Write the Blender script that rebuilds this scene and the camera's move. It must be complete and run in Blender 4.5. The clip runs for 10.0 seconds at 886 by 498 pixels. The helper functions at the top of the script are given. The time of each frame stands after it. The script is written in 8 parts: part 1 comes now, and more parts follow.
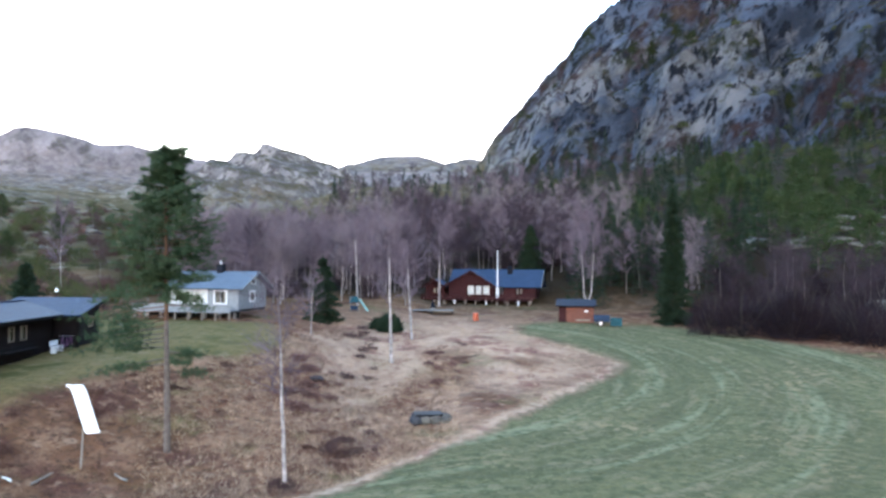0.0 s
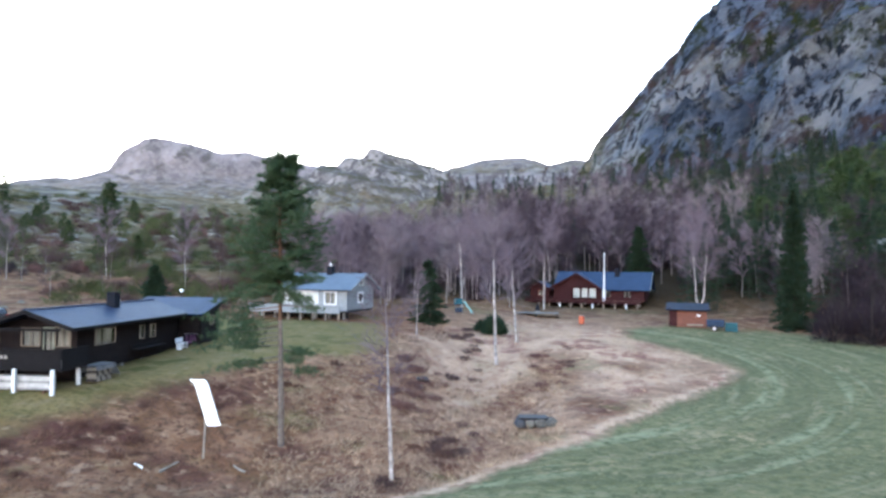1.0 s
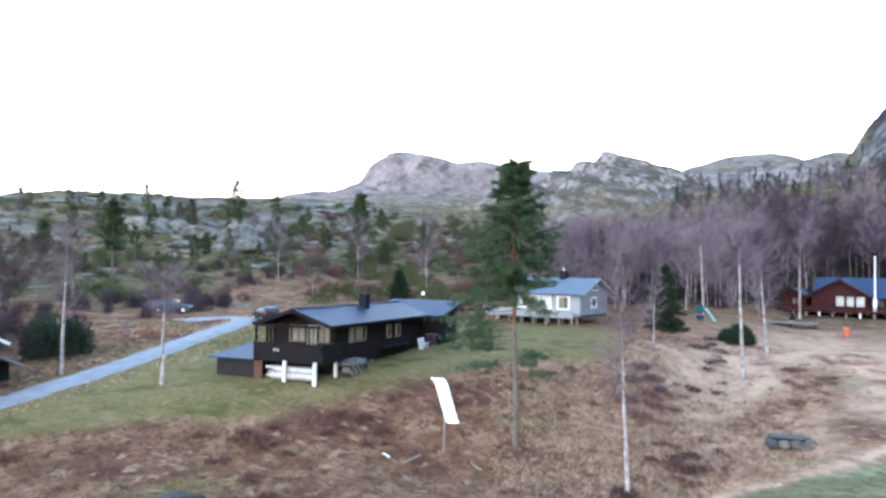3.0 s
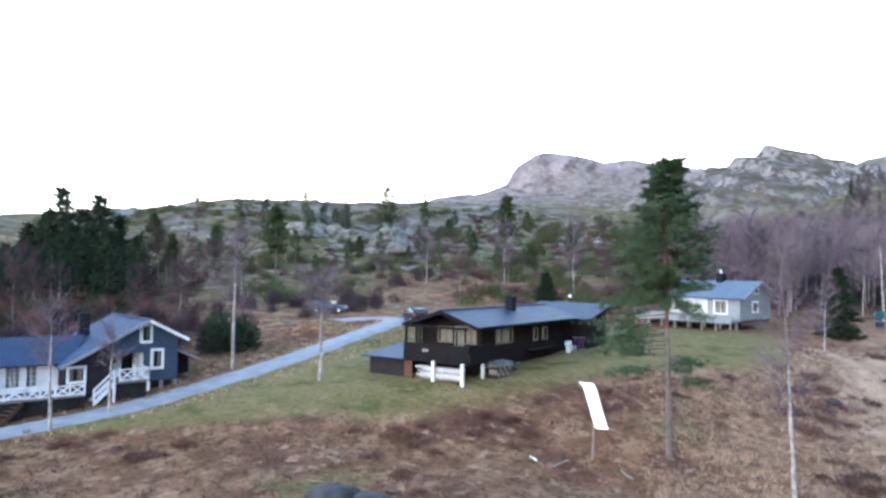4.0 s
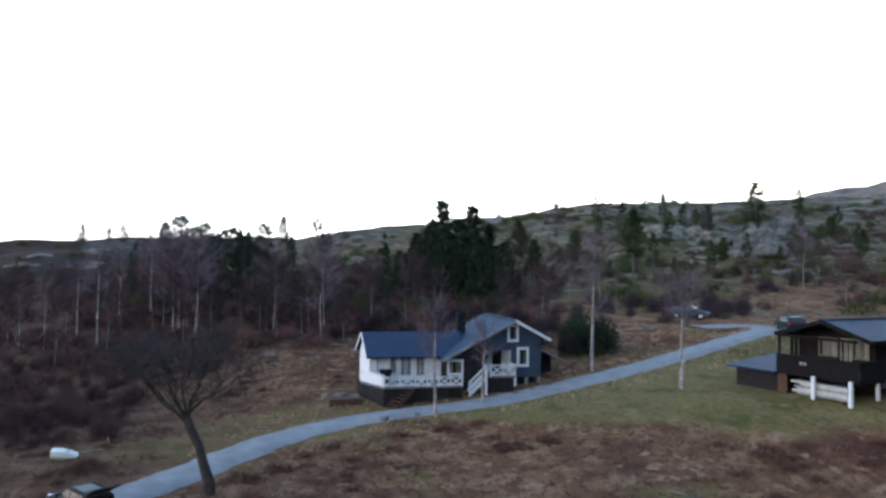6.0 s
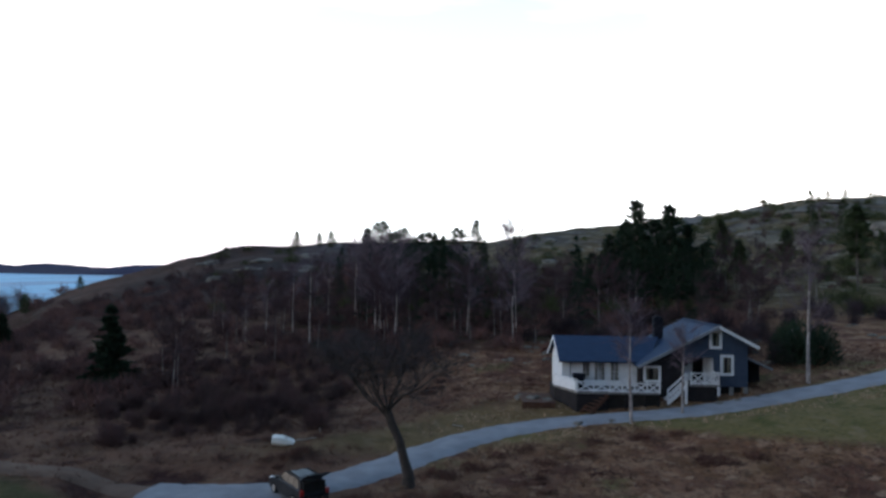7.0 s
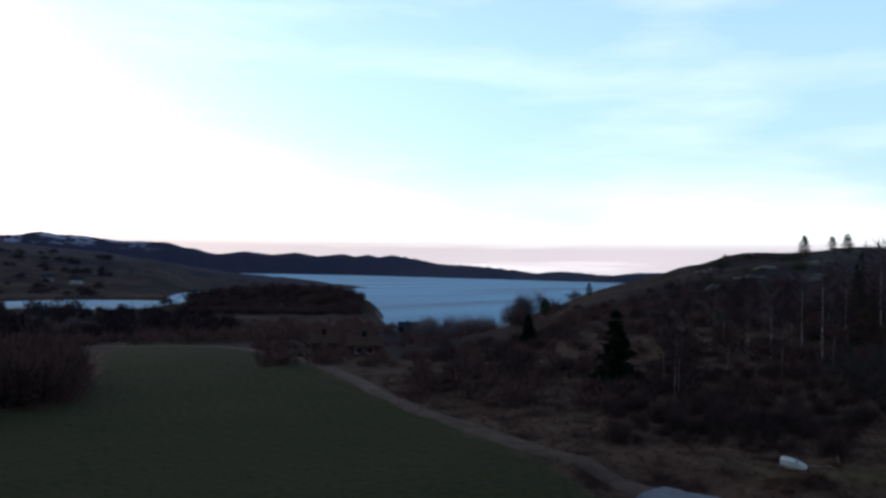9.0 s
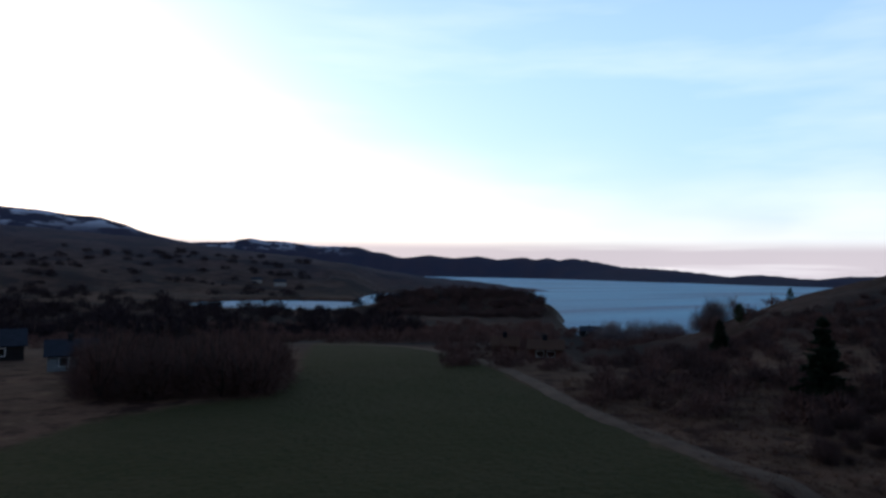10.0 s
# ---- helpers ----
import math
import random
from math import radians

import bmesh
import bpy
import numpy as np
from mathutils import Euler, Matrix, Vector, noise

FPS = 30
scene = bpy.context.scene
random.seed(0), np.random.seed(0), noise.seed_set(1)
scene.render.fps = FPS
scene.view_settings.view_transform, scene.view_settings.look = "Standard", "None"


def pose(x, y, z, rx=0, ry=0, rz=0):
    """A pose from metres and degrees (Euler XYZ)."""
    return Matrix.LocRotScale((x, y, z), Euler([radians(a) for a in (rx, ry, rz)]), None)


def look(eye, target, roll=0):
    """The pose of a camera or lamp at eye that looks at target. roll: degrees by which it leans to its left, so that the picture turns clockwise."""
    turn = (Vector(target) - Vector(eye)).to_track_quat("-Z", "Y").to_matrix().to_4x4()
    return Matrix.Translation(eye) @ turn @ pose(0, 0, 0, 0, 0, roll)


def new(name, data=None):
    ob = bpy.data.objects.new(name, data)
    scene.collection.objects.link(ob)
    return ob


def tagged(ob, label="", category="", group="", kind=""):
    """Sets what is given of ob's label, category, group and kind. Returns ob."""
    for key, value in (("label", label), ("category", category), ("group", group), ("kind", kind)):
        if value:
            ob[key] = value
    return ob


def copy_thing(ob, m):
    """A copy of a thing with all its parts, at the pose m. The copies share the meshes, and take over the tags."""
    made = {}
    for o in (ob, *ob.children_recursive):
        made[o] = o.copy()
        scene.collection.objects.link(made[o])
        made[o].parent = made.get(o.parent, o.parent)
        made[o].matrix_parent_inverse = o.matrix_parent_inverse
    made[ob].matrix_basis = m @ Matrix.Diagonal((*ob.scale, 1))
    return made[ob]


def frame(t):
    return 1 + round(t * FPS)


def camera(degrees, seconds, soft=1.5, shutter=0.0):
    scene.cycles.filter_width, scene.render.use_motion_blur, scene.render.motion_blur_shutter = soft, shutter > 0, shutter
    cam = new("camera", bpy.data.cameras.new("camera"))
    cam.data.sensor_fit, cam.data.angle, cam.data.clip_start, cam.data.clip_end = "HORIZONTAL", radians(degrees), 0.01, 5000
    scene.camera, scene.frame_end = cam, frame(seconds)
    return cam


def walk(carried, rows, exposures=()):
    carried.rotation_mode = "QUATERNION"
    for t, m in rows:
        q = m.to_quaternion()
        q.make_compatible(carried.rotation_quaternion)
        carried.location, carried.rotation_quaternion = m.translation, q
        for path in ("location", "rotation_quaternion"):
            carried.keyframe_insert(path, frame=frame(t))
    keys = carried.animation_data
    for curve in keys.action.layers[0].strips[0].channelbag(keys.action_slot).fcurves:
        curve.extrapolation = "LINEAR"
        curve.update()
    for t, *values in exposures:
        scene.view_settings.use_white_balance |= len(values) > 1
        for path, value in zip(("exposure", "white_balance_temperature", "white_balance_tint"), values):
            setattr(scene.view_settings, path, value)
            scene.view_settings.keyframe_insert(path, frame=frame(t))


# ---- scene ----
# The camera hovers in one place and turns to its left.
EYE = (0.0, 0.0, 10.0)
cam = camera(63.0, 10.0, soft=2.8)
TURN = [(0.0, 4.31, 1.61, -0.47), (0.5, 8.44, 1.68, -0.57), (1.0, 12.56, 1.71, -0.59), (1.5, 16.67, 1.75, -0.62),
        (2.0, 20.84, 1.79, -0.66), (3.5, 36.53, 1.87, -0.84), (4.0, 42.39, 1.87, -0.84), (4.5, 48.29, 1.83, -0.87),
        (5.0, 55.16, 1.80, -0.86), (5.5, 62.36, 1.78, -0.91), (6.0, 70.16, 1.75, -0.89), (7.5, 93.62, 1.75, -0.83),
        (8.0, 103.23, 1.74, -0.89), (8.5, 113.16, 1.79, -0.80), (9.0, 123.29, 1.80, -0.91), (9.5, 133.57, 1.82, -1.07),
        (10.0, 137.49, 1.83, -0.95)]
walk(cam, [(t, pose(*EYE, 90 + pitch, roll, yaw)) for t, yaw, pitch, roll in TURN],
     exposures=[(0.0, 4.45, 7000, 17), (2.0, 4.7, 7000, 17), (3.5, 4.75, 7000, 17), (4.5, 4.45, 7000, 17), (5.5, 3.95, 7000, 17), (6.0, 3.5, 7000, 17), (7.5, 2.15, 6900, 18), (8.5, 1.7, 6800, 18), (10.0, 1.3, 6700, 18)])


def polar(bearing, d):
    """Plan position from a bearing (degrees, to the left of +y) and a distance."""
    a = radians(bearing)
    return -math.sin(a) * d, math.cos(a) * d


# ---- light: evening sky, the sun down behind thin cloud over the fjord ----
SUN_BEARING, SUN_UP = 172.0, 5.0
world = bpy.data.worlds.new("evening_sky")
scene.world = world
world.use_nodes = True
wn, wl = world.node_tree.nodes, world.node_tree.links
wn.clear()
sky = wn.new("ShaderNodeTexSky")
sky.sky_type, sky.sun_disc = "NISHITA", False
sky.sun_elevation, sky.sun_rotation = radians(SUN_UP), radians(-SUN_BEARING)
sky.air_density, sky.dust_density, sky.ozone_density = 1.2, 1.2, 3.0
coord = wn.new("ShaderNodeTexCoord")


def sky_noise(scale, rotation, size, detail, lo, hi):
    """Cloud cover from stretched noise over the dome."""
    place, tex, cut = wn.new("ShaderNodeMapping"), wn.new("ShaderNodeTexNoise"), wn.new("ShaderNodeMapRange")
    place.inputs["Scale"].default_value, place.inputs["Rotation"].default_value = scale, rotation
    tex.inputs["Scale"].default_value, tex.inputs["Detail"].default_value = size, detail
    cut.inputs["From Min"].default_value, cut.inputs["From Max"].default_value = lo, hi
    wl.new(coord.outputs["Generated"], place.inputs["Vector"])
    wl.new(place.outputs["Vector"], tex.inputs["Vector"])
    wl.new(tex.outputs["Fac"], cut.inputs["Value"])
    return cut.outputs["Result"]


def sky_math(op, a, b):
    m = wn.new("ShaderNodeMath")
    m.operation = op
    for k, v in enumerate((a, b)):
        if isinstance(v, float):
            m.inputs[k].default_value = v
        else:
            wl.new(v, m.inputs[k])
    return m.outputs[0]


def sky_mix(fac, a, colour):
    m = wn.new("ShaderNodeMix")
    m.data_type = "RGBA"
    m.inputs[7].default_value = (*colour, 1)
    wl.new(fac, m.inputs[0])
    wl.new(a, m.inputs[6])
    return m.outputs[2]


height = wn.new("ShaderNodeSeparateXYZ")
wl.new(coord.outputs["Generated"], height.inputs[0])
# a bright veil of thin cloud, thickest towards the horizon, thinning out overhead
veil = wn.new("ShaderNodeMapRange")
veil.interpolation_type = "SMOOTHSTEP"
veil.inputs["From Min"].default_value, veil.inputs["From Max"].default_value = 0.34, 0.05
# the veil breaks up into clear sky out over the fjord
toward = wn.new("ShaderNodeVectorMath")
toward.operation = "DOT_PRODUCT"
toward.inputs[1].default_value = (*polar(110.0, 1.0), 0.0)
wl.new(coord.outputs["Generated"], toward.inputs[0])
breaks = wn.new("ShaderNodeMapRange")
breaks.interpolation_type = "SMOOTHSTEP"
breaks.inputs["From Min"].default_value, breaks.inputs["From Max"].default_value, breaks.inputs["To Max"].default_value = 0.5, 0.95, 0.22
wl.new(toward.outputs["Value"], breaks.inputs["Value"])
veil_height = sky_math("ADD", height.outputs["Z"], sky_math("MULTIPLY", sky_noise((1.5, 1.5, 6.0), (0.1, 0.08, 0), 1.6, 3.0, 0.3, 0.7), -0.08))
wl.new(sky_math("ADD", veil_height, breaks.outputs["Result"]), veil.inputs["Value"])
wisps = sky_noise((1.0, 1.6, 9.0), (0.16, -0.12, 0.4), 1.8, 5.0, 0.5, 0.78)
cirrus = wn.new("ShaderNodeMapRange")
cirrus.interpolation_type = "SMOOTHSTEP"
cirrus.inputs["From Min"].default_value, cirrus.inputs["From Max"].default_value = 0.75, 0.25
wl.new(height.outputs["Z"], cirrus.inputs["Value"])
colour = sky_mix(sky_math("MULTIPLY", cirrus.outputs["Result"], 0.47), sky.outputs["Color"], (1.7, 2.85, 4.1))
colour = sky_mix(sky_math("MULTIPLY", wisps, 0.2), colour, (4.2, 4.3, 4.3))
colour = sky_mix(sky_math("MULTIPLY", veil.outputs["Result"], 0.85), colour, (4.3, 4.3, 4.2))
# a grey cloud bank lying low over the fjord
low = wn.new("ShaderNodeMapRange")
low.interpolation_type = "SMOOTHSTEP"
low.inputs["From Min"].default_value, low.inputs["From Max"].default_value = 0.05, 0.03
wl.new(height.outputs["Z"], low.inputs["Value"])
banks = sky_noise((1.2, 1.2, 26.0), (0.0, 0.0, 0.0), 1.5, 4.0, 0.3, 0.5)
colour = sky_mix(sky_math("MULTIPLY", sky_math("MULTIPLY", banks, low.outputs["Result"]), 0.8), colour, (1.5, 1.42, 1.58))
back = wn.new("ShaderNodeBackground")
back.inputs["Strength"].default_value = 0.15
wl.new(colour, back.inputs["Color"])
out = wn.new("ShaderNodeOutputWorld")
wl.new(back.outputs["Background"], out.inputs["Surface"])
sun_data = bpy.data.lights.new("sun", "SUN")
sun_data.energy, sun_data.angle, sun_data.color = 0.05, radians(14), (1.0, 0.9, 0.82)
sun_lamp = new("sun", sun_data)
sx, sy = polar(SUN_BEARING, 100.0)
sun_lamp.matrix_world = look((sx, sy, 100 * math.tan(radians(SUN_UP))), (0, 0, 0))


# ---- materials ----
def material(name, base, rough=0.8, other=None, scale=6.0, fine=60.0, amount=0.5, bump=0.0, metal=0.0, stripes=None, per_object=0.0, coat=0.0):
    """A Principled surface: two colours mixed by coarse noise, darkened a little by fine noise; stripes=(axis, per metre, depth) lays boards."""
    m = bpy.data.materials.new(name)
    m.use_nodes = True
    n, l = m.node_tree.nodes, m.node_tree.links
    p = n["Principled BSDF"]
    p.inputs["Roughness"].default_value, p.inputs["Metallic"].default_value = rough, metal
    p.inputs["Coat Weight"].default_value = coat
    p.inputs["Specular IOR Level"].default_value = 0.5 if rough < 0.55 else 0.08
    tc = n.new("ShaderNodeTexCoord")
    def noisy(s, detail):
        t = n.new("ShaderNodeTexNoise")
        t.inputs["Scale"].default_value, t.inputs["Detail"].default_value = s, detail
        l.new(tc.outputs["Object"], t.inputs["Vector"])
        return t.outputs["Fac"]
    other = other or tuple(0.72 * c for c in base)
    mix = n.new("ShaderNodeMix")
    mix.data_type = "RGBA"
    mix.inputs[6].default_value, mix.inputs[7].default_value = (*base, 1), (*other, 1)
    ramp = n.new("ShaderNodeMapRange")
    ramp.inputs["From Min"].default_value, ramp.inputs["From Max"].default_value = 0.35, 0.65
    l.new(noisy(scale, 4.0), ramp.inputs["Value"])
    l.new(ramp.outputs["Result"], mix.inputs[0])
    grain = n.new("ShaderNodeMix")
    grain.data_type, grain.blend_type = "RGBA", "MULTIPLY"
    grain.inputs[0].default_value = amount
    l.new(mix.outputs[2], grain.inputs[6])
    l.new(noisy(fine, 3.0), grain.inputs[7])
    gain = n.new("ShaderNodeMix")
    gain.data_type, gain.blend_type = "RGBA", "MULTIPLY"
    gain.inputs[0].default_value = 1.0
    k = 1.0 + amount * 0.9
    gain.inputs[7].default_value = (k, k, k, 1)
    l.new(grain.outputs[2], gain.inputs[6])
    colour = gain.outputs[2]
    height = None
    if stripes:
        axis, per_metre, depth = stripes
        sep = n.new("ShaderNodeSeparateXYZ")
        l.new(tc.outputs["Object"], sep.inputs[0])
        if axis == "XY":
            add = n.new("ShaderNodeMath")
            l.new(sep.outputs["X"], add.inputs[0])
            l.new(sep.outputs["Y"], add.inputs[1])
            along = add.outputs[0]
        else:
            along = sep.outputs[axis]
        mul = n.new("ShaderNodeMath")
        mul.operation = "MULTIPLY"
        mul.inputs[1].default_value = per_metre
        l.new(along, mul.inputs[0])
        ping = n.new("ShaderNodeMath")
        ping.operation = "PINGPONG"
        ping.inputs[1].default_value = 0.5
        l.new(mul.outputs[0], ping.inputs[0])
        groove = n.new("ShaderNodeMapRange")
        groove.inputs["From Max"].default_value = 0.12
        l.new(ping.outputs[0], groove.inputs["Value"])
        dark = n.new("ShaderNodeMix")
        dark.data_type = "RGBA"
        dark.inputs[6].default_value = (*[c * (1 - depth) for c in base], 1)
        l.new(groove.outputs["Result"], dark.inputs[0])
        l.new(colour, dark.inputs[7])
        colour, height = dark.outputs[2], groove.outputs["Result"]
    if per_object:
        info = n.new("ShaderNodeObjectInfo")
        lift = n.new("ShaderNodeMapRange")
        lift.inputs["To Min"].default_value, lift.inputs["To Max"].default_value = 1 - per_object, 1 + per_object
        l.new(info.outputs["Random"], lift.inputs["Value"])
        tone = n.new("ShaderNodeVectorMath")
        tone.operation = "SCALE"
        l.new(colour, tone.inputs[0])
        l.new(lift.outputs["Result"], tone.inputs["Scale"])
        colour = tone.outputs[0]
    l.new(colour, p.inputs["Base Color"])
    if bump:
        b = n.new("ShaderNodeBump")
        b.inputs["Strength"].default_value, b.inputs["Distance"].default_value = bump, 0.02
        l.new(height or noisy(fine, 5.0), b.inputs["Height"])
        l.new(b.outputs["Normal"], p.inputs["Normal"])
    return m


def glass(name):
    m = bpy.data.materials.new(name)
    m.use_nodes = True
    p = m.node_tree.nodes["Principled BSDF"]
    p.inputs["Base Color"].default_value = (0.9, 0.95, 0.95, 1)
    p.inputs["Roughness"].default_value, p.inputs["Transmission Weight"].default_value = 0.03, 1.0
    p.inputs["IOR"].default_value = 1.45
    return m


GLASS = glass("window_glass")
WHITE = material("white_paint", (0.44, 0.45, 0.46), 0.6, (0.38, 0.39, 0.4), 3, 40, 0.2)
BLACK_WALL = material("tarred_brown_boards", (0.0062, 0.0042, 0.0048), 0.85, (0.0095, 0.0065, 0.006), 2, 30, 0.5, 0.5, stripes=("XY", 6.0, 0.6))
DARK_TRIM = material("dark_brown_trim", (0.0065, 0.0055, 0.006), 0.8, None, 4, 40, 0.4)
BLUE_WALL = material("slate_blue_boards", (0.03, 0.042, 0.062), 0.7, (0.025, 0.035, 0.053), 2, 30, 0.4, 0.4, stripes=("XY", 6.5, 0.35))
NEAR_BLACK_WALL = material("near_black_boards", (0.016, 0.014, 0.015), 0.85, None, 2, 30, 0.5, 0.4, stripes=("XY", 6.5, 0.5))
GREY_WALL = material("weathered_grey_boards", (0.15, 0.16, 0.17), 0.8, (0.12, 0.128, 0.137), 2, 30, 0.4, 0.4, stripes=("XY", 6.5, 0.3))
RED_WALL = material("oxblood_boards", (0.026, 0.0075, 0.0078), 0.75, (0.018, 0.0055, 0.006), 2, 30, 0.4, 0.4, stripes=("Z", 6.0, 0.4))
SHED_WALL = material("orange_red_boards", (0.1, 0.04, 0.028), 0.8, (0.075, 0.03, 0.022), 2, 30, 0.4, 0.4, stripes=("XY", 7.0, 0.3))
ROOF_BLUE = material("blue_grey_steel_roof", (0.013, 0.027, 0.054), 0.66, (0.010, 0.021, 0.043), 1.5, 25, 0.25, 0.35, stripes=("XY", 4.0, 0.25))
PALE_DOOR = material("pale_green_paint", (0.16, 0.19, 0.16), 0.7, (0.13, 0.15, 0.13), 3, 40, 0.2)
ROOF_NAVY = material("navy_steel_roof", (0.0062, 0.0165, 0.040), 0.6, (0.0045, 0.011, 0.028), 1.5, 25, 0.25, 0.35, stripes=("XY", 4.0, 0.25))
ROOF_PALE = material("pale_slate_roof", (0.058, 0.078, 0.102), 0.7, (0.047, 0.064, 0.086), 1.5, 25, 0.3, 0.35, stripes=("XY", 4.0, 0.2))
ROOF_DARK = material("dark_shingle_roof", (0.016, 0.02, 0.03), 0.8, (0.012, 0.015, 0.022), 1.5, 25, 0.4, 0.35, stripes=("Z", 5.0, 0.3))
CHIMNEY = material("black_chimney_sheet", (0.007, 0.008, 0.012), 0.85, None, 5, 40, 0.3)
DECK_GREY = material("grey_deck_boards", (0.11, 0.107, 0.105), 0.85, (0.08, 0.077, 0.075), 3, 30, 0.4, 0.3, stripes=("XY", 7.0, 0.4))
BROWN_WOOD = material("stained_brown_wood", (0.06, 0.03, 0.02), 0.85, (0.045, 0.023, 0.016), 3, 40, 0.4, 0.3)
CURTAIN = material("cream_curtain", (0.2, 0.185, 0.17), 0.9, (0.16, 0.145, 0.13), 6, 40, 0.3)
BARE_WOOD = material("new_timber", (0.14, 0.115, 0.095), 0.8, None, 4, 40, 0.3)
CONCRETE = material("concrete", (0.16, 0.155, 0.15), 0.9, None, 3, 30, 0.4, 0.3)
# Near-black floor frames, and sheets that stand in for shade beneath floors
UNDERFLOOR = material("underfloor_dark", (0.02, 0.018, 0.017), 0.9)
GRAVEL = material("grey_gravel", (0.137, 0.142, 0.152), 0.95, (0.104, 0.108, 0.117), 0.9, 30, 0.5, 0.8)
BIRCH_BARK = material("white_birch_bark", (0.25, 0.22, 0.21), 0.85, (0.1, 0.085, 0.08), 2.2, 14, 0.5, 0.3)
OLD_BARK = material("dark_rough_bark", (0.024, 0.02, 0.018), 0.95, (0.036, 0.03, 0.027), 3, 14, 0.6, 0.8)
PINE_BARK = material("pine_bark", (0.09, 0.075, 0.068), 0.95, (0.06, 0.048, 0.042), 3, 12, 0.6, 0.8)
PINE_RED = material("orange_upper_pine_bark", (0.085, 0.045, 0.028), 0.9, (0.06, 0.033, 0.022), 3, 12, 0.5, 0.6)
NEEDLES = material("pine_needles", (0.021, 0.034, 0.016), 0.85, (0.030, 0.042, 0.018), 0.7, 9, 0.5)
HERO_NEEDLES = material("green_pine_needles", (0.022, 0.041, 0.022), 0.85, (0.036, 0.057, 0.029), 0.7, 9, 0.5)
LIVE_NEEDLES = material("fresh_green_pine_needles", (0.030, 0.046, 0.017), 0.85, (0.018, 0.031, 0.013), 0.25, 9, 0.5)
SPRUCE = material("spruce_needles", (0.009, 0.018, 0.011), 0.85, (0.014, 0.024, 0.013), 0.7, 9, 0.5)
TWIGS = material("purple_brown_birch_twigs", (0.096, 0.072, 0.085), 0.95, (0.066, 0.049, 0.059), 0.4, 5, 0.3)
TWIGS_DARK = material("dark_brown_birch_twigs", (0.036, 0.025, 0.031), 0.95, (0.024, 0.017, 0.021), 0.4, 5, 0.3)
TWIGS_PALE = material("pale_grey_birch_twigs", (0.115, 0.092, 0.098), 0.95, (0.085, 0.067, 0.072), 0.4, 5, 0.3)
THICKET = material("dark_bare_thicket_twigs", (0.048, 0.03, 0.031), 0.95, (0.032, 0.02, 0.021), 0.3, 5, 0.3)
GREY_TWIGS = material("grey_lichened_twigs", (0.04, 0.034, 0.034), 0.95, None, 0.6, 8, 0.4)
HEATHER = material("dry_heather", (0.084, 0.043, 0.031), 0.95, (0.056, 0.029, 0.023), 0.3, 6, 0.5)
STRAW = material("dry_straw_grass", (0.27, 0.188, 0.132), 0.95, (0.2, 0.136, 0.094), 0.4, 6, 0.4)
BLADE = material("short_green_grass", (0.05, 0.058, 0.028), 0.9, (0.038, 0.048, 0.024), 0.2, 4, 0.4)
FAR_BARK = material("grey_birch_bark", (0.14, 0.125, 0.12), 0.9, (0.07, 0.06, 0.058), 1.2, 10, 0.5)
BRACKEN = material("dead_bracken", (0.125, 0.07, 0.046), 0.95, (0.09, 0.051, 0.036), 0.4, 6, 0.4)
BUSH = material("red_brown_leafless_bush", (0.098, 0.05, 0.044), 0.95, (0.064, 0.034, 0.03), 0.2, 5, 0.4)
BUSH_DARK = material("blackish_leafless_bush", (0.058, 0.032, 0.031), 0.95, (0.038, 0.022, 0.021), 0.2, 5, 0.4)
BUSH_GREEN = material("dull_green_juniper", (0.026, 0.034, 0.013), 0.9, (0.042, 0.046, 0.019), 0.2, 5, 0.4)
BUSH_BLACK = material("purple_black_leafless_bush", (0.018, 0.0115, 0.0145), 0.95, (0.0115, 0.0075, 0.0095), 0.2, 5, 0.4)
CLUMP = material("dark_red_heather", (0.07, 0.034, 0.026), 0.95, (0.046, 0.022, 0.018), 0.4, 6, 0.5)
ROCK = material("grey_rock", (0.105, 0.097, 0.083), 0.9, (0.045, 0.041, 0.036), 0.8, 10, 0.5, 0.8)


# ---- terrain heights ----
def lattice(ix, iy, seed):
    v = np.sin(ix * 127.1 + iy * 311.7 + seed * 74.7) * 43758.5453
    return v - np.floor(v)


def value_noise(x, y, seed=0):
    ix, iy = np.floor(x), np.floor(y)
    fx, fy = x - ix, y - iy
    fx, fy = fx * fx * (3 - 2 * fx), fy * fy * (3 - 2 * fy)
    a = lattice(ix, iy, seed) * (1 - fx) + lattice(ix + 1, iy, seed) * fx
    b = lattice(ix, iy + 1, seed) * (1 - fx) + lattice(ix + 1, iy + 1, seed) * fx
    return a * (1 - fy) + b * fy


def fractal(x, y, seed=0, octaves=5):
    total, amp, top = 0.0, 1.0, 0.0
    for k in range(octaves):
        total, top = total + amp * (value_noise(x, y, seed + k) * 2 - 1), top + amp
        x, y, amp = x * 2.03 + 17.1, y * 2.03 - 9.4, amp * 0.5
    return total / top


def step(a, b, v):
    q = np.clip((v - a) / (b - a), 0, 1)
    return q * q * (3 - 2 * q)


SEA = -16.0
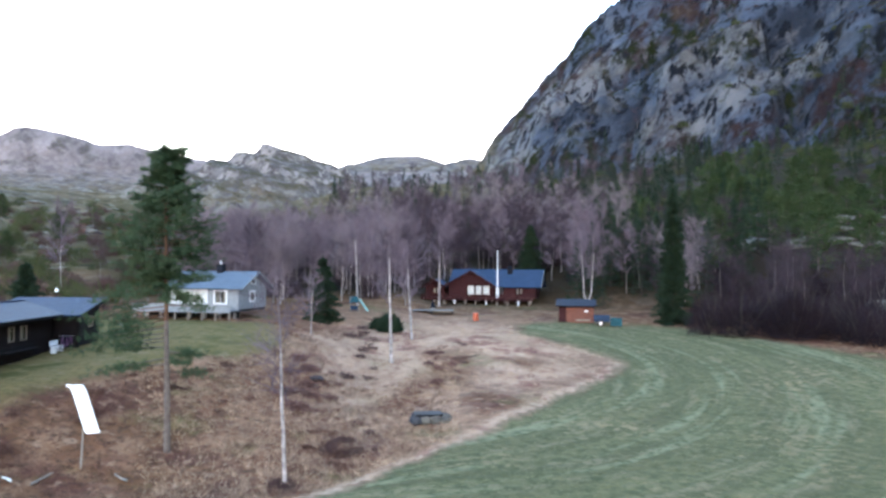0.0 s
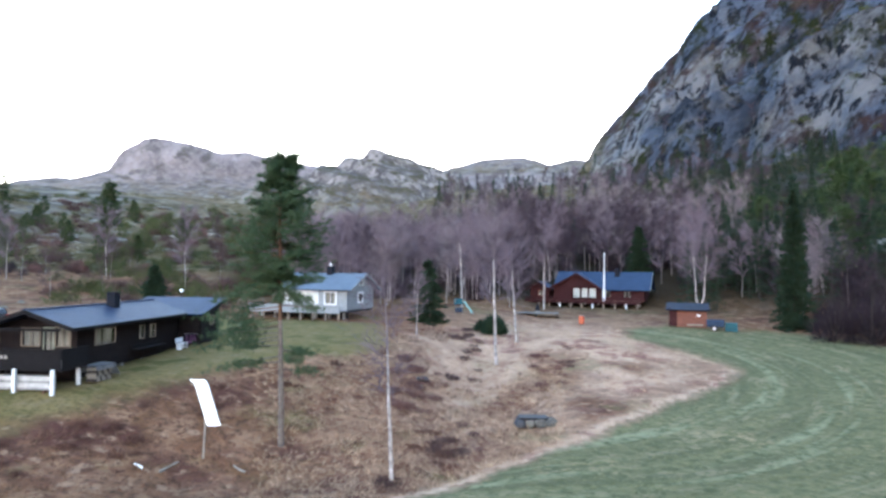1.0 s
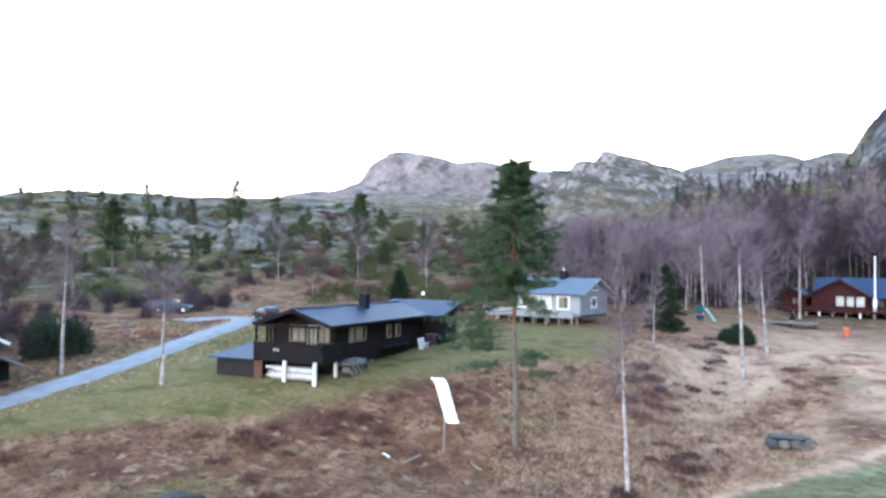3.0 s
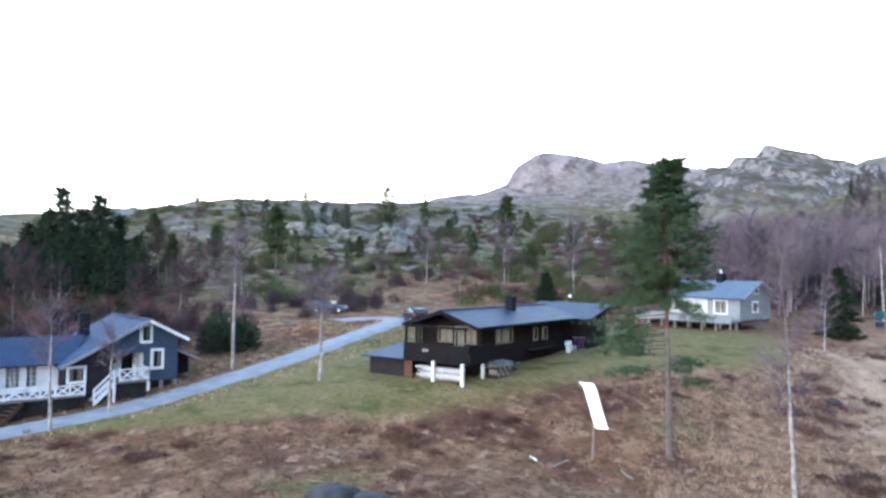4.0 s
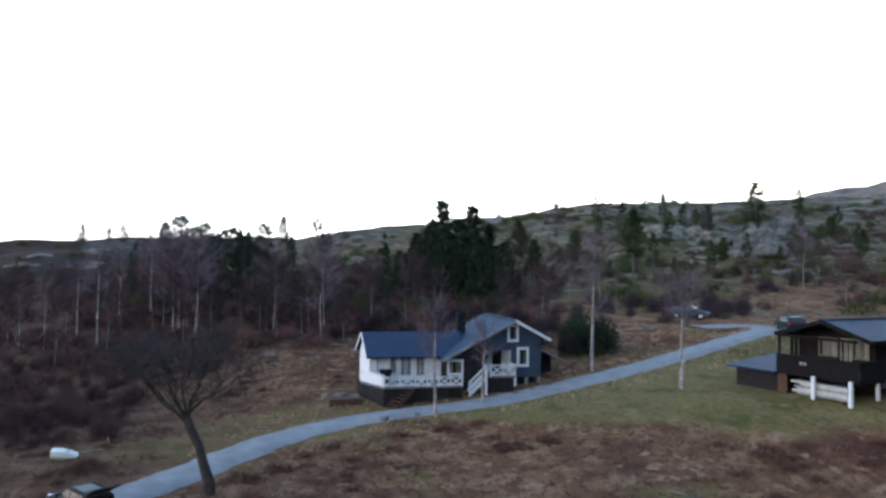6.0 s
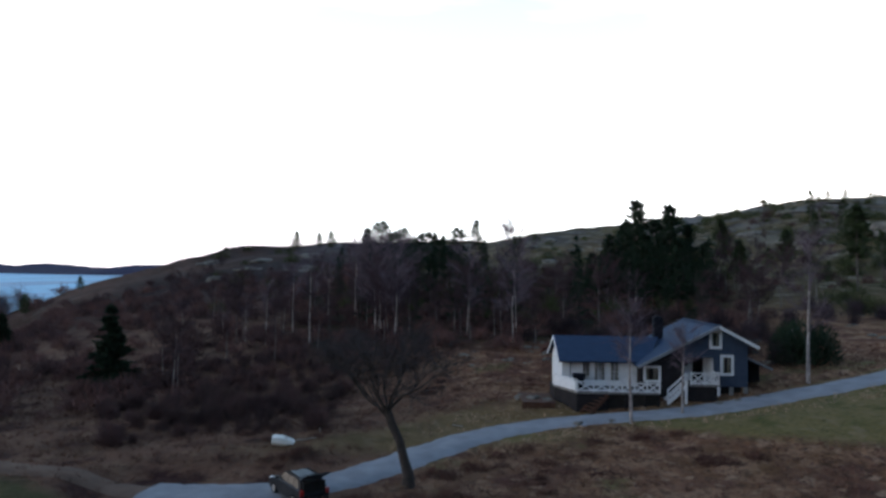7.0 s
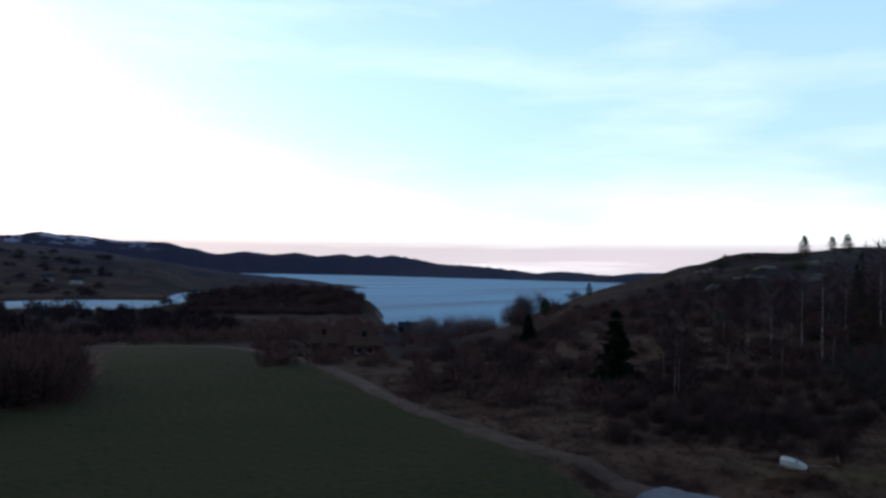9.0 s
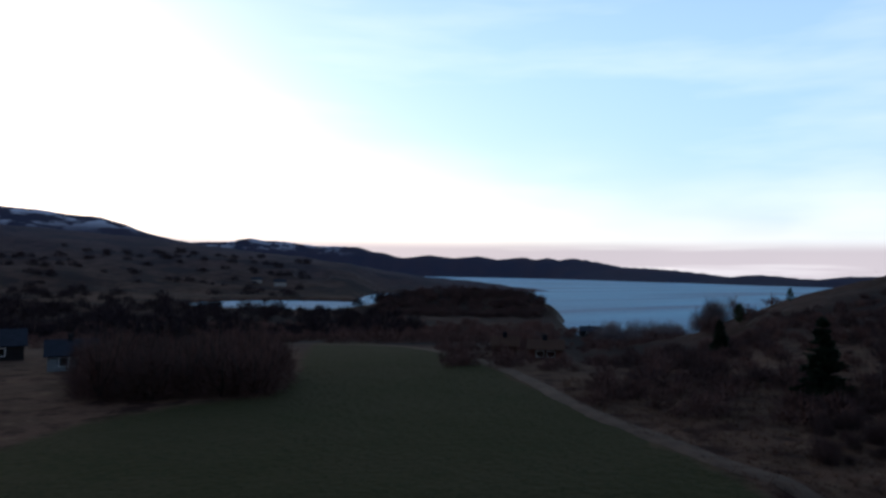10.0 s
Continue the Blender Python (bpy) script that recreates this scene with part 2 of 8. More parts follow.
# ridges: (reach, profile power, roughness, [(bearing, distance, crest height), ...])
RIDGES = [
    (185, 1.35, 0.1, [(30, 330, 40.9), (38, 313, 40.2), (44, 300, 38.9), (48, 294, 38.5), (52.5, 287, 37.6), (58, 278, 36.8), (62.4, 268, 32.5), (66.3, 259, 29.6), (70.6, 252, 27.6), (74, 245, 25.1), (77, 240, 21.6)]),
    (110, 1.15, 0.1, [(77, 240, 21.6), (80, 238, 19.5), (83, 235, 20.0), (87, 232, 19.2), (91, 228, 19.1), (94, 225, 18.8)]),
    (52, 1.3, 0.06, [(94, 225, 18.5), (98, 223, 17.4), (101.7, 221, 16.1), (104.3, 219, 13.2), (107, 215, 10.0), (109.2, 210, 7.5), (111.2, 206, 3.0), (113.1, 201, 2.0), (115.7, 195, -1.9), (117.8, 190, -4.2), (119.8, 185, -7.0)]),
    (78, 1.0, 0.14, [(2, 445, 56.0), (0.7, 443, 58.0), (-0.6, 442, 72.9), (-1.9, 440, 109.0), (-3.7, 436, 125.1), (-5.2, 432, 135.6), (-6.5, 428, 138.0), (-7.8, 425, 156.8), (-9.5, 420, 164.0), (-11.5, 414, 173.9)]),
    (190, 1.2, 0.12, [(3, 330, 46), (-8, 310, 50), (-20, 300, 56), (-60, 300, 60)]),
    (240, 1.1, 0.22, [(25, 560, 40), (20.6, 580, 92), (18, 580, 104), (15.8, 590, 91), (13.4, 600, 72), (9, 600, 50)]),
    (520, 1.1, 0.14, [(45, 1500, 140), (42.2, 1500, 172), (41, 1500, 178), (39.2, 1500, 178), (37, 1500, 200), (33, 1500, 205), (21, 1500, 200), (12, 1500, 195)]),
    (70, 0.26, 0.05, [(35.7, 1500, 258), (34.9, 1500, 272), (34.0, 1500, 274), (31.8, 1500, 265), (29.8, 1500, 250), (28, 1500, 256), (26, 1500, 244), (24, 1500, 238), (21, 1500, 226), (14, 1500, 205)]),
    (520, 1.2, 0.14, [(12.6, 1000, 142), (9, 1000, 168), (6.6, 1000, 170), (4.2, 1000, 158), (2.2, 1000, 166), (-2, 1000, 150)]),
    (200, 1.2, 0.08, [(24, 350, 26), (16.5, 360, 29), (13.4, 365, 43), (11, 370, 51), (5, 380, 55), (-1, 385, 56)]),
    (32, 1.0, 0.08, [(141.6, 440, -9.0), (140.3, 437, -3.6), (138.6, 434, -0.2), (135.4, 430, -0.8), (132.3, 426, -0.8), (131.2, 422, -2.2), (130.4, 416, -6.6), (129.6, 409, -11.6), (128.5, 401, -17.5)]),
    (520, 1.0, 0.12, [(143.7, 1200, 4), (148.7, 1200, 26), (155.7, 1200, 46), (160.7, 1200, 58), (172.7, 1200, 72), (190.7, 1200, 80)]),
    (380, 0.9, 0.12, [(153.7, 2600, 29.7), (156, 2600, 92.3), (158, 2600, 108.5), (159.7, 2600, 125.4), (161.5, 2600, 155.3), (163, 2600, 175.0), (165, 2600, 179.2), (167, 2600, 190.9), (169.7, 2600, 197.1), (185.7, 2600, 210.9)]),
    (260, 0.75, 0.12, [(156.6, 4500, 175.2), (154.2, 4500, 181.6), (152.4, 4500, 209.6), (151.4, 4500, 194.3), (150, 4500, 192.9), (147.5, 4500, 168.1), (144.2, 4500, 167.7), (143, 4500, 136.9), (141.5, 4460, 110.8), (137.2, 4345, 112.4), (134, 4260, 105.9), (131, 4180, 102.3), (127, 3988, 97.6), (125.2, 3785, 73.6), (123.8, 3627, 50.9), (121.8, 3402, 44.7), (119.5, 3168, 33.4), (117.8, 3057, 23.9), (116.5, 2972, -3.5), (114.3, 2830, 21.2), (112.6, 2719, 14.9), (111, 2615, 7.2), (109.3, 2541, 7.9), (107.9, 2524, 20.3), (106, 2500, 19.1), (97, 2500, 19.1)]),
    (120, 0.85, 0.17, [(-11.5, 414, 173.2), (-14, 409, 179.4), (-19, 400, 194.7), (-30, 390, 207.1), (-60, 380, 220.0), (-110, 400, 190.0)]),
]
# the lane: plan points with their heights, from the field gate up to the yard behind the black cabin
LANE = [(*polar(b, d), z) for b, d, z in [(107, 38, -0.8), (104.5, 37, -0.75), (97, 35.9, -0.6), (91.5, 37.6, -0.45), (86.4, 41.2, -0.25), (82, 44.7, 0.0), (77, 47.0, 0.35),
        (72, 48.3, 0.7), (68, 49.3, 1.0), (64.5, 51.0, 1.3), (60.5, 53.6, 1.85), (56, 57.4, 2.6), (52, 61.8, 3.5), (49, 67, 4.25), (47, 72, 4.7), (46.0, 76.5, 4.85), (46.6, 79.5, 4.9), (48.3, 80, 4.85), (51, 76.5, 4.8)]]


def smooth_line(points, per=8):
    """A Catmull-Rom curve through the points."""
    p = [np.array(q, float) for q in points]
    p = [2 * p[0] - p[1], *p, 2 * p[-1] - p[-2]]
    line = []
    for a, b, c, d in zip(p, p[1:], p[2:], p[3:]):
        for k in range(per):
            s = k / per
            line.append(0.5 * (2 * b + (c - a) * s + (2 * a - 5 * b + 4 * c - d) * s * s + (3 * b - a - 3 * c + d) * s ** 3))
    line.append(p[-2])
    return np.array(line)


LANE_LINE = smooth_line(LANE)


def near_line(x, y, line):
    """Distance to a polyline, and the height of its nearest point."""
    best, height = np.full(np.shape(x), 1e9), np.zeros(np.shape(x))
    for a, b in zip(line, line[1:]):
        e = b - a
        s = np.clip(((x - a[0]) * e[0] + (y - a[1]) * e[1]) / (e[0] ** 2 + e[1] ** 2), 0, 1)
        d = np.hypot(x - a[0] - s * e[0], y - a[1] - s * e[1])
        height = np.where(d < best, a[2] + s * e[2], height)
        best = np.minimum(best, d)
    return best, height


def bank(x, y):
    """Signed distance past the top edge of the bank that carries the lawn."""
    return (x + 45) * -0.83 + (y - 18) * 0.555


GULLY = np.array([(*polar(b, d), 0.0) for b, d in [(30, 36), (14, 36.5), (9.5, 44), (10, 54), (11.3, 66), (12.5, 78)]])


def ground(x, y):
    """Height of the ground."""
    x, y = np.asarray(x, float), np.asarray(y, float)
    d, az = np.hypot(x, y), np.degrees(np.arctan2(-x, y))
    az = np.where(az < -125, az + 360, az)
    z = 0.0615 * np.logaddexp(0, (y - 30) / 6) * 6 * (1 - 0.7 * step(130, 400, d)) + 0.02 * np.minimum(y, 0)
    rise = np.clip(0.07 * y, -0.2, 2.5) - 0.9 * step(58, 85, y)
    z = z + rise * step(-14.5, 0.5, bank(x, y)) * step(-130, -70, x) * (1 - step(-17, -7, x))
    g, _ = near_line(x, y, GULLY)
    z = z - 0.75 * np.exp(-(g / 4.2) ** 2)
    mound = np.hypot((x + 2.5) / 8, (y - 70) / 11)
    z = z + 0.85 * np.exp(-mound ** 2 * 1.5)
    seaward = step(85, 300, d) * step(104, 120, az)
    z = z * (1 - seaward) + (-13.2) * seaward
    shore = step(70, 250, d) * step(112, 119, az) * (1 - step(126, 130, az))
    z = z * (1 - shore) - 15.0 * shore
    fjord_side = step(290, 430, d - 190 * step(126.6, 130.5, az)) * step(100, 108, az) * (1 - step(141.5, 145, az))
    z = z * (1 - fjord_side) - 32 * fjord_side
    inlet = np.hypot((az - 149.2) / 8.2, (d - 532) / 90)
    z = z - 7 * (1 - step(0.8, 1.1, inlet))
    channel = np.hypot((az - 147.7) / 1.6, (d - 880) / 60)
    z = z - 7 * (1 - step(0.7, 1.1, channel))
    far_sea = step(2300, 2900, d) * step(98, 104, az)
    z = z * (1 - far_sea) - 32 * far_sea
    base, z = z, z.copy()
    for n, (reach, power, rough, line) in enumerate(RIDGES):
        pts = np.array([(*polar(b, r), h) for b, r, h in line])
        span = 1.25 * reach
        near = (x > pts[:, 0].min() - span) & (x < pts[:, 0].max() + span) & (y > pts[:, 1].min() - span) & (y < pts[:, 1].max() + span)
        if not near.any():
            continue
        px, py, pb = x[near], y[near], base[near]
        lump = fractal(px / reach * 5, py / reach * 5, n * 11, 6) * rough * reach
        craggy = 1 - np.abs(fractal(px / reach * 14 + 5, py / reach * 14, n * 7 + 3, 5))
        best = pb.copy()
        for a, b in zip(pts, pts[1:]):
            e = b - a
            t = np.clip(((px - a[0]) * e[0] + (py - a[1]) * e[1]) / (e[0] ** 2 + e[1] ** 2), 0, 1)
            s = np.hypot(px - a[0] - t * e[0], py - a[1] - t * e[1])
            s = np.maximum(s + lump * step(0.0, 0.55, s / reach), 0)
            q, lift = np.clip(s / reach, 0, 1), a[2] + t * e[2] - pb
            h = pb + lift * ((1 - q) ** power + rough * 0.25 * (craggy - 0.75) * step(0.0, 0.5, 1 - q) * step(0.0, 0.06, q))
            best = np.maximum(best, h)
        z[near] = np.maximum(z[near], best)
    hilly = step(2, 30, z - base)
    z = z + hilly * 1.3 * fractal(x / 14, y / 14, 40, 4)
    crag = hilly * step(45, 90, z) * step(240, 300, d) * (1 - step(500, 700, d)) * (az < 1) * (1 - 0.88 * step(-13, -3, az))
    z = z + crag * (4.5 * fractal(x / 26, y / 26, 46, 5) + 3.5 * (0.5 - np.abs(fractal(x / 11, y / 11, 52, 3))))
    # slabs: steep faces between ledges that climb to the east
    for tall, lean, seed, amount in ((30.0, 0.55, 81, 0.8), (11.0, 0.35, 86, 0.75)):
        u = (z - lean * x + 0.5 * tall * fractal(x / 45, y / 45, seed, 4)) / tall
        u = u - np.floor(u)
        z = z + crag * amount * tall * (step(0.0, 0.5, u) - u)
    knoll = step(50, 64, z) * step(450, 520, d) * (1 - step(640, 720, d)) * step(8.5, 11.5, az) * (1 - step(23, 26, az))
    u = (z + 0.3 * x + 6 * fractal(x / 30, y / 30, 91, 4)) / 14
    u = u - np.floor(u)
    z = z + knoll * (3.0 * fractal(x / 22, y / 22, 96, 5) + 0.6 * 14 * (step(0.0, 0.45, u) - u))
    return z + (1 - hilly) * 0.10 * fractal(x / 3.1, y / 3.1, 5, 4) * step(3, 20, d)


def ground_at(x, y):
    """Ground height at one place, with the lane's bed cut in."""
    return float(landform(np.array([x]), np.array([y]))[0])


def landform(x, y):
    z = ground(x, y)
    near = np.hypot(x, y) < 120
    s, bed = near_line(x[near], y[near], LANE_LINE)
    k = 1 - step(1.7, 5.0, s)
    z[near] = z[near] * (1 - k) + (bed - 0.05) * k
    return z


# ---- ground sheet ----
def grid_object(name, co, rows, cols, closed, mat):
    mesh = bpy.data.meshes.new(name)
    i, j = np.meshgrid(np.arange(rows - 1), np.arange(cols if closed else cols - 1), indexing="ij")
    k = (j + 1) % cols
    quads = np.stack([i * cols + j, (i + 1) * cols + j, (i + 1) * cols + k, i * cols + k], -1).reshape(-1, 4)
    mesh.vertices.add(len(co))
    mesh.vertices.foreach_set("co", co.astype(np.float32).ravel())
    mesh.loops.add(quads.size)
    mesh.loops.foreach_set("vertex_index", quads.astype(np.int32).ravel())
    mesh.polygons.add(len(quads))
    mesh.polygons.foreach_set("loop_start", np.arange(0, quads.size, 4, dtype=np.int32))
    mesh.polygons.foreach_set("use_smooth", np.ones(len(quads), dtype=bool))
    mesh.update(calc_edges=True)
    mesh.validate()
    mesh.materials.append(mat)
    return new(name, mesh)


def inside(x, y, outline):
    """1 inside a plan polygon, 0 outside."""
    hit = np.zeros(np.shape(x), bool)
    for (ax, ay), (bx, by) in zip(outline, outline[1:] + outline[:1]):
        cross = (ay > y) != (by > y)
        hit ^= cross & (x < (bx - ax) * (y - ay) / (by - ay + 1e-12) + ax)
    return hit


FIELD = [polar(b, d) for b, d in [(16, 31), (14, 32.2), (7.9, 36.0), (1.3, 41.3), (-3.1, 46.9), (-6.6, 53.2), (-9.2, 59.9), (-9.6, 63.7), (-7.9, 68.2), (-5.3, 72.7), (-3.1, 75.3), (-1.8, 79),
         (-2.0, 87.2), (-5.3, 90.3), (-9.6, 89), (-13.7, 88.9), (-17.6, 84.6), (-27.1, 76.4), (-40, 72), (-60, 60), (-100, 60),
         (-150, 70), (-178, 40), (163.5, 58), (157.9, 62), (150.6, 66), (149, 77), (147.9, 116), (147.3, 150), (143.8, 150), (140.2, 122), (136.7, 106.6), (134.2, 90.6), (130.9, 72.4), (127.6, 61.3), (123.2, 51.7),
         (118.5, 44.3), (114, 38.9), (110.2, 34.3), (104, 32), (90, 27), (60, 26), (30, 27)]]
LAWN = [polar(b, d) for b, d in [(72, 46), (66.6, 44.3), (62.8, 43.3), (56.8, 43.1), (50.4, 43), (43.7, 43.1), (39.3, 44.3), (34.9, 46.9), (32.7, 48.7), (28.5, 51.4), (24.4, 53.9), (18.5, 56.2), (17.6, 57.3), (16.7, 64.8),
        (18, 74), (28, 82), (38, 76), (44, 74), (49.5, 66), (54, 61.5), (60, 55), (66, 51), (72, 49)]]


RIM = np.array([(*p, 0.0) for p in FIELD[:12]])


def zones(x, y, z):
    """Masks over the ground: mown field, lawn, straw-coloured grass, bare rock, woodland floor."""
    d, az = np.hypot(x, y), np.degrees(np.arctan2(-x, y))
    az = np.where(az < -125, az + 360, az)
    jx, jy = 0.7 * fractal(x / 2.2, y / 2.2, 61, 3), 0.7 * fractal(x / 2.2, y / 2.2, 71, 3)
    field = sum(inside(x + jx + ox, y + jy + oy, FIELD).astype(float) for ox, oy in ((0.5, 0), (-0.5, 0), (0, 0.6), (0, -0.6), (0.9, 0.9), (-0.9, -0.9))) / 6
    lawn = sum(inside(x + 1.6 * jx + ox, y + 1.6 * jy + oy, LAWN).astype(float) for ox, oy in ((0.6, 0), (-0.6, 0), (0, 0.7), (0, -0.7), (1.3, 1.0), (-1.3, -1.0))) / 6
    straw = np.exp(-(np.hypot((x + 4.8 + 3 * jx) / 13.5, (y - 68 + 3 * jy) / 23)) ** 2.6) * (0.55 + 0.6 * value_noise(x / 2.5, y / 2.5, 33))
    # reddish heather patches in the straw, and a pale uncut rim along the field
    for b, r, wide, deep in ((3.4, 60, 3.0, 7.5), (0.5, 49, 1.7, 4.0), (7.0, 52, 1.8, 3.5), (-2.5, 62, 1.4, 3.0)):
        px, py = polar(b, r)
        straw = straw * (1 - 0.95 * np.exp(-np.hypot((x + 2 * jx - px) / wide, (y + 2 * jy - py) / deep) ** 2.5))
    rim, _ = near_line(x + jx, y + jy, RIM)
    straw = np.maximum(straw, 0.85 * (1 - step(0.5, 1.9, rim)))
    s, _ = near_line(x, y, LANE_LINE)
    lawn = np.maximum(lawn, 0.5 * (1 - step(4.0, 8.0, s + 3 * jx)) * step(70, 76, az) * (1 - step(97, 103, az)) * step(40, 43, d))
    edge = step(1.4, 1.9, s) * (1 - step(2.0, 4.0, s + jx))
    return field, lawn * (1 - field), np.clip(straw, 0, 1) * (1 - field), edge


def ground_material():
    m = bpy.data.materials.new("valley_ground")
    m.use_nodes = True
    n, l = m.node_tree.nodes, m.node_tree.links
    p = n["Principled BSDF"]
    p.inputs["Roughness"].default_value = 0.95
    p.inputs["Specular IOR Level"].default_value = 0.02
    geo = n.new("ShaderNodeNewGeometry")
    zone = n.new("ShaderNodeAttribute")
    zone.attribute_name = "zone"
    zone2 = n.new("ShaderNodeAttribute")
    zone2.attribute_name = "zone_far"
    split, split2 = n.new("ShaderNodeSeparateColor"), n.new("ShaderNodeSeparateColor")
    l.new(zone.outputs["Color"], split.inputs[0])
    l.new(zone2.outputs["Color"], split2.inputs[0])

    def noisy(scale, detail=4.0, lo=0.35, hi=0.65, squash=None):
        t = n.new("ShaderNodeTexNoise")
        t.inputs["Scale"].default_value, t.inputs["Detail"].default_value = scale, detail
        t.inputs["Roughness"].default_value = 0.6
        if squash:
            mp = n.new("ShaderNodeMapping")
            mp.inputs["Scale"].default_value = squash
            l.new(geo.outputs["Position"], mp.inputs["Vector"])
            l.new(mp.outputs["Vector"], t.inputs["Vector"])
        else:
            l.new(geo.outputs["Position"], t.inputs["Vector"])
        r = n.new("ShaderNodeMapRange")
        r.inputs["From Min"].default_value, r.inputs["From Max"].default_value = lo, hi
        l.new(t.outputs["Fac"], r.inputs["Value"])
        return r.outputs["Result"]

    def mix(fac, a, b):
        x = n.new("ShaderNodeMix")
        x.data_type = "RGBA"
        for k, v in ((0, fac), (6, a), (7, b)):
            if isinstance(v, tuple):
                x.inputs[k].default_value = (*v, 1)
            elif isinstance(v, float):
                x.inputs[k].default_value = v
            else:
                l.new(v, x.inputs[k])
        return x.outputs[2]

    def both(a, b):
        x = n.new("ShaderNodeMath")
        x.operation = "MULTIPLY"
        l.new(a, x.inputs[0])
        l.new(b, x.inputs[1])
        return x.outputs[0]

    heath = mix(noisy(0.12), (0.108, 0.050, 0.0295), (0.076, 0.0395, 0.019))
    heath = mix(noisy(0.55, 6, 0.42, 0.62), heath, (0.160, 0.0885, 0.053))
    heath = mix(noisy(0.2, 6, 0.5, 0.62), heath, (0.0598, 0.0253, 0.0184))
    heath = mix(noisy(0.16, 5, 0.56, 0.68), heath, (0.0713, 0.0644, 0.0253))
    heath = mix(noisy(1.9, 6, 0.52, 0.68), heath, (0.0391, 0.0207, 0.0126))
    heath = mix(noisy(0.9, 6, 0.56, 0.66), heath, (0.180, 0.110, 0.071))
    heath = mix(noisy(4.0, 5, 0.56, 0.7), heath, (0.028, 0.015, 0.011))
    straw = mix(noisy(0.5, 5), (0.36, 0.24, 0.17), (0.27, 0.17, 0.116))
    straw = mix(noisy(0.25, 4, 0.52, 0.64), straw, (0.1495, 0.0701, 0.0575))
    straw = mix(noisy(1.6, 6, 0.54, 0.68), straw, (0.15, 0.092, 0.06))
    straw = mix(noisy(0.7, 5, 0.58, 0.68), straw, (0.36, 0.255, 0.18))
    straw = mix(noisy(4.5, 4, 0.6, 0.74), straw, (0.09, 0.052, 0.037))
    # mown swaths run in wide curves round the mound
    off = n.new("ShaderNodeVectorMath")
    off.operation = "SUBTRACT"
    off.inputs[1].default_value = (-14, 62, 0)
    l.new(geo.outputs["Position"], off.inputs[0])
    xyz = n.new("ShaderNodeSeparateXYZ")
    l.new(off.outputs[0], xyz.inputs[0])
    angle = n.new("ShaderNodeMath")
    angle.operation = "ARCTAN2"
    l.new(xyz.outputs["Y"], angle.inputs[0])
    l.new(xyz.outputs["X"], angle.inputs[1])
    flat = n.new("ShaderNodeVectorMath")
    flat.operation = "MULTIPLY"
    flat.inputs[1].default_value = (1, 1, 0)
    l.new(off.outputs[0], flat.inputs[0])
    away = n.new("ShaderNodeVectorMath")
    away.operation = "LENGTH"
    l.new(flat.outputs[0], away.inputs[0])
    curl = n.new("ShaderNodeCombineXYZ")
    l.new(away.outputs["Value"], curl.inputs["X"])
    l.new(angle.outputs[0], curl.inputs["Y"])

    def swath(scale, detail, lo, hi, squash):
        mp, t, r = n.new("ShaderNodeMapping"), n.new("ShaderNodeTexNoise"), n.new("ShaderNodeMapRange")
        mp.inputs["Scale"].default_value = squash
        t.inputs["Scale"].default_value, t.inputs["Detail"].default_value, t.inputs["Roughness"].default_value = scale, detail, 0.62
        r.inputs["From Min"].default_value, r.inputs["From Max"].default_value = lo, hi
        l.new(curl.outputs[0], mp.inputs["Vector"])
        l.new(mp.outputs["Vector"], t.inputs["Vector"])
        l.new(t.outputs["Fac"], r.inputs["Value"])
        return r.outputs["Result"]

    meadow = mix(noisy(0.12, 5), (0.0570, 0.0580, 0.0300), (0.0735, 0.0669, 0.0362))
    meadow = mix(swath(0.5, 4, 0.38, 0.62, (1.0, 4.0, 1.0)), meadow, (0.094, 0.088, 0.045))
    meadow = mix(swath(0.8, 6, 0.53, 0.74, (1.0, 7.0, 1.0)), meadow, (0.165, 0.134, 0.083))
    meadow = mix(swath(0.42, 3, 0.54, 0.62, (1.0, 2.2, 1.0)), meadow, (0.130, 0.128, 0.074))
    meadow = mix(noisy(1.7, 6, 0.44, 0.66), meadow, (0.0470, 0.0520, 0.0255))
    meadow = mix(both(noisy(0.13, 3, 0.5, 0.66), noisy(1.5, 6, 0.5, 0.64)), meadow, (0.1889, 0.1414, 0.0813))
    meadow = mix(noisy(5.5, 4, 0.58, 0.74), meadow, (0.1469, 0.1259, 0.0695))
    # Dimness put into the colours: ground towards the fjord is painted darker
    fjord_side = n.new("ShaderNodeAttribute")
    fjord_side.attribute_name = "fjord_dim"
    dim_heath = mix(noisy(0.14, 5), (0.088, 0.046, 0.031), (0.056, 0.032, 0.021))
    dim_heath = mix(noisy(0.8, 5, 0.5, 0.66), dim_heath, (0.112, 0.067, 0.043))
    dim_heath = mix(noisy(0.4, 5, 0.5, 0.62), dim_heath, (0.026, 0.012, 0.01))
    heath = mix(fjord_side.outputs["Fac"], heath, dim_heath)
    dim_meadow = mix(noisy(0.1, 5), (0.032, 0.030, 0.0125), (0.040, 0.034, 0.0165))
    dim_meadow = mix(noisy(3.0, 5, 0.5, 0.7), dim_meadow, (0.02, 0.023, 0.01))
    meadow = mix(fjord_side.outputs["Fac"], meadow, dim_meadow)
    lawn = mix(noisy(0.2, 5), (0.086, 0.067, 0.026), (0.110, 0.080, 0.036))
    lawn = mix(noisy(3.0, 4, 0.45, 0.75), lawn, (0.046, 0.043, 0.016))
    lawn = mix(noisy(0.35, 6, 0.52, 0.64), lawn, (0.050, 0.048, 0.016))
    lawn = mix(noisy(0.9, 5, 0.54, 0.68), lawn, (0.115, 0.086, 0.046))
    hill = mix(noisy(0.03, 6), (0.058, 0.040, 0.020), (0.042, 0.039, 0.016))
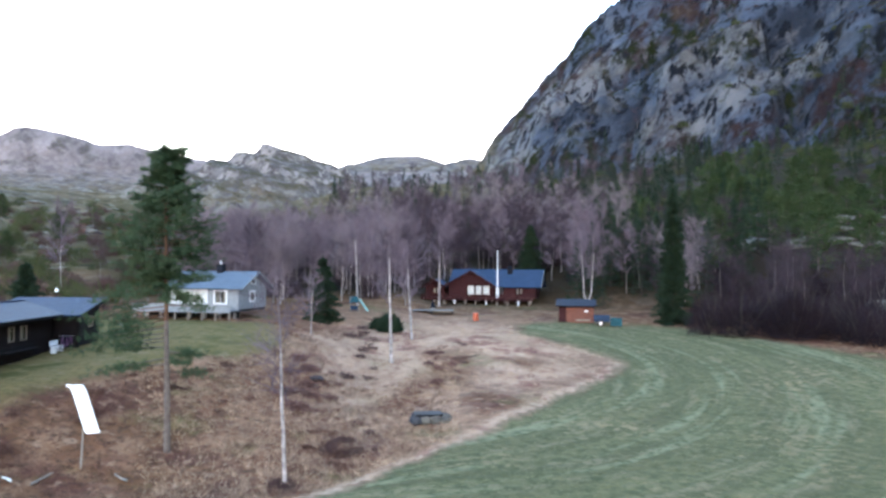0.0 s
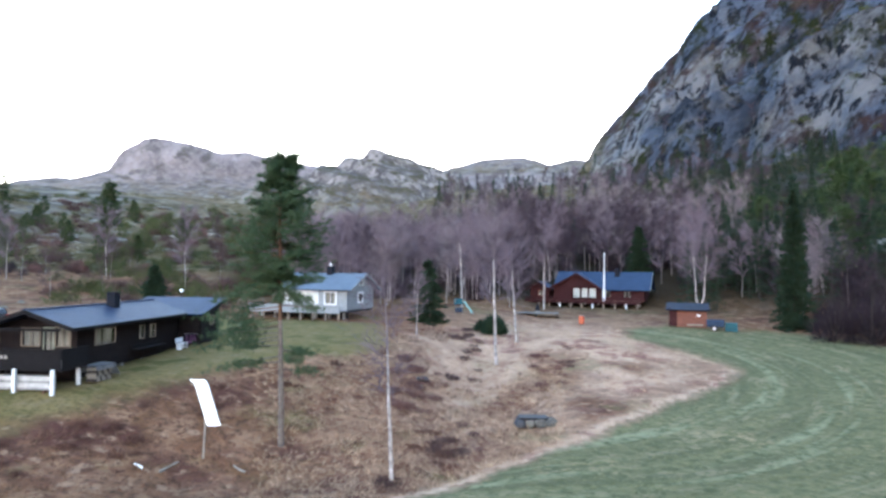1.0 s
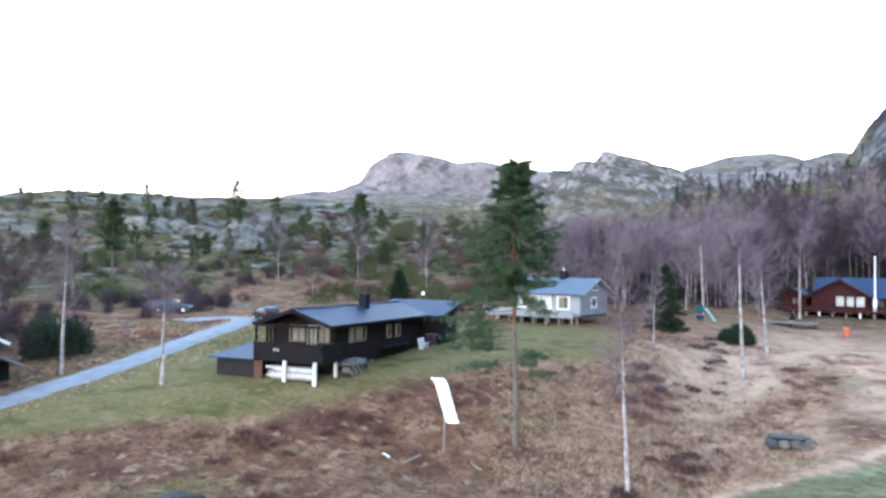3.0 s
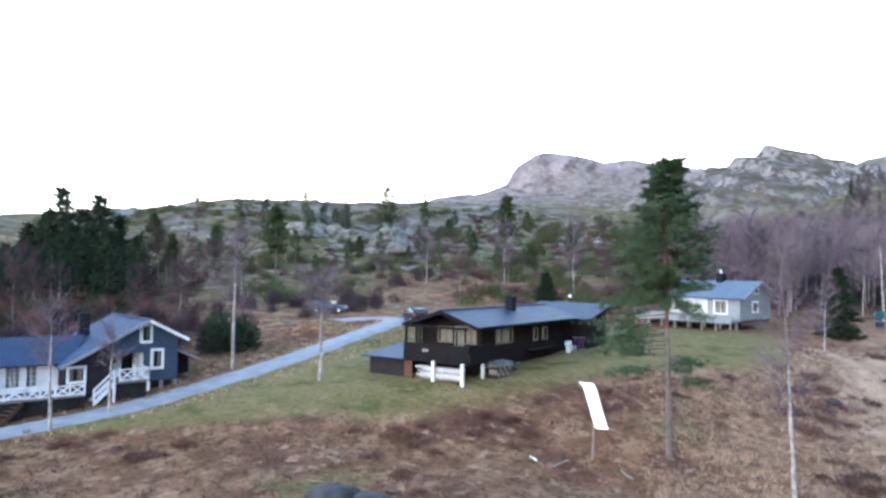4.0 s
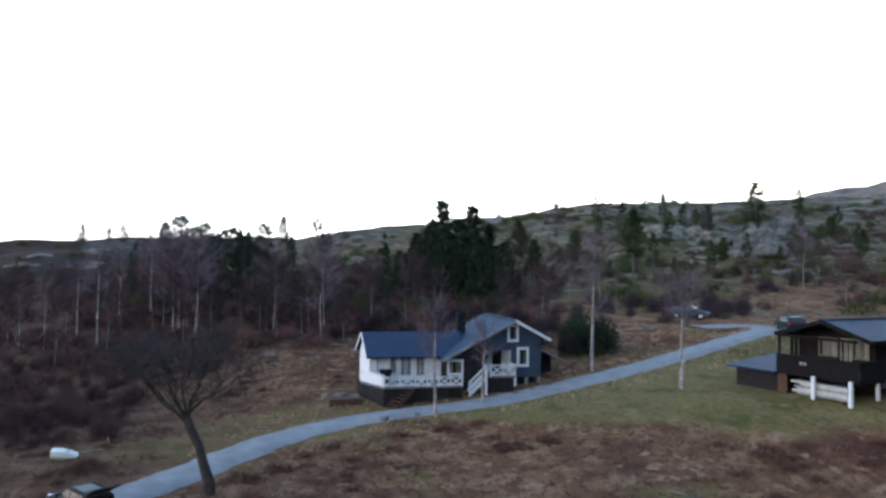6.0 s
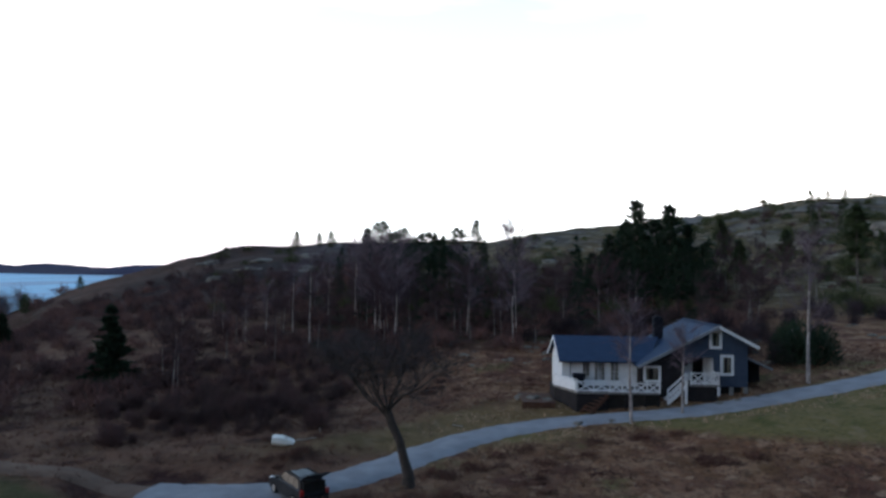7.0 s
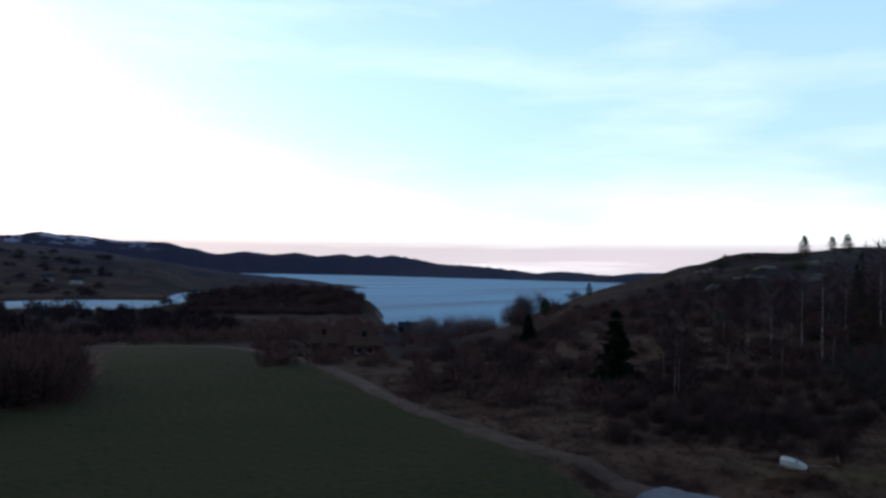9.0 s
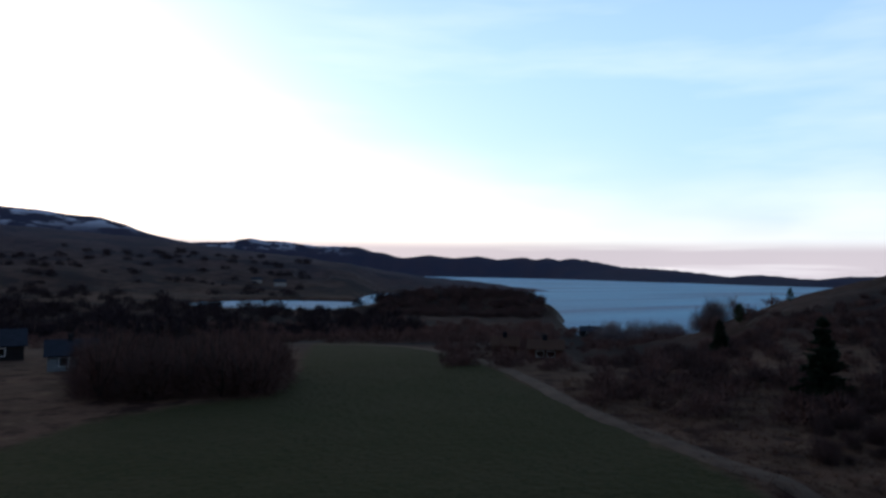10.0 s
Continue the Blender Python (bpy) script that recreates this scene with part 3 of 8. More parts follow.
    hill = mix(noisy(0.12, 6, 0.48, 0.62), hill, (0.088, 0.064, 0.038))
    hill = mix(noisy(0.25, 7, 0.56, 0.66), hill, (0.125, 0.112, 0.086))
    hill = mix(noisy(0.2, 6, 0.54, 0.64), hill, (0.014, 0.014, 0.006))
    # the same painted dimming for the hill colours
    hill = mix(fjord_side.outputs["Fac"], hill, mix(noisy(0.09, 6, 0.4, 0.6), (0.06, 0.035, 0.027), (0.032, 0.02, 0.015)))
    hill = mix(both(fjord_side.outputs["Fac"], noisy(0.014, 6, 0.44, 0.58)), hill, (0.02, 0.0145, 0.014))
    stone = mix(noisy(0.02, 7), (0.13, 0.119, 0.104), (0.08, 0.072, 0.064))
    stone = mix(noisy(0.09, 7, 0.46, 0.6, (1, 1, 0.35)), stone, (0.032, 0.029, 0.029))
    stone = mix(noisy(0.045, 6, 0.52, 0.62), stone, (0.032, 0.027, 0.019))
    # slabs, gullies and cracks run slantwise down the cliff
    def slant(scale, detail, lo, hi, stretch, tilt):
        mp, t, r = n.new("ShaderNodeMapping"), n.new("ShaderNodeTexNoise"), n.new("ShaderNodeMapRange")
        mp.vector_type = "TEXTURE"
        mp.inputs["Scale"].default_value, mp.inputs["Rotation"].default_value = (stretch, 1, 1), (0, radians(-tilt), 0)
        t.inputs["Scale"].default_value, t.inputs["Detail"].default_value, t.inputs["Roughness"].default_value = scale, detail, 0.65
        r.inputs["From Min"].default_value, r.inputs["From Max"].default_value = lo, hi
        l.new(geo.outputs["Position"], mp.inputs["Vector"])
        l.new(mp.outputs["Vector"], t.inputs["Vector"])
        l.new(t.outputs["Fac"], r.inputs["Value"])
        return r.outputs["Result"]

    cliff_rock = mix(slant(0.05, 9, 0.4, 0.6, 1.7, 40), (0.054, 0.069, 0.096), (0.0185, 0.0225, 0.0315))
    cliff_rock = mix(slant(0.035, 9, 0.5, 0.62, 2.6, 30), cliff_rock, (0.108, 0.108, 0.112))
    cliff_rock = mix(slant(0.2, 9, 0.5, 0.58, 1.8, 60), cliff_rock, (0.0086, 0.0098, 0.0134))
    cliff_rock = mix(both(slant(0.02, 6, 0.5, 0.58, 2.2, 42), slant(0.15, 8, 0.42, 0.56, 1.6, 30)), cliff_rock, (0.0257, 0.0159, 0.0159))
    cliff_rock = mix(both(slant(0.03, 6, 0.5, 0.58, 1.5, 20), slant(0.2, 8, 0.45, 0.56, 1.4, 30)), cliff_rock, (0.0104, 0.0128, 0.0055))
    crag = n.new("ShaderNodeAttribute")
    crag.attribute_name = "near_cliff"
    stone = mix(crag.outputs["Fac"], stone, cliff_rock)
    # Woodland floor near-black: shade beneath the trees is put into this colour
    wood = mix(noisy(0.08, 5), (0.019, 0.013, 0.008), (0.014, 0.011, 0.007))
    # Blue distance haze is put into the colour of land across the fjord
    hazed_land = mix(noisy(0.006, 6), (0.02, 0.024, 0.045), (0.028, 0.026, 0.042))
    snow = n.new("ShaderNodeAttribute")
    snow.attribute_name = "snow"
    hazed_land = mix(both(snow.outputs["Fac"], noisy(0.009, 6, 0.5, 0.56, (1, 1, 3))), hazed_land, (0.22, 0.25, 0.32))

    normal = n.new("ShaderNodeSeparateXYZ")
    l.new(geo.outputs["True Normal"], normal.inputs[0])
    steep = n.new("ShaderNodeMapRange")
    steep.inputs["From Min"].default_value, steep.inputs["From Max"].default_value = 0.93, 0.72
    l.new(normal.outputs["Z"], steep.inputs["Value"])
    colour = mix(split2.outputs["Red"], heath, hill)
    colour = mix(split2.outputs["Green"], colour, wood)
    colour = mix(both(split2.outputs["Blue"], noisy(0.05, 7, 0.44, 0.56)), colour, stone)
    rocky = n.new("ShaderNodeMath")
    rocky.operation = "MULTIPLY"
    l.new(steep.outputs["Result"], rocky.inputs[0])
    l.new(split2.outputs["Red"], rocky.inputs[1])
    colour = mix(both(rocky.outputs[0], noisy(0.07, 6, 0.34, 0.5)), colour, stone)
    bare = n.new("ShaderNodeMath")
    bare.operation = "MULTIPLY"
    bare.inputs[1].default_value = 0.7
    l.new(crag.outputs["Fac"], bare.inputs[0])
    colour = mix(bare.outputs[0], colour, cliff_rock)
    # heather and juniper on every ledge of the cliff
    ledge = n.new("ShaderNodeMapRange")
    ledge.inputs["From Min"].default_value, ledge.inputs["From Max"].default_value = 0.62, 0.8
    l.new(normal.outputs["Z"], ledge.inputs["Value"])
    growth = mix(noisy(0.05, 6, 0.42, 0.58), (0.030, 0.019, 0.017), (0.017, 0.020, 0.009))
    growth = mix(noisy(0.3, 6, 0.55, 0.68), growth, (0.075, 0.066, 0.048))
    colour = mix(both(both(ledge.outputs["Result"], crag.outputs["Fac"]), noisy(0.11, 6, 0.36, 0.5)), colour, growth)
    # Pale upland rock; the far massif's paleness is haze put into the colour
    upland = n.new("ShaderNodeAttribute")
    upland.attribute_name = "upland"
    pale_rock = mix(noisy(0.012, 7, 0.4, 0.6), (0.165, 0.138, 0.138), (0.095, 0.078, 0.08))
    pale_rock = mix(noisy(0.03, 9, 0.5, 0.6), pale_rock, (0.05, 0.043, 0.043))
    colour = mix(upland.outputs["Fac"], colour, pale_rock)
    outcrop = n.new("ShaderNodeAttribute")
    outcrop.attribute_name = "knoll"
    pale = mix(noisy(0.06, 8, 0.42, 0.6), (0.145, 0.126, 0.117), (0.085, 0.073, 0.070))
    pale = mix(both(ledge.outputs["Result"], noisy(0.09, 7, 0.38, 0.52)), pale, (0.034, 0.030, 0.018))
    pale = mix(slant(0.16, 9, 0.5, 0.58, 1.6, -60), pale, (0.045, 0.038, 0.036))
    colour = mix(outcrop.outputs["Fac"], colour, pale)
    colour = mix(split.outputs["Blue"], colour, straw)
    colour = mix(split.outputs["Green"], colour, lawn)
    colour = mix(split.outputs["Red"], colour, meadow)
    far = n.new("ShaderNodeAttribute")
    far.attribute_name = "far_haze"
    colour = mix(far.outputs["Fac"], colour, hazed_land)
    l.new(colour, p.inputs["Base Color"])
    crags = n.new("ShaderNodeBump")
    crags.inputs["Distance"].default_value = 4.0
    l.new(crag.outputs["Fac"], crags.inputs["Strength"])
    l.new(slant(0.08, 11, 0.3, 0.7, 1.6, 45), crags.inputs["Height"])
    b = n.new("ShaderNodeBump")
    l.new(crags.outputs["Normal"], b.inputs["Normal"])
    b.inputs["Strength"].default_value, b.inputs["Distance"].default_value = 0.9, 0.25
    t = n.new("ShaderNodeTexNoise")
    t.inputs["Scale"].default_value, t.inputs["Detail"].default_value = 1.6, 8.0
    l.new(geo.outputs["Position"], t.inputs["Vector"])
    l.new(t.outputs["Fac"], b.inputs["Height"])
    l.new(b.outputs["Normal"], p.inputs["Normal"])
    return m


# rings lie closer together where the crags stand
radius = np.concatenate([[0.0], np.geomspace(4, 120, 190, endpoint=False), np.geomspace(120, 270, 45, endpoint=False), np.geomspace(270, 660, 140, endpoint=False), np.geomspace(660, 4900, 90)])
RINGS, SPOKES = len(radius), 900
# most spokes lie in the half of the plan that is looked at
turnings = np.concatenate([np.linspace(-34, 175, 760, endpoint=False), np.linspace(175, 326, SPOKES - 760, endpoint=False)])
rr, tt = np.meshgrid(radius, np.radians(turnings), indexing="ij")
gx, gy = (-np.sin(tt) * rr).ravel(), (np.cos(tt) * rr).ravel()
gz = landform(gx, gy)
ground_ob = grid_object("ground", np.stack([gx, gy, gz], 1), RINGS, SPOKES, True, ground_material())
field_m, lawn_m, straw_m, edge_m = zones(gx, gy, gz)
gd, gaz = np.hypot(gx, gy), np.degrees(np.arctan2(-gx, gy))
gaz = np.where(gaz < -125, gaz + 360, gaz)
bracken_m = step(74, 84, gd) * (1 - step(135, 160, gd + 14 * fractal(gx / 18, gy / 18, 29, 3))) * step(27, 33, gaz) * (1 - step(47, 53, gaz + 0.06 * (gd - 100)))
hill_m = step(85, 140, gd + 12 * fractal(gx / 20, gy / 20, 9, 3)) * (1 - field_m) * (1 - 0.9 * bracken_m)
# where the ground is painted dark beneath the woods
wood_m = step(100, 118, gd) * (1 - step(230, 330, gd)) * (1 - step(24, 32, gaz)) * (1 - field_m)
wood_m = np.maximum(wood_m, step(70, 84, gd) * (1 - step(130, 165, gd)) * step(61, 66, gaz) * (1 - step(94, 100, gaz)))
stone_m = np.maximum(step(150, 240, gd) * step(28, 40, gaz) * (1 - step(108, 122, gaz)) * step(8, 22, gz), step(420, 520, gd) * step(50, 90, gz) * (1 - step(100, 110, gaz))) * (1 - step(2000, 2500, gd))
stone_m = np.maximum(stone_m, step(35, 75, gz) * (gaz < 0) * 0.8)
# share of painted haze: grows with distance, fjord side only
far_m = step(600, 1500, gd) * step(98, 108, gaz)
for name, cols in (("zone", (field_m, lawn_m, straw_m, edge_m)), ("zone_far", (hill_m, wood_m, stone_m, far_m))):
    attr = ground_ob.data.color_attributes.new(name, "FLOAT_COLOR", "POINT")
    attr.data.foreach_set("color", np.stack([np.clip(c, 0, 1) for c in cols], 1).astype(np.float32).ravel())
attr = ground_ob.data.attributes.new("far_haze", "FLOAT", "POINT")
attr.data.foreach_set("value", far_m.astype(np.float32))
attr = ground_ob.data.attributes.new("upland", "FLOAT", "POINT")
attr.data.foreach_set("value", (0.65 * np.where(gd > 900, step(110, 185, gz), step(440, 540, gd) * step(52, 80, gz)) * (gaz < 70)).astype(np.float32))
attr = ground_ob.data.attributes.new("knoll", "FLOAT", "POINT")
attr.data.foreach_set("value", (step(44, 58, gz + 8 * fractal(gx / 40, gy / 40, 98, 4)) * step(440, 500, gd) * (1 - step(660, 760, gd)) * step(8.5, 11, gaz) * (1 - step(23, 26, gaz))).astype(np.float32))
attr = ground_ob.data.attributes.new("snow", "FLOAT", "POINT")
attr.data.foreach_set("value", (step(118, 150, gz) * step(2000, 2300, gd) * step(144, 147, gaz)).astype(np.float32))
# share of the painted dimming, growing towards -y
attr = ground_ob.data.attributes.new("fjord_dim", "FLOAT", "POINT")
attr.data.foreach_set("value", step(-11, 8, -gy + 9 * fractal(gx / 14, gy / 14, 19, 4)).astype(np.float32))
attr = ground_ob.data.attributes.new("near_cliff", "FLOAT", "POINT")
attr.data.foreach_set("value", ((1 - step(-3, 2.5, gaz)) * step(28, 62, gz) * (1 - step(560, 700, gd))).astype(np.float32))
tagged(ground_ob, "valley ground with mown field, lawn, brown heath and rocky mountains", "ground", kind="structure")


def water_material():
    m = bpy.data.materials.new("fjord_water")
    m.use_nodes = True
    n, l = m.node_tree.nodes, m.node_tree.links
    p = n["Principled BSDF"]
    # Sky reflection is put into a blue base colour; specular stays low
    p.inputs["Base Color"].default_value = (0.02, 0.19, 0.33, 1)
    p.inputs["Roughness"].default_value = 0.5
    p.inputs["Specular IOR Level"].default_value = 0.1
    geo, mp, t, b = n.new("ShaderNodeNewGeometry"), n.new("ShaderNodeMapping"), n.new("ShaderNodeTexNoise"), n.new("ShaderNodeBump")
    mp.inputs["Scale"].default_value = (0.25, 0.25, 1)
    t.inputs["Scale"].default_value, t.inputs["Detail"].default_value = 0.6, 6.0
    b.inputs["Strength"].default_value, b.inputs["Distance"].default_value = 1.0, 1.6
    l.new(geo.outputs["Position"], mp.inputs["Vector"])
    l.new(mp.outputs["Vector"], t.inputs["Vector"])
    l.new(t.outputs["Fac"], b.inputs["Height"])
    l.new(b.outputs["Normal"], p.inputs["Normal"])
    # long streaks of lighter and darker blue: sky reflection painted as colour
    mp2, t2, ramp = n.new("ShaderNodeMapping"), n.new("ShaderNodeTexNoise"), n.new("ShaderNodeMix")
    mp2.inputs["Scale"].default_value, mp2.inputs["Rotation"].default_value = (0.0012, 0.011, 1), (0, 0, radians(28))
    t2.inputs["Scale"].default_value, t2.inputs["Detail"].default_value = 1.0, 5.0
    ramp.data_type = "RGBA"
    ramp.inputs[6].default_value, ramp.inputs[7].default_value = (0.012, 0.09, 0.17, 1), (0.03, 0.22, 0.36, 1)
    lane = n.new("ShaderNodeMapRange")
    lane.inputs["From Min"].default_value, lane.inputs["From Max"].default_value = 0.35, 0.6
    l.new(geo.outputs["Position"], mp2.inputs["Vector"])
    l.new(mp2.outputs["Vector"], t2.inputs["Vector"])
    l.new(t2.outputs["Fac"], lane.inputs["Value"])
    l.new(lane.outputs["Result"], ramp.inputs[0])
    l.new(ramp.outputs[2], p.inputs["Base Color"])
    return m


wx, wy = np.meshgrid(np.linspace(-4800, 400, 14), np.linspace(-4800, 600, 14), indexing="ij")
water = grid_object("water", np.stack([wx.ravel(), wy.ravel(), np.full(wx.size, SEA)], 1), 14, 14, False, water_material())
tagged(water, "calm blue fjord and inlet water under evening sky", "water", kind="structure")


# ---- lane ----
def ribbon(name, line, half, lift, mat, across=5):
    """A strip of ground cover along a line, slightly crowned, its edges ragged."""
    n = len(line)
    tangent = np.gradient(line[:, :2], axis=0)
    tangent /= np.linalg.norm(tangent, axis=1)[:, None]
    side = np.stack([tangent[:, 1], -tangent[:, 0]], 1)
    co = []
    for k in range(n):
        for j in range(across):
            q = j / (across - 1) * 2 - 1
            w = half * (1 + 0.06 * math.sin(k * 0.63 + 2 * q) * abs(q) + 0.04 * math.sin(k * 1.9 - q)) * q
            co.append((line[k, 0] + side[k, 0] * w, line[k, 1] + side[k, 1] * w, line[k, 2] + lift + 0.05 * (1 - q * q) - 0.12 * (abs(q) == 1)))
    return grid_object(name, np.array(co), n, across, False, mat)


road = ribbon("road", smooth_line(LANE, 14), 1.45, 0.06, GRAVEL, 7)
tagged(road, "pale grey gravel lane winding past the cabins", "road", kind="structure")


# ---- building blocks ----
from mathutils.geometry import tessellate_polygon

DROP = [0.0]          # height of the thing's own origin, while its parts are given in heights above sea datum


def part(name, bm, mat, parent, label="", smooth=False):
    """Links a bmesh as one mesh object under a thing or a part."""
    mesh = bpy.data.meshes.new(name)
    if DROP[0]:
        bmesh.ops.translate(bm, vec=(0, 0, -DROP[0]), verts=bm.verts)
    bmesh.ops.recalc_face_normals(bm, faces=bm.faces)
    if smooth:
        for f in bm.faces:
            f.smooth = True
    bm.to_mesh(mesh)
    bm.free()
    mesh.materials.append(mat)
    ob = new(name, mesh)
    ob.parent = parent
    if label:
        tagged(ob, label)
    return ob


def thing(name, m, label, category, group=""):
    ob = new(name)
    ob.empty_display_size = 0.3
    ob.matrix_world = m
    return tagged(ob, label, category, group)


def box(bm, x0, y0, z0, x1, y1, z1):
    v = [bm.verts.new((x, y, z)) for z in (z0, z1) for x, y in ((x0, y0), (x1, y0), (x1, y1), (x0, y1))]
    for f in ((3, 2, 1, 0), (4, 5, 6, 7), (0, 1, 5, 4), (1, 2, 6, 5), (2, 3, 7, 6), (3, 0, 4, 7)):
        bm.faces.new([v[i] for i in f])
    return bm


def boxed(*a):
    return box(bmesh.new(), *a)


def beam(bm, a, b, w, h):
    """A squared timber from a to b."""
    a, b = Vector(a), Vector(b)
    d = (b - a).normalized()
    side = d.cross(Vector((0, 0, 1)))
    side = side.normalized() if side.length > 1e-4 else Vector((1, 0, 0))
    up = side.cross(d)
    v = [bm.verts.new(p + side * (sx * w / 2) + up * (sy * h / 2)) for p in (a, b) for sx, sy in ((-1, -1), (1, -1), (1, 1), (-1, 1))]
    for f in ((3, 2, 1, 0), (4, 5, 6, 7), (0, 1, 5, 4), (1, 2, 6, 5), (2, 3, 7, 6), (3, 0, 4, 7)):
        bm.faces.new([v[i] for i in f])
    return bm


def rod(bm, a, b, r0, r1, n=8):
    a, b = Vector(a), Vector(b)
    q = (b - a).to_track_quat("Z", "Y")
    rings = [[bm.verts.new(p + q @ Vector((r * math.cos(t), r * math.sin(t), 0))) for t in (2 * math.pi * k / n for k in range(n))] for p, r in ((a, r0), (b, r1))]
    for k in range(n):
        bm.faces.new((rings[0][k], rings[0][(k + 1) % n], rings[1][(k + 1) % n], rings[1][k]))
    bm.faces.new(rings[0][::-1])
    bm.faces.new(rings[1])
    return bm


def plate(bm, loops, thick, m=Matrix()):
    """A plate in the xz plane, from y = 0 to y = thick, with holes: the first loop is the outline."""
    flat = [Vector((u, v, 0)) for loop in loops for u, v in loop]
    tris = tessellate_polygon([[Vector((u, v, 0)) for u, v in loop] for loop in loops])
    front = [bm.verts.new(m @ Vector((p.x, 0, p.y))) for p in flat]
    rear = [bm.verts.new(m @ Vector((p.x, thick, p.y))) for p in flat]
    for t in tris:
        bm.faces.new([front[i] for i in t])
        bm.faces.new([rear[i] for i in reversed(t)])
    k = 0
    for loop in loops:
        n = len(loop)
        for i in range(n):
            j = (i + 1) % n
            bm.faces.new((front[k + i], front[k + j], rear[k + j], rear[k + i]))
        k += n
    return bm


def rect(x0, z0, x1, z1):
    return [(x0, z0), (x1, z0), (x1, z1), (x0, z1)]


def sheet(bm, a, b, c, d, thick):
    """A roof sheet on four corners, thick downwards."""
    p = [Vector(q) for q in (a, b, c, d)]
    nrm = (p[1] - p[0]).cross(p[3] - p[0]).normalized()
    if nrm.z < 0:
        nrm = -nrm
    top = [bm.verts.new(q) for q in p]
    low = [bm.verts.new(q - nrm * thick) for q in p]
    bm.faces.new(top)
    bm.faces.new(low[::-1])
    for i in range(4):
        j = (i + 1) % 4
        bm.faces.new((top[i], top[j], low[j], low[i]))
    return bm


def turned_wall(x, y, rz):
    """Places a plate: its x axis along rz from (x, y), its thickness to the left of that."""
    return pose(x, y, 0, 0, 0, rz)


def window(house, m, x0, z0, x1, z1, nx=2, ny=2, trim=0.12, mat=None, name="window", curtain=True, bars=0.04, drawn=0.36, cloth=None):
    """A window set in a wall opening: casing, glazing bars, panes, and a curtain behind."""
    mat = mat or WHITE
    bm = plate(bmesh.new(), [rect(x0 - trim, z0 - trim, x1 + trim, z1 + trim), rect(x0, z0, x1, z1)], 0.06, m @ pose(0, -0.05, 0))
    for k in range(1, nx):
        u = x0 + (x1 - x0) * k / nx
        plate(bm, [rect(u - bars / 2, z0, u + bars / 2, z1)], 0.05, m @ pose(0, -0.015, 0))
    for k in range(1, ny):
        w = z0 + (z1 - z0) * k / ny
        plate(bm, [rect(x0, w - bars / 2, x1, w + bars / 2)], 0.045, m @ pose(0, -0.0125, 0))
    win = part(name, bm, mat, house)
    for i in range(nx):
        for j in range(ny):
            a, b = x0 + (x1 - x0) * i / nx, z0 + (z1 - z0) * j / ny
            pane = part("pane", plate(bmesh.new(), [rect(a, b, a + (x1 - x0) / nx, b + (z1 - z0) / ny)], 0.012, m @ pose(0, 0.005, 0)), GLASS, win)
            pane.visible_shadow = False
    if curtain:
        for side in (0, 1):
            bm = bmesh.new()
            wide = (x1 - x0) * drawn
            a = x0 if side == 0 else x1 - wide
            n = 7
            rows = [[bm.verts.new(m @ Vector((a + wide * k / n, 0.2 + 0.03 * (k % 2) + t, z))) for k in range(n + 1)] for z in (z0 - 0.05, z1 + 0.05) for t in (0, 0.01)]
            for k in range(n):
                bm.faces.new((rows[0][k], rows[0][k + 1], rows[2][k + 1], rows[2][k]))
                bm.faces.new((rows[1][k + 1], rows[1][k], rows[3][k], rows[3][k + 1]))
            for c in (0, n):
                bm.faces.new((rows[0][c], rows[1][c], rows[3][c], rows[2][c]))
            part("curtain", bm, cloth or CURTAIN, win, "pale curtain")
    return win


def holes(*openings):
    return [rect(*o) for o in openings]


def cross_rail(parent, a, b, low, high, mat, bays, post=0.1, name="railing_bay"):
    """White braced railing from a to b: posts, and in each bay two rails with a cross between."""
    a, b = Vector((*a, 0)), Vector((*b, 0))
    for k in range(bays + 1):
        p = a.lerp(b, k / bays)
        part("railing_post", boxed(p.x - post / 2, p.y - post / 2, low, p.x + post / 2, p.y + post / 2, high + 0.06), mat, parent)
    for k in range(bays):
        p, q = a.lerp(b, (k + 0.08 / bays) / bays), a.lerp(b, (k + 1 - 0.08 / bays) / bays)
        bm = bmesh.new()
        lo, hi = low + 0.1, high - 0.03
        beam(bm, (p.x, p.y, hi), (q.x, q.y, hi), 0.1, 0.07)
        beam(bm, (p.x, p.y, lo), (q.x, q.y, lo), 0.08, 0.08)
        beam(bm, (p.x, p.y, lo), (q.x, q.y, hi), 0.045, 0.09)
        beam(bm, (p.x, p.y, hi), (q.x, q.y, lo), 0.04, 0.085)
        part(name, bm, mat, parent)


def stairs(parent, a, b, width, mat, side=Vector((0, 1, 0)), name="stair"):
    """Two strings and treads from a (top) down to b; side points across the flight."""
    a, b = Vector(a), Vector(b)
    for s in (width, 0):
        flight = part("stringer", beam(bmesh.new(), a + side * s - Vector((0, 0, 0.1)), b + side * s - Vector((0, 0, 0.1)), 0.05, 0.24), mat, parent)
    n = max(2, round((a.z - b.z) / 0.18))
    run = Vector(((b - a).x, (b - a).y, 0)).normalized()
    for k in range(n):
        p = a.lerp(b, (k + 0.5) / n)
        q, r = p + side * width, run * 0.13
        bm = bmesh.new()
        v = [bm.verts.new(c + Vector((0, 0, h))) for h in (-0.02, 0.02) for c in (p - r, p + r, q + r, q - r)]
        for f in ((3, 2, 1, 0), (4, 5, 6, 7), (0, 1, 5, 4), (1, 2, 6, 5), (2, 3, 7, 6), (3, 0, 4, 7)):
            bm.faces.new([v[i] for i in f])
        bmesh.ops.translate(bm, vec=(0, 0, 0), verts=bm.verts)
        part("tread", bm, mat, flight)


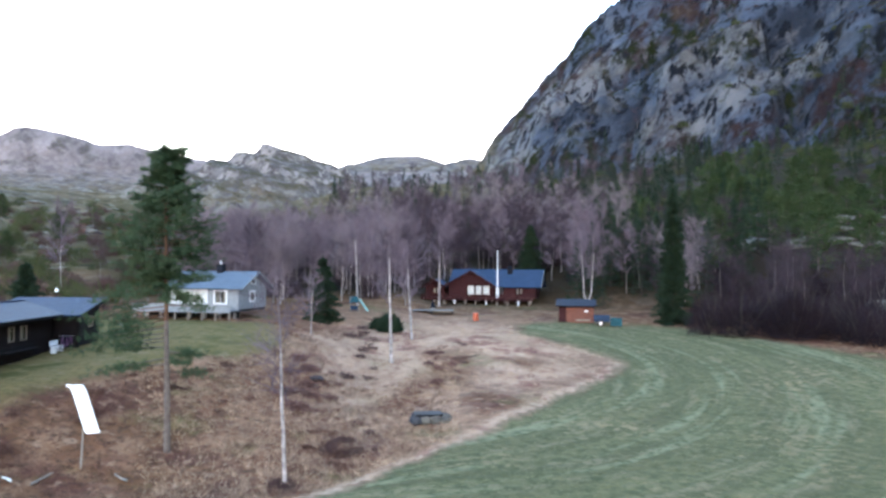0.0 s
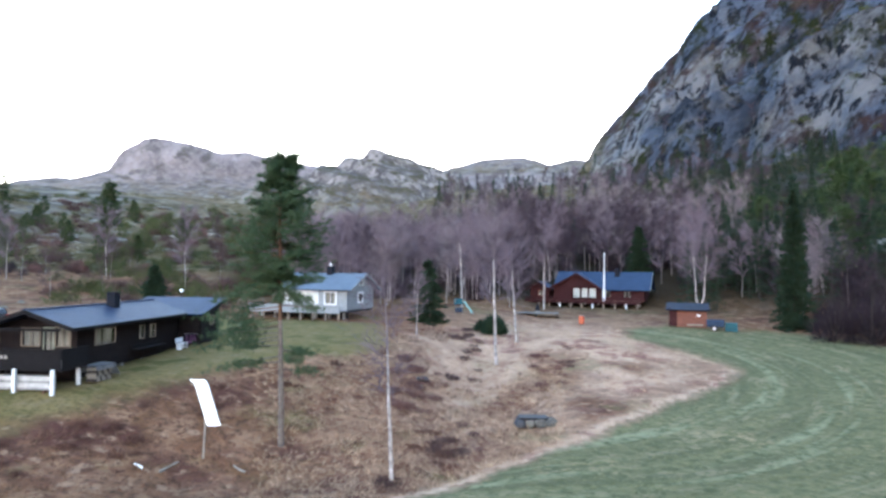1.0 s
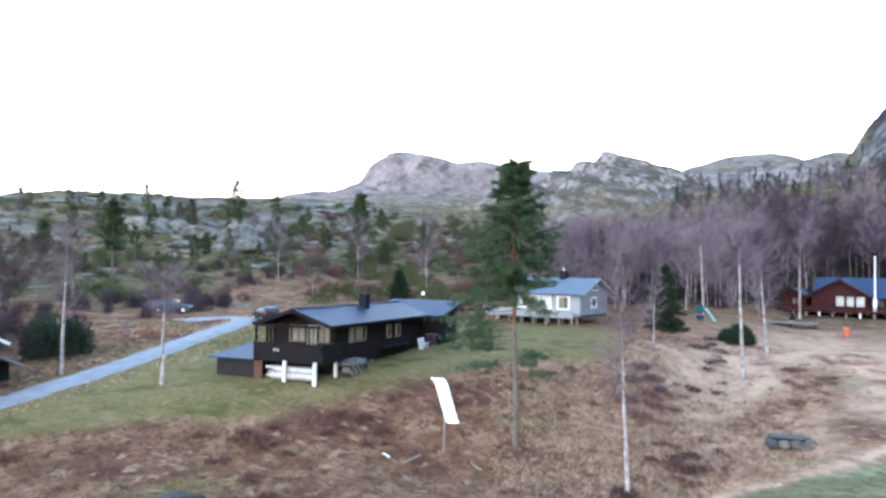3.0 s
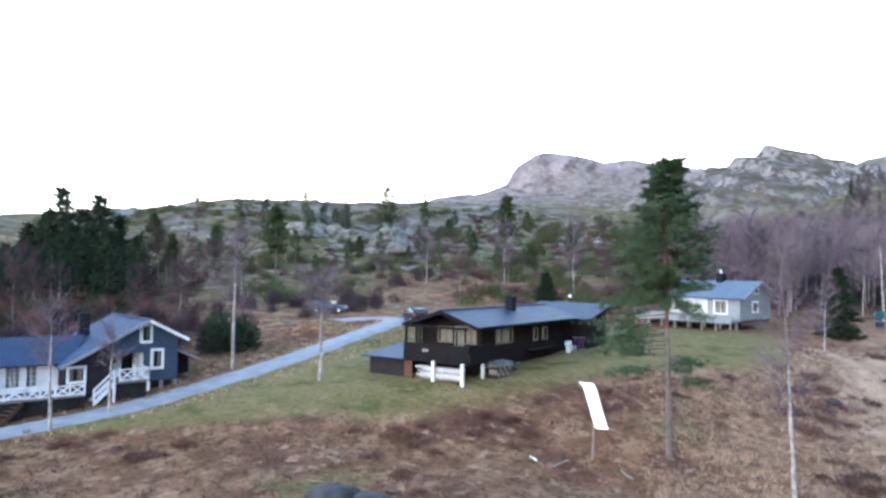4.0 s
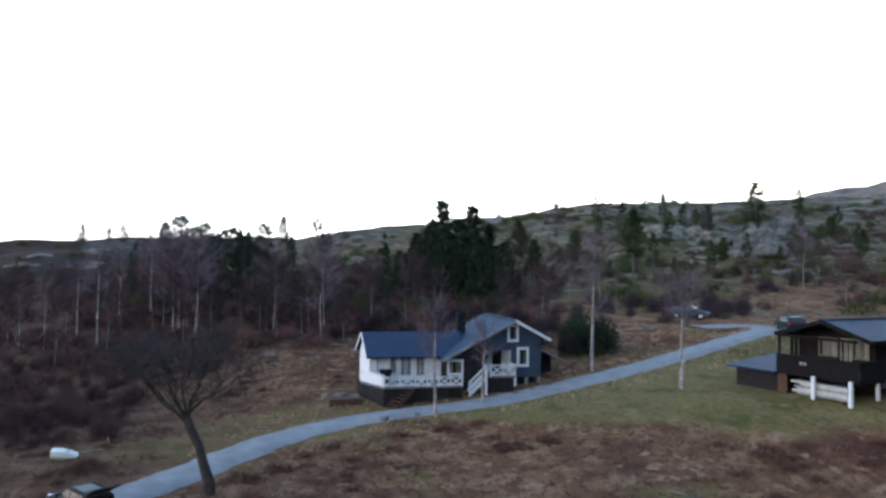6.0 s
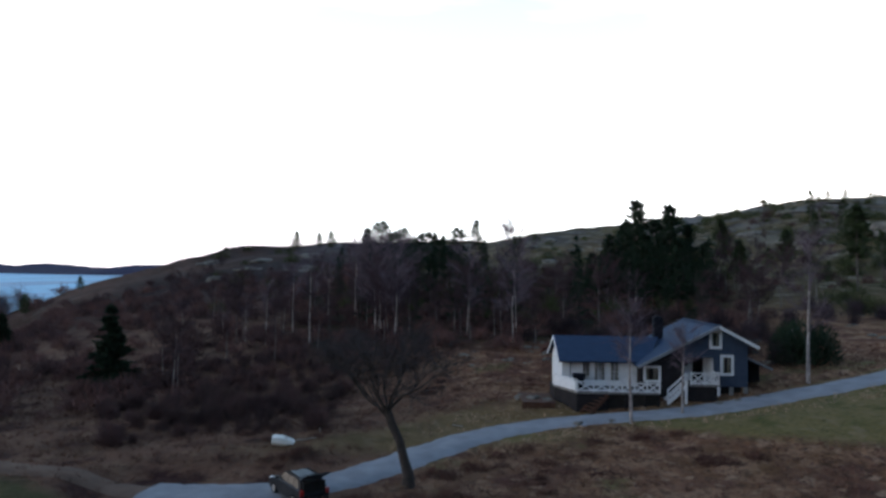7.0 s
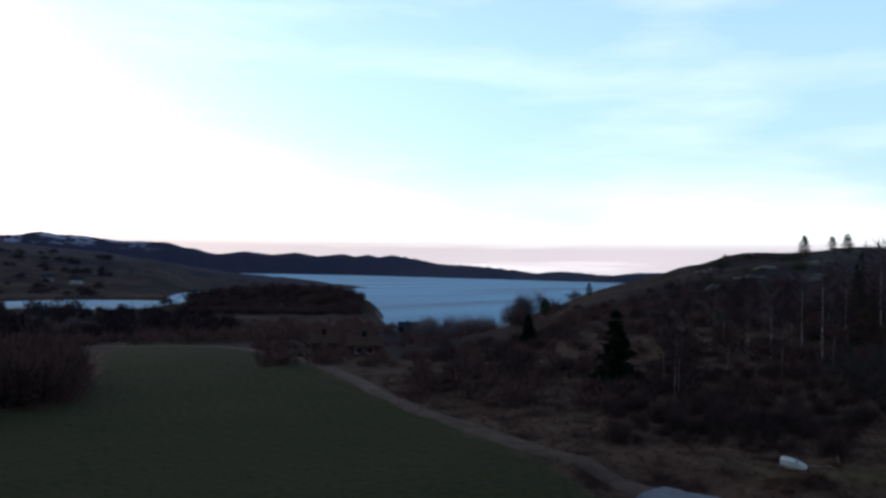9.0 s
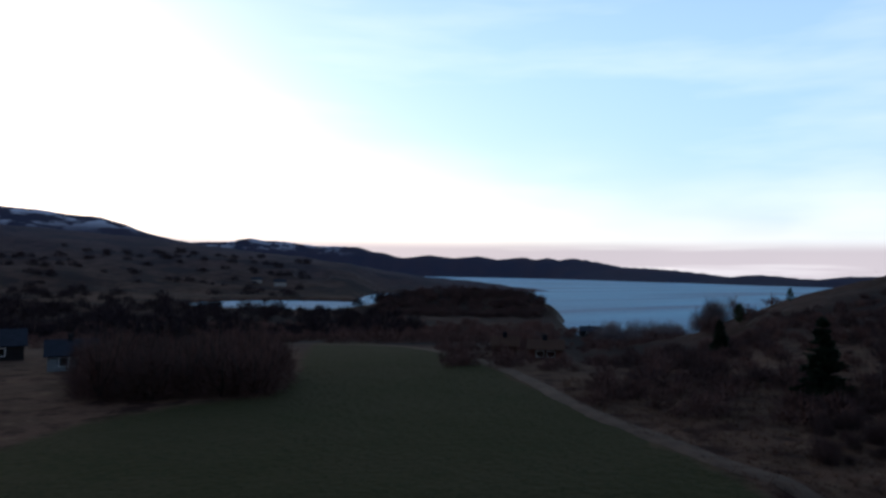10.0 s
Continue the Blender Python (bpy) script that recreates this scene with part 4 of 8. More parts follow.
def pier(parent, x, y, z0, z1, w, mat, name="pier"):
    return part(name, boxed(x - w / 2, y - w / 2, z0, x + w / 2, y + w / 2, z1), mat, parent)


# ---- black cabin ----
def black_cabin():
    DROP[0] = 2.9
    h = thing("black_cabin", pose(-30.95, 37.0, DROP[0], 0, 0, 97.5), "tarred black cabin with blue-grey roof, raised deck and rear wing", "cabin")
    W, L, EAVE, RIDGE, MID = 5.0, 14.4, 6.55, 7.36, 2.2
    pitch = (RIDGE - EAVE) / MID
    # long wall towards the lawn
    wins = [(2.95, 5.1, 5.2, 6.02), (8.5, 5.0, 9.1, 5.88), (10.0, 4.98, 10.7, 5.84)]
    part("long_wall", plate(bmesh.new(), [rect(1.0, 3.55, L, EAVE), *holes(*wins)], 0.16), BLACK_WALL, h)
    window(h, Matrix(), *wins[0], 2, 1, 0.07, BARE_WOOD, drawn=0.46)
    window(h, Matrix(), *wins[1], 1, 1, 0.07, BARE_WOOD)
    window(h, Matrix(), *wins[2], 1, 1, 0.07, BARE_WOOD)
    part("rear_wall", plate(bmesh.new(), [rect(1.0, 3.0, L, EAVE)], 0.16, pose(0, W - 0.16, 0)), BLACK_WALL, h)
    # gable towards the deck; plate x runs along -y
    gm = turned_wall(1.0, W - 0.16, -90)
    g = lambda y: W - 0.16 - y
    gw = [(g(3.5), 5.2, g(2.4), 6.2), (g(2.08), 4.45, g(1.5), 6.25), (g(1.35), 5.2, g(0.45), 6.3)]
    part("gable_wall", plate(bmesh.new(), [[(0.0, 3.0), (g(0.162), 3.0), (g(0.162), EAVE), (g(MID), RIDGE - 0.2), (0.0, EAVE)], *holes(*gw)], 0.16, gm), BLACK_WALL, h)
    window(h, gm, *gw[0], 2, 1, 0.07, BARE_WOOD, drawn=0.47)
    window(h, gm, *gw[1], 1, 2, 0.06, PALE_DOOR, "glazed_door", drawn=0.44)
    window(h, gm, *gw[2], 2, 1, 0.07, BARE_WOOD, drawn=0.47)
    em = turned_wall(L, 0.162, 90)
    part("gable_wall", plate(bmesh.new(), [[(0, 3.0), (W - 0.324, 3.0), (W - 0.324, EAVE), (MID, RIDGE - 0.2), (0, EAVE)]], 0.16, em), BLACK_WALL, h)
    part("floor_frame", boxed(1.1, 0.2, 4.15, L - 0.2, W - 0.2, 4.4), UNDERFLOOR, h)
    # roof, one sheet each side
    for s in (0, 1):
        y = -0.8 if s == 0 else W + 0.4
        z = EAVE - pitch * 0.55 + 0.1
        part("roof_sheet", sheet(bmesh.new(), (-0.75, y, z), (L + 0.3, y, z), (L + 0.3, MID, RIDGE + 0.1), (-0.75, MID, RIDGE + 0.1), 0.12), ROOF_NAVY, h)
        part("barge_board", beam(bmesh.new(), (-0.78, y, z - 0.1), (-0.78, MID, RIDGE - 0.02), 0.05, 0.24), DARK_TRIM, h)
        part("eaves_board", boxed(-0.74, min(y, y + (0.04 if s else -0.04)), z - 0.2, L + 0.28, max(y, y + (0.04 if s else -0.04)), z - 0.01), DARK_TRIM, h)
    part("ridge_cap", beam(bmesh.new(), (-0.75, MID, RIDGE + 0.12), (L + 0.3, MID, RIDGE + 0.12), 0.3, 0.05), ROOF_NAVY, h)
    chim = part("chimney", boxed(7.45, 1.3, 6.5, 8.1, 1.9, 8.2), CHIMNEY, h, "black sheet-clad chimney")
    part("chimney_cap", boxed(7.39, 1.24, 8.2, 8.16, 1.96, 8.27), CHIMNEY, chim)
    part("flashing", boxed(7.4, 1.1, 6.85, 8.2, 1.3, 7.05), CONCRETE, chim)
    part("vent_pipe", rod(bmesh.new(), (8.6, 1.6, 7.0), (8.6, 1.6, 7.75), 0.06, 0.06), CONCRETE, h)
    # rear wing under a single pitch
    part("wing_wall", plate(bmesh.new(), [[(15.1, 4.0), (18.8, 4.0), (18.8, 7.2), (15.1, 6.35)], rect(16.9, 5.4, 17.5, 6.1)], 0.16, pose(0, -1.6, 0)), BLACK_WALL, h)
    window(h, pose(0, -1.6, 0), 16.9, 5.4, 17.5, 6.1, 1, 1, 0.07, BARE_WOOD)
    part("wing_wall", plate(bmesh.new(), [rect(0, 3.9, 5.8, 6.35)], 0.16, turned_wall(15.1, 4.2, -90)), BLACK_WALL, h)
    part("wing_wall", plate(bmesh.new(), [rect(0, 3.9, 5.8, 7.2)], 0.16, turned_wall(18.8, -1.44, 90)), BLACK_WALL, h)
    part("wing_wall", plate(bmesh.new(), [[(15.26, 4.0), (18.8, 4.0), (18.8, 7.2), (15.26, 6.35)]], 0.16, pose(0, 4.4, 0)), BLACK_WALL, h)
    part("wing_roof", sheet(bmesh.new(), (14.3, -2.1, 6.4), (14.3, 5.0, 6.4), (19.2, 5.0, 7.5), (19.2, -2.1, 7.5), 0.12), ROOF_NAVY, h)
    part("barge_board", beam(bmesh.new(), (14.3, -2.13, 6.3), (19.2, -2.13, 7.4), 0.05, 0.24), DARK_TRIM, h)
    part("link_wall", boxed(14.4, 0.3, 3.8, 15.1, 4.0, 6.4), BLACK_WALL, h)
    # deck in front of the gable with its boarded parapet
    deck = part("deck", boxed(-1.6, -0.7, 4.2, 1.0, 4.6, 4.34), DECK_GREY, h)
    for k in range(30):
        y = -0.7 + k * 0.1765
        part("parapet_board", boxed(-1.64, y, 4.02 + 0.03 * (k % 2), -1.6, y + 0.165, 5.22), DARK_TRIM, deck)
    for k in range(14):
        x = -1.55 + k * 0.18
        part("parapet_board", boxed(x, -0.74, 4.02 + 0.03 * (k % 2), x + 0.165, -0.7, 5.22), DARK_TRIM, deck)
    part("parapet_rail", boxed(-1.68, -0.78, 5.22, -1.54, 4.6, 5.27), DARK_TRIM, deck)
    part("parapet_rail", boxed(-1.54, -0.78, 5.22, 1.0, -0.64, 5.27), DARK_TRIM, deck)
    for x, y in ((-0.7, 4.2), (-0.7, 5.1), (0.9, 5.1)):
        pier(h, x, y, 3.2, 6.3, 0.14, DARK_TRIM, "veranda_post")
    part("veranda_beam", boxed(-0.76, 0.0, 6.22, -0.62, 5.2, 6.38), DARK_TRIM, h)
    # white posts and stacked boards under the deck
    for y, x in ((2.0, -1.75), (-0.3, -1.75), (-0.45, 0.5)):
        pier(h, x, y, 2.7, 4.15, 0.18, WHITE, "deck_post")
    for x in (3.6, 6.4, 9.0, 11.6):
        pier(h, x, 0.2, 3.0, 3.56, 0.28, CONCRETE)
    part("bench", box(boxed(7.2, -0.62, 4.28, 11.5, -0.08, 4.36), 7.2, -0.12, 4.36, 11.5, -0.06, 4.62), DARK_TRIM, h)
    # dark sheet in place of the shade under the cabin
    part("understorey_wall", boxed(1.2, 0.4, 2.8, 13.0, 0.55, 3.7), UNDERFLOOR, h)
    # low shed built against the deck
    part("annex_wall", plate(bmesh.new(), [rect(0, 2.6, 3.1, 4.1)], 0.14, turned_wall(-1.5, 7.7, -90)), NEAR_BLACK_WALL, h)
    part("annex_wall", plate(bmesh.new(), [rect(-1.36, 2.6, 2.5, 4.1)], 0.14, pose(0, 7.56, 0)), NEAR_BLACK_WALL, h)
    part("annex_wall", plate(bmesh.new(), [rect(-1.36, 2.6, 2.5, 4.1)], 0.14, pose(0, 4.6, 0)), NEAR_BLACK_WALL, h)
    part("annex_wall", plate(bmesh.new(), [rect(0, 2.6, 2.8, 4.3)], 0.14, turned_wall(2.5, 4.75, 90)), NEAR_BLACK_WALL, h)
    part("annex_roof", sheet(bmesh.new(), (-1.95, 4.5, 4.15), (-1.95, 8.1, 4.15), (2.8, 8.1, 4.7), (2.8, 4.5, 4.7), 0.1), ROOF_BLUE, h, "blue sheet roof on the annex")
    for y in (2.55, 2.8):
        part("wall_plaque", boxed(-1.67, y, 4.72, -1.64, y + 0.15, 4.9), CURTAIN, deck, "small pale plaque on the parapet")
    part("plank_door", boxed(-1.56, 3.9, 2.85, -1.5, 4.55, 4.15), BROWN_WOOD, h, "brown plank door under the deck")
    DROP[0] = 0.0
    return h


# ---- slate-blue house ----
def blue_house():
    DROP[0] = 0.7
    h = thing("blue_house", pose(-50.05, 12.15, DROP[0], 0, 0, 84.2), "slate-blue wooden house with white veranda wing and blue roof", "house")
    PEAK, PX, R, LFT = 6.35, 11.25, 13.4, 6.0
    s = 0.51
    re, le = PEAK - s * (R - PX), PEAK - s * (PX - LFT)
    DEEP = 7.2
    # front: a blue part round the porch and a near-black part beside it
    up, low = (10.9, 5.0, 11.42, 5.95), (11.66, 3.15, 12.24, 4.25)
    part("front_wall", plate(bmesh.new(), [[(8.9, 2.35), (8.9, PEAK - s * (PX - 8.9)), (PX, PEAK), (R, re), (R, 2.2), (11.05, 2.2), (11.05, 4.2), (9.0, 4.2), (9.0, 2.35)], *holes(up, low)], 0.16), BLUE_WALL, h)
    window(h, Matrix(), *up, 1, 1, 0.17, WHITE)
    window(h, Matrix(), *low, 1, 1, 0.17, WHITE)
    lw = (6.32, 2.6, 7.2, 3.42)
    part("side_front_wall", plate(bmesh.new(), [[(LFT, 1.6), (8.897, 1.6), (8.897, PEAK - s * (PX - 8.897)), (LFT, le)], *holes(lw)], 0.16), NEAR_BLACK_WALL, h)
    window(h, Matrix(), *lw, 1, 1, 0.16, WHITE)
    part("side_wall", plate(bmesh.new(), [rect(0, 2.2, DEEP - 0.33, re)], 0.16, turned_wall(R, 0.165, 90)), BLUE_WALL, h)
    part("side_wall", plate(bmesh.new(), [rect(0, 1.6, DEEP - 0.33, le)], 0.16, turned_wall(LFT + 0.16, 0.165, 90)), NEAR_BLACK_WALL, h)
    part("rear_wall", plate(bmesh.new(), [[(LFT, 1.6), (R, 1.6), (R, re), (PX, PEAK), (LFT, le)]], 0.16, pose(0, DEEP - 0.16, 0)), BLUE_WALL, h)
    # porch recess with a white lining and its landing
    part("porch_lining", plate(bmesh.new(), [rect(9.0, 2.45, 11.05, 4.2), rect(9.95, 2.5, 10.75, 4.12)], 0.1, pose(0, 1.25, 0)), WHITE, h)
    part("porch_lining", plate(bmesh.new(), [rect(0.165, 2.45, 1.25, 4.2)], 0.08, turned_wall(11.05, 0, 90)), WHITE, h)
    part("porch_lining", plate(bmesh.new(), [rect(0.165, 2.45, 1.25, 4.2)], 0.08, turned_wall(9.0, 0, 90)), NEAR_BLACK_WALL, h)
    part("porch_ceiling", boxed(9.0, 0.165, 4.2, 11.05, 1.4, 4.26), WHITE, h)
    # the doorway's shade is put into this panel's near-black colour
    part("front_door", boxed(9.97, 1.3, 2.5, 10.73, 1.36, 4.1), DARK_TRIM, h, "dark front door standing in shade")
    part("shutter_heart", boxed(9.35, 1.2, 3.45, 9.6, 1.24, 3.75), DARK_TRIM, h)
    landing = part("landing", boxed(8.7, -1.25, 2.36, 11.0, 1.25, 2.48), DECK_GREY, h)
    cross_rail(landing, (9.1, -1.2), (10.95, -1.2), 2.48, 3.3, WHITE, 2)
    cross_rail(landing, (10.95, -1.2), (10.95, -0.05), 2.48, 3.3, WHITE, 1)
    part("landing_skirt", boxed(8.9, -1.1, 1.35, 10.9, -1.02, 2.36), NEAR_BLACK_WALL, landing)
    pier(landing, 8.75, -1.2, 1.15, 3.3, 0.14, WHITE, "landing_post")
    pier(landing, 10.95, -1.2, 1.75, 2.4, 0.14, WHITE, "landing_post")
    stairs(h, (8.7, -1.25, 2.46), (7.55, -1.25, 1.35), 1.0, WHITE)
    part("stair_rail", beam(bmesh.new(), (8.7, -1.28, 3.26), (7.5, -1.28, 2.1), 0.05, 0.12), WHITE, h)
    part("stair_rail", beam(bmesh.new(), (8.7, -1.28, 2.9), (7.5, -1.28, 1.74), 0.05, 0.1), WHITE, h)
    pier(h, 7.5, -1.28, 1.1, 2.2, 0.1, WHITE, "stair_post")
    # main roof
    for k in (0, 1):
        x, z = (R + 0.6, re - s * 0.6) if k else (LFT - 0.35, le - s * 0.35)
        part("roof_sheet", sheet(bmesh.new(), (x, -0.45, z + 0.1), (x, DEEP + 0.4, z + 0.1), (PX, DEEP + 0.4, PEAK + 0.1), (PX, -0.45, PEAK + 0.1), 0.12), ROOF_BLUE, h)
        part("barge_board", beam(bmesh.new(), (x, -0.48, z + 0.02), (PX, -0.48, PEAK + 0.03), 0.05, 0.2), WHITE if k else GREY_WALL, h)
    part("ridge_cap", beam(bmesh.new(), (PX, -0.45, PEAK + 0.13), (PX, DEEP + 0.4, PEAK + 0.13), 0.3, 0.05), ROOF_BLUE, h)
    part("chimney", boxed(8.1, 4.4, 4.6, 8.75, 5.05, 6.75), CHIMNEY, h, "dark brick chimney")
    part("lean_to_roof", sheet(bmesh.new(), (13.4, 1.6, 4.35), (13.4, 6.0, 4.35), (15.8, 6.0, 3.3), (15.8, 1.6, 3.3), 0.08), ROOF_DARK, h)
    part("lean_to_wall", boxed(13.4, 2.4, 2.2, 15.2, 5.8, 3.42), NEAR_BLACK_WALL, h)
    part("lean_to_edge", beam(bmesh.new(), (13.4, 1.56, 4.3), (15.8, 1.56, 3.25), 0.05, 0.16), GREY_WALL, h)
    for x in (11.15, 12.3, 13.3):
        pier(h, x, 0.15, 1.6, 2.2, 0.24, WHITE if x < 12 else CONCRETE)
    # dark sheet in place of the shade under the house
    part("crawl_space", boxed(6.2, 0.5, 0.9, 13.1, 0.62, 2.25), UNDERFLOOR, h)
    # veranda wing
    EA, RI, Y0, D = 3.95, 5.2, 1.2, 5.0
    ws = [(2.16, 2.6, 2.62, 3.62), (2.98, 2.35, 3.72, 3.62), (4.15, 2.35, 4.72, 3.62)]
    part("wing_wall", plate(bmesh.new(), [rect(0.65, 1.9, 5.997, EA), *holes(*ws)], 0.16, pose(0, Y0, 0)), WHITE, h, "white boarded veranda wall")
    wm = pose(0, Y0, 0)
    window(h, wm, *ws[0], 1, 3, 0.1)
    window(h, wm, *ws[1], 3, 4, 0.1, name="glazed_door")
    window(h, wm, *ws[2], 2, 4, 0.1, name="glazed_door")
    mid = Y0 + D / 2
    part("wing_gable", plate(bmesh.new(), [[(0, 1.9), (D - 0.165, 1.9), (D - 0.165, EA), (D / 2 - 0.165, RI), (0, EA)]], 0.16, turned_wall(0.81, Y0 + 0.165, 90)), WHITE, h)
    part("wing_rear", boxed(0.65, Y0 + D, 1.0, 6.0, Y0 + D + 0.16, EA), WHITE, h)
    slope = (RI - EA) / (D / 2)
    for k in (0, 1):
        y = Y0 - 0.6 if k == 0 else Y0 + D + 0.6
        z = EA - slope * 0.6
        part("wing_roof", sheet(bmesh.new(), (0.35, y, z + 0.1), (6.6 if k == 0 else 6.3, y, z + 0.1), (8.2, mid, RI + 0.1), (0.35, mid, RI + 0.1), 0.1), ROOF_BLUE, h)
        part("barge_board", beam(bmesh.new(), (0.33, y, z), (0.33, mid, RI), 0.05, 0.2), WHITE, h)
    part("deck_canopy_post", rod(bmesh.new(), (1.2, 0.9, 1.95), (1.2, 0.9, 3.75), 0.05, 0.05), GREY_WALL, h)
    part("barbecue", box(boxed(1.3, -0.3, 1.95, 2.0, 0.3, 2.7), 1.25, -0.35, 2.7, 2.05, 0.35, 2.95), CHIMNEY, h, "black covered barbecue on the veranda")
    deck = part("veranda_deck", plate(bmesh.new(), [[(1.25, -1.6), (6.9, -1.6), (6.9, Y0), (0.1, Y0 + 0.6), (0.1, 1.3)]], 0.13, pose(0, 0, 1.95, -90)), DECK_GREY, h)
    part("deck_skirt", boxed(1.3, -1.56, 0.5, 3.2, -1.48, 1.82), NEAR_BLACK_WALL, deck)
    part("deck_skirt", boxed(3.2, -1.2, 0.6, 6.8, -1.12, 1.82), UNDERFLOOR, deck)
    part("deck_skirt", beam(bmesh.new(), (1.3, -1.48, 1.1), (0.2, 1.35, 1.1), 0.08, 1.44), NEAR_BLACK_WALL, deck)
    part("deck_skirt", boxed(0.15, 1.4, 0.3, 0.23, 4.0, 1.82), NEAR_BLACK_WALL, deck)
    for x in (3.3, 4.6, 5.9, 6.8):
        pier(deck, x, -1.5, 0.6, 1.82, 0.12, NEAR_BLACK_WALL, "deck_post")
    cross_rail(deck, (1.3, -1.55), (3.5, -1.55), 1.95, 2.65, WHITE, 2)
    cross_rail(deck, (3.5, -1.55), (6.85, -1.55), 1.9, 2.6, WHITE, 4)
    cross_rail(deck, (1.25, -1.45), (0.15, 1.3), 1.95, 2.75, WHITE, 1, name="railing_panel")
    part("rail_boarding", beam(bmesh.new(), (1.2, -1.52, 2.33), (0.06, 1.3, 2.33), 0.05, 0.66), WHITE, deck)
    stairs(h, (3.4, -1.6, 1.85), (2.0, -2.6, 0.75), 0.9, BROWN_WOOD, Vector((0.58, -0.81, 0)) * -1)
    # lower terrace beside the wing
    terrace = part("lower_terrace", boxed(-2.3, -0.6, 0.9, 0.0, 3.4, 1.02), BROWN_WOOD, h, "brown stained lower terrace")
    for k in range(12):
        part("terrace_board", boxed(-2.32 + k * 0.19, -0.66, 0.35, -2.16 + k * 0.19, -0.6, 0.96), BROWN_WOOD, terrace)
    DROP[0] = 0.0
    return h


# ---- grey house ----
def grey_house():
    DROP[0] = 4.3
    h = thing("grey_house", pose(-37.69, 74.35, DROP[0], 0, 0, -6), "weathered grey wooden house on posts with pale slate roof", "house")
    L, W, EA, RI, FL = 11.0, 6.8, 8.0, 9.5, 5.65
    X0 = 3.0
    wins = [(3.2, 5.85, 4.4, 7.6), (4.7, 5.75, 6.0, 7.6), (6.2, 5.75, 7.4, 7.6), (8.4, 6.3, 9.6, 7.5)]
    # white cloth drawn right across makes these panes look bright
    part("front_wall", plate(bmesh.new(), [rect(X0, FL, L, EA), *holes(*wins)], 0.16), GREY_WALL, h)
    window(h, Matrix(), *wins[0], 1, 1, 0.14, drawn=0.48, cloth=WHITE)
    window(h, Matrix(), *wins[1], 2, 1, 0.14, name="glazed_door", drawn=0.48, cloth=WHITE)
    window(h, Matrix(), *wins[2], 1, 1, 0.14, drawn=0.48, cloth=WHITE)
    window(h, Matrix(), *wins[3], 2, 1, 0.16)
    gw, gu = (2.6, 6.5, 3.6, 7.35), (2.9, 8.35, 3.8, 8.75)
    rm = turned_wall(L, 0.165, 90)
    out_m = rm @ pose(W - 0.33, 0.0, 0, 0, 0, 180)
    part("gable_wall", plate(bmesh.new(), [[(0, FL), (W - 0.33, FL), (W - 0.33, EA), (W / 2 - 0.165, RI), (0, EA)], *holes(gw, gu)], 0.16, rm), GREY_WALL, h)
    # seen from outside, the glazing sits flush with the outer face
    face = Matrix.Translation((L, 0, 0)) @ pose(0, 0, 0, 0, 0, 90)
    window(h, face @ pose(0.165, 0, 0), *gw, 1, 1, 0.2)
    window(h, face @ pose(0.165, 0, 0), *gu, 1, 1, 0.12)
    part("gable_wall", plate(bmesh.new(), [[(0, FL), (W - 0.33, FL), (W - 0.33, EA), (W / 2 - 0.165, RI), (0, EA)]], 0.16, turned_wall(X0 + 0.16, 0.165, 90)), GREY_WALL, h)
    part("rear_wall", boxed(X0, W - 0.16, FL, L, W, EA), GREY_WALL, h)
    part("floor_frame", boxed(0.05, 0.1, FL - 0.3, L - 0.05, W - 0.1, FL), UNDERFLOOR, h)
    sl = (RI - EA) / (W / 2)
    for k in (0, 1):
        y, z = (-0.6, EA - sl * 0.6) if k == 0 else (W + 0.6, EA - sl * 0.6)
        part("roof_sheet", sheet(bmesh.new(), (X0 - 0.5, y, z + 0.1), (L + 0.7, y, z + 0.1), (L + 0.7, W / 2, RI + 0.1), (X0 - 0.5, W / 2, RI + 0.1), 0.12), ROOF_PALE, h)
        part("barge_board", beam(bmesh.new(), (L + 0.73, y, z + 0.0), (L + 0.73, W / 2, RI + 0.02), 0.05, 0.2), GREY_WALL, h)
    part("chimney", boxed(7.0, 2.9, 8.9, 7.7, 3.6, 10.35), CHIMNEY, h, "black chimney with pale cowl")
    part("chimney_cowl", rod(bmesh.new(), (7.35, 3.25, 10.35), (7.35, 3.25, 10.75), 0.13, 0.16), WHITE, h)
    deck = part("deck", boxed(0.3, -2.0, FL - 0.14, L + 0.1, 0.0, FL), GREY_WALL, h)
    for k in range(63):
        x = 0.3 + k * 0.172
        part("parapet_board", boxed(x, -2.05, FL - 0.25, x + 0.16, -2.0, FL + 0.55), GREY_WALL, deck)
    part("parapet_rail", boxed(0.25, -2.08, FL + 0.55, L + 0.15, -1.94, FL + 0.61), GREY_WALL, deck)
    for k in range(8):
        x = 0.45 + k * 1.5
        pier(h, x, -1.85, ground_rel(h, x, -1.85) - 0.2, FL - 0.14, 0.16, BARE_WOOD, "deck_post")
    for k in range(7):
        x = 0.4 + k * 1.68
        pier(h, x, 0.3, ground_rel(h, x, 0.3) - 0.2, FL - 0.3, 0.25, CONCRETE, "pier")
    part("crawl_space", boxed(0.3, 0.9, 4.0, L - 0.3, 1.0, FL - 0.25), UNDERFLOOR, h)
    DROP[0] = 0.0
    return h


def ground_rel(h, x, y):
    """Ground height under a point given in a thing's own plan."""
    p = h.matrix_world @ Vector((x, y, 0))
    return ground_at(p.x, p.y)


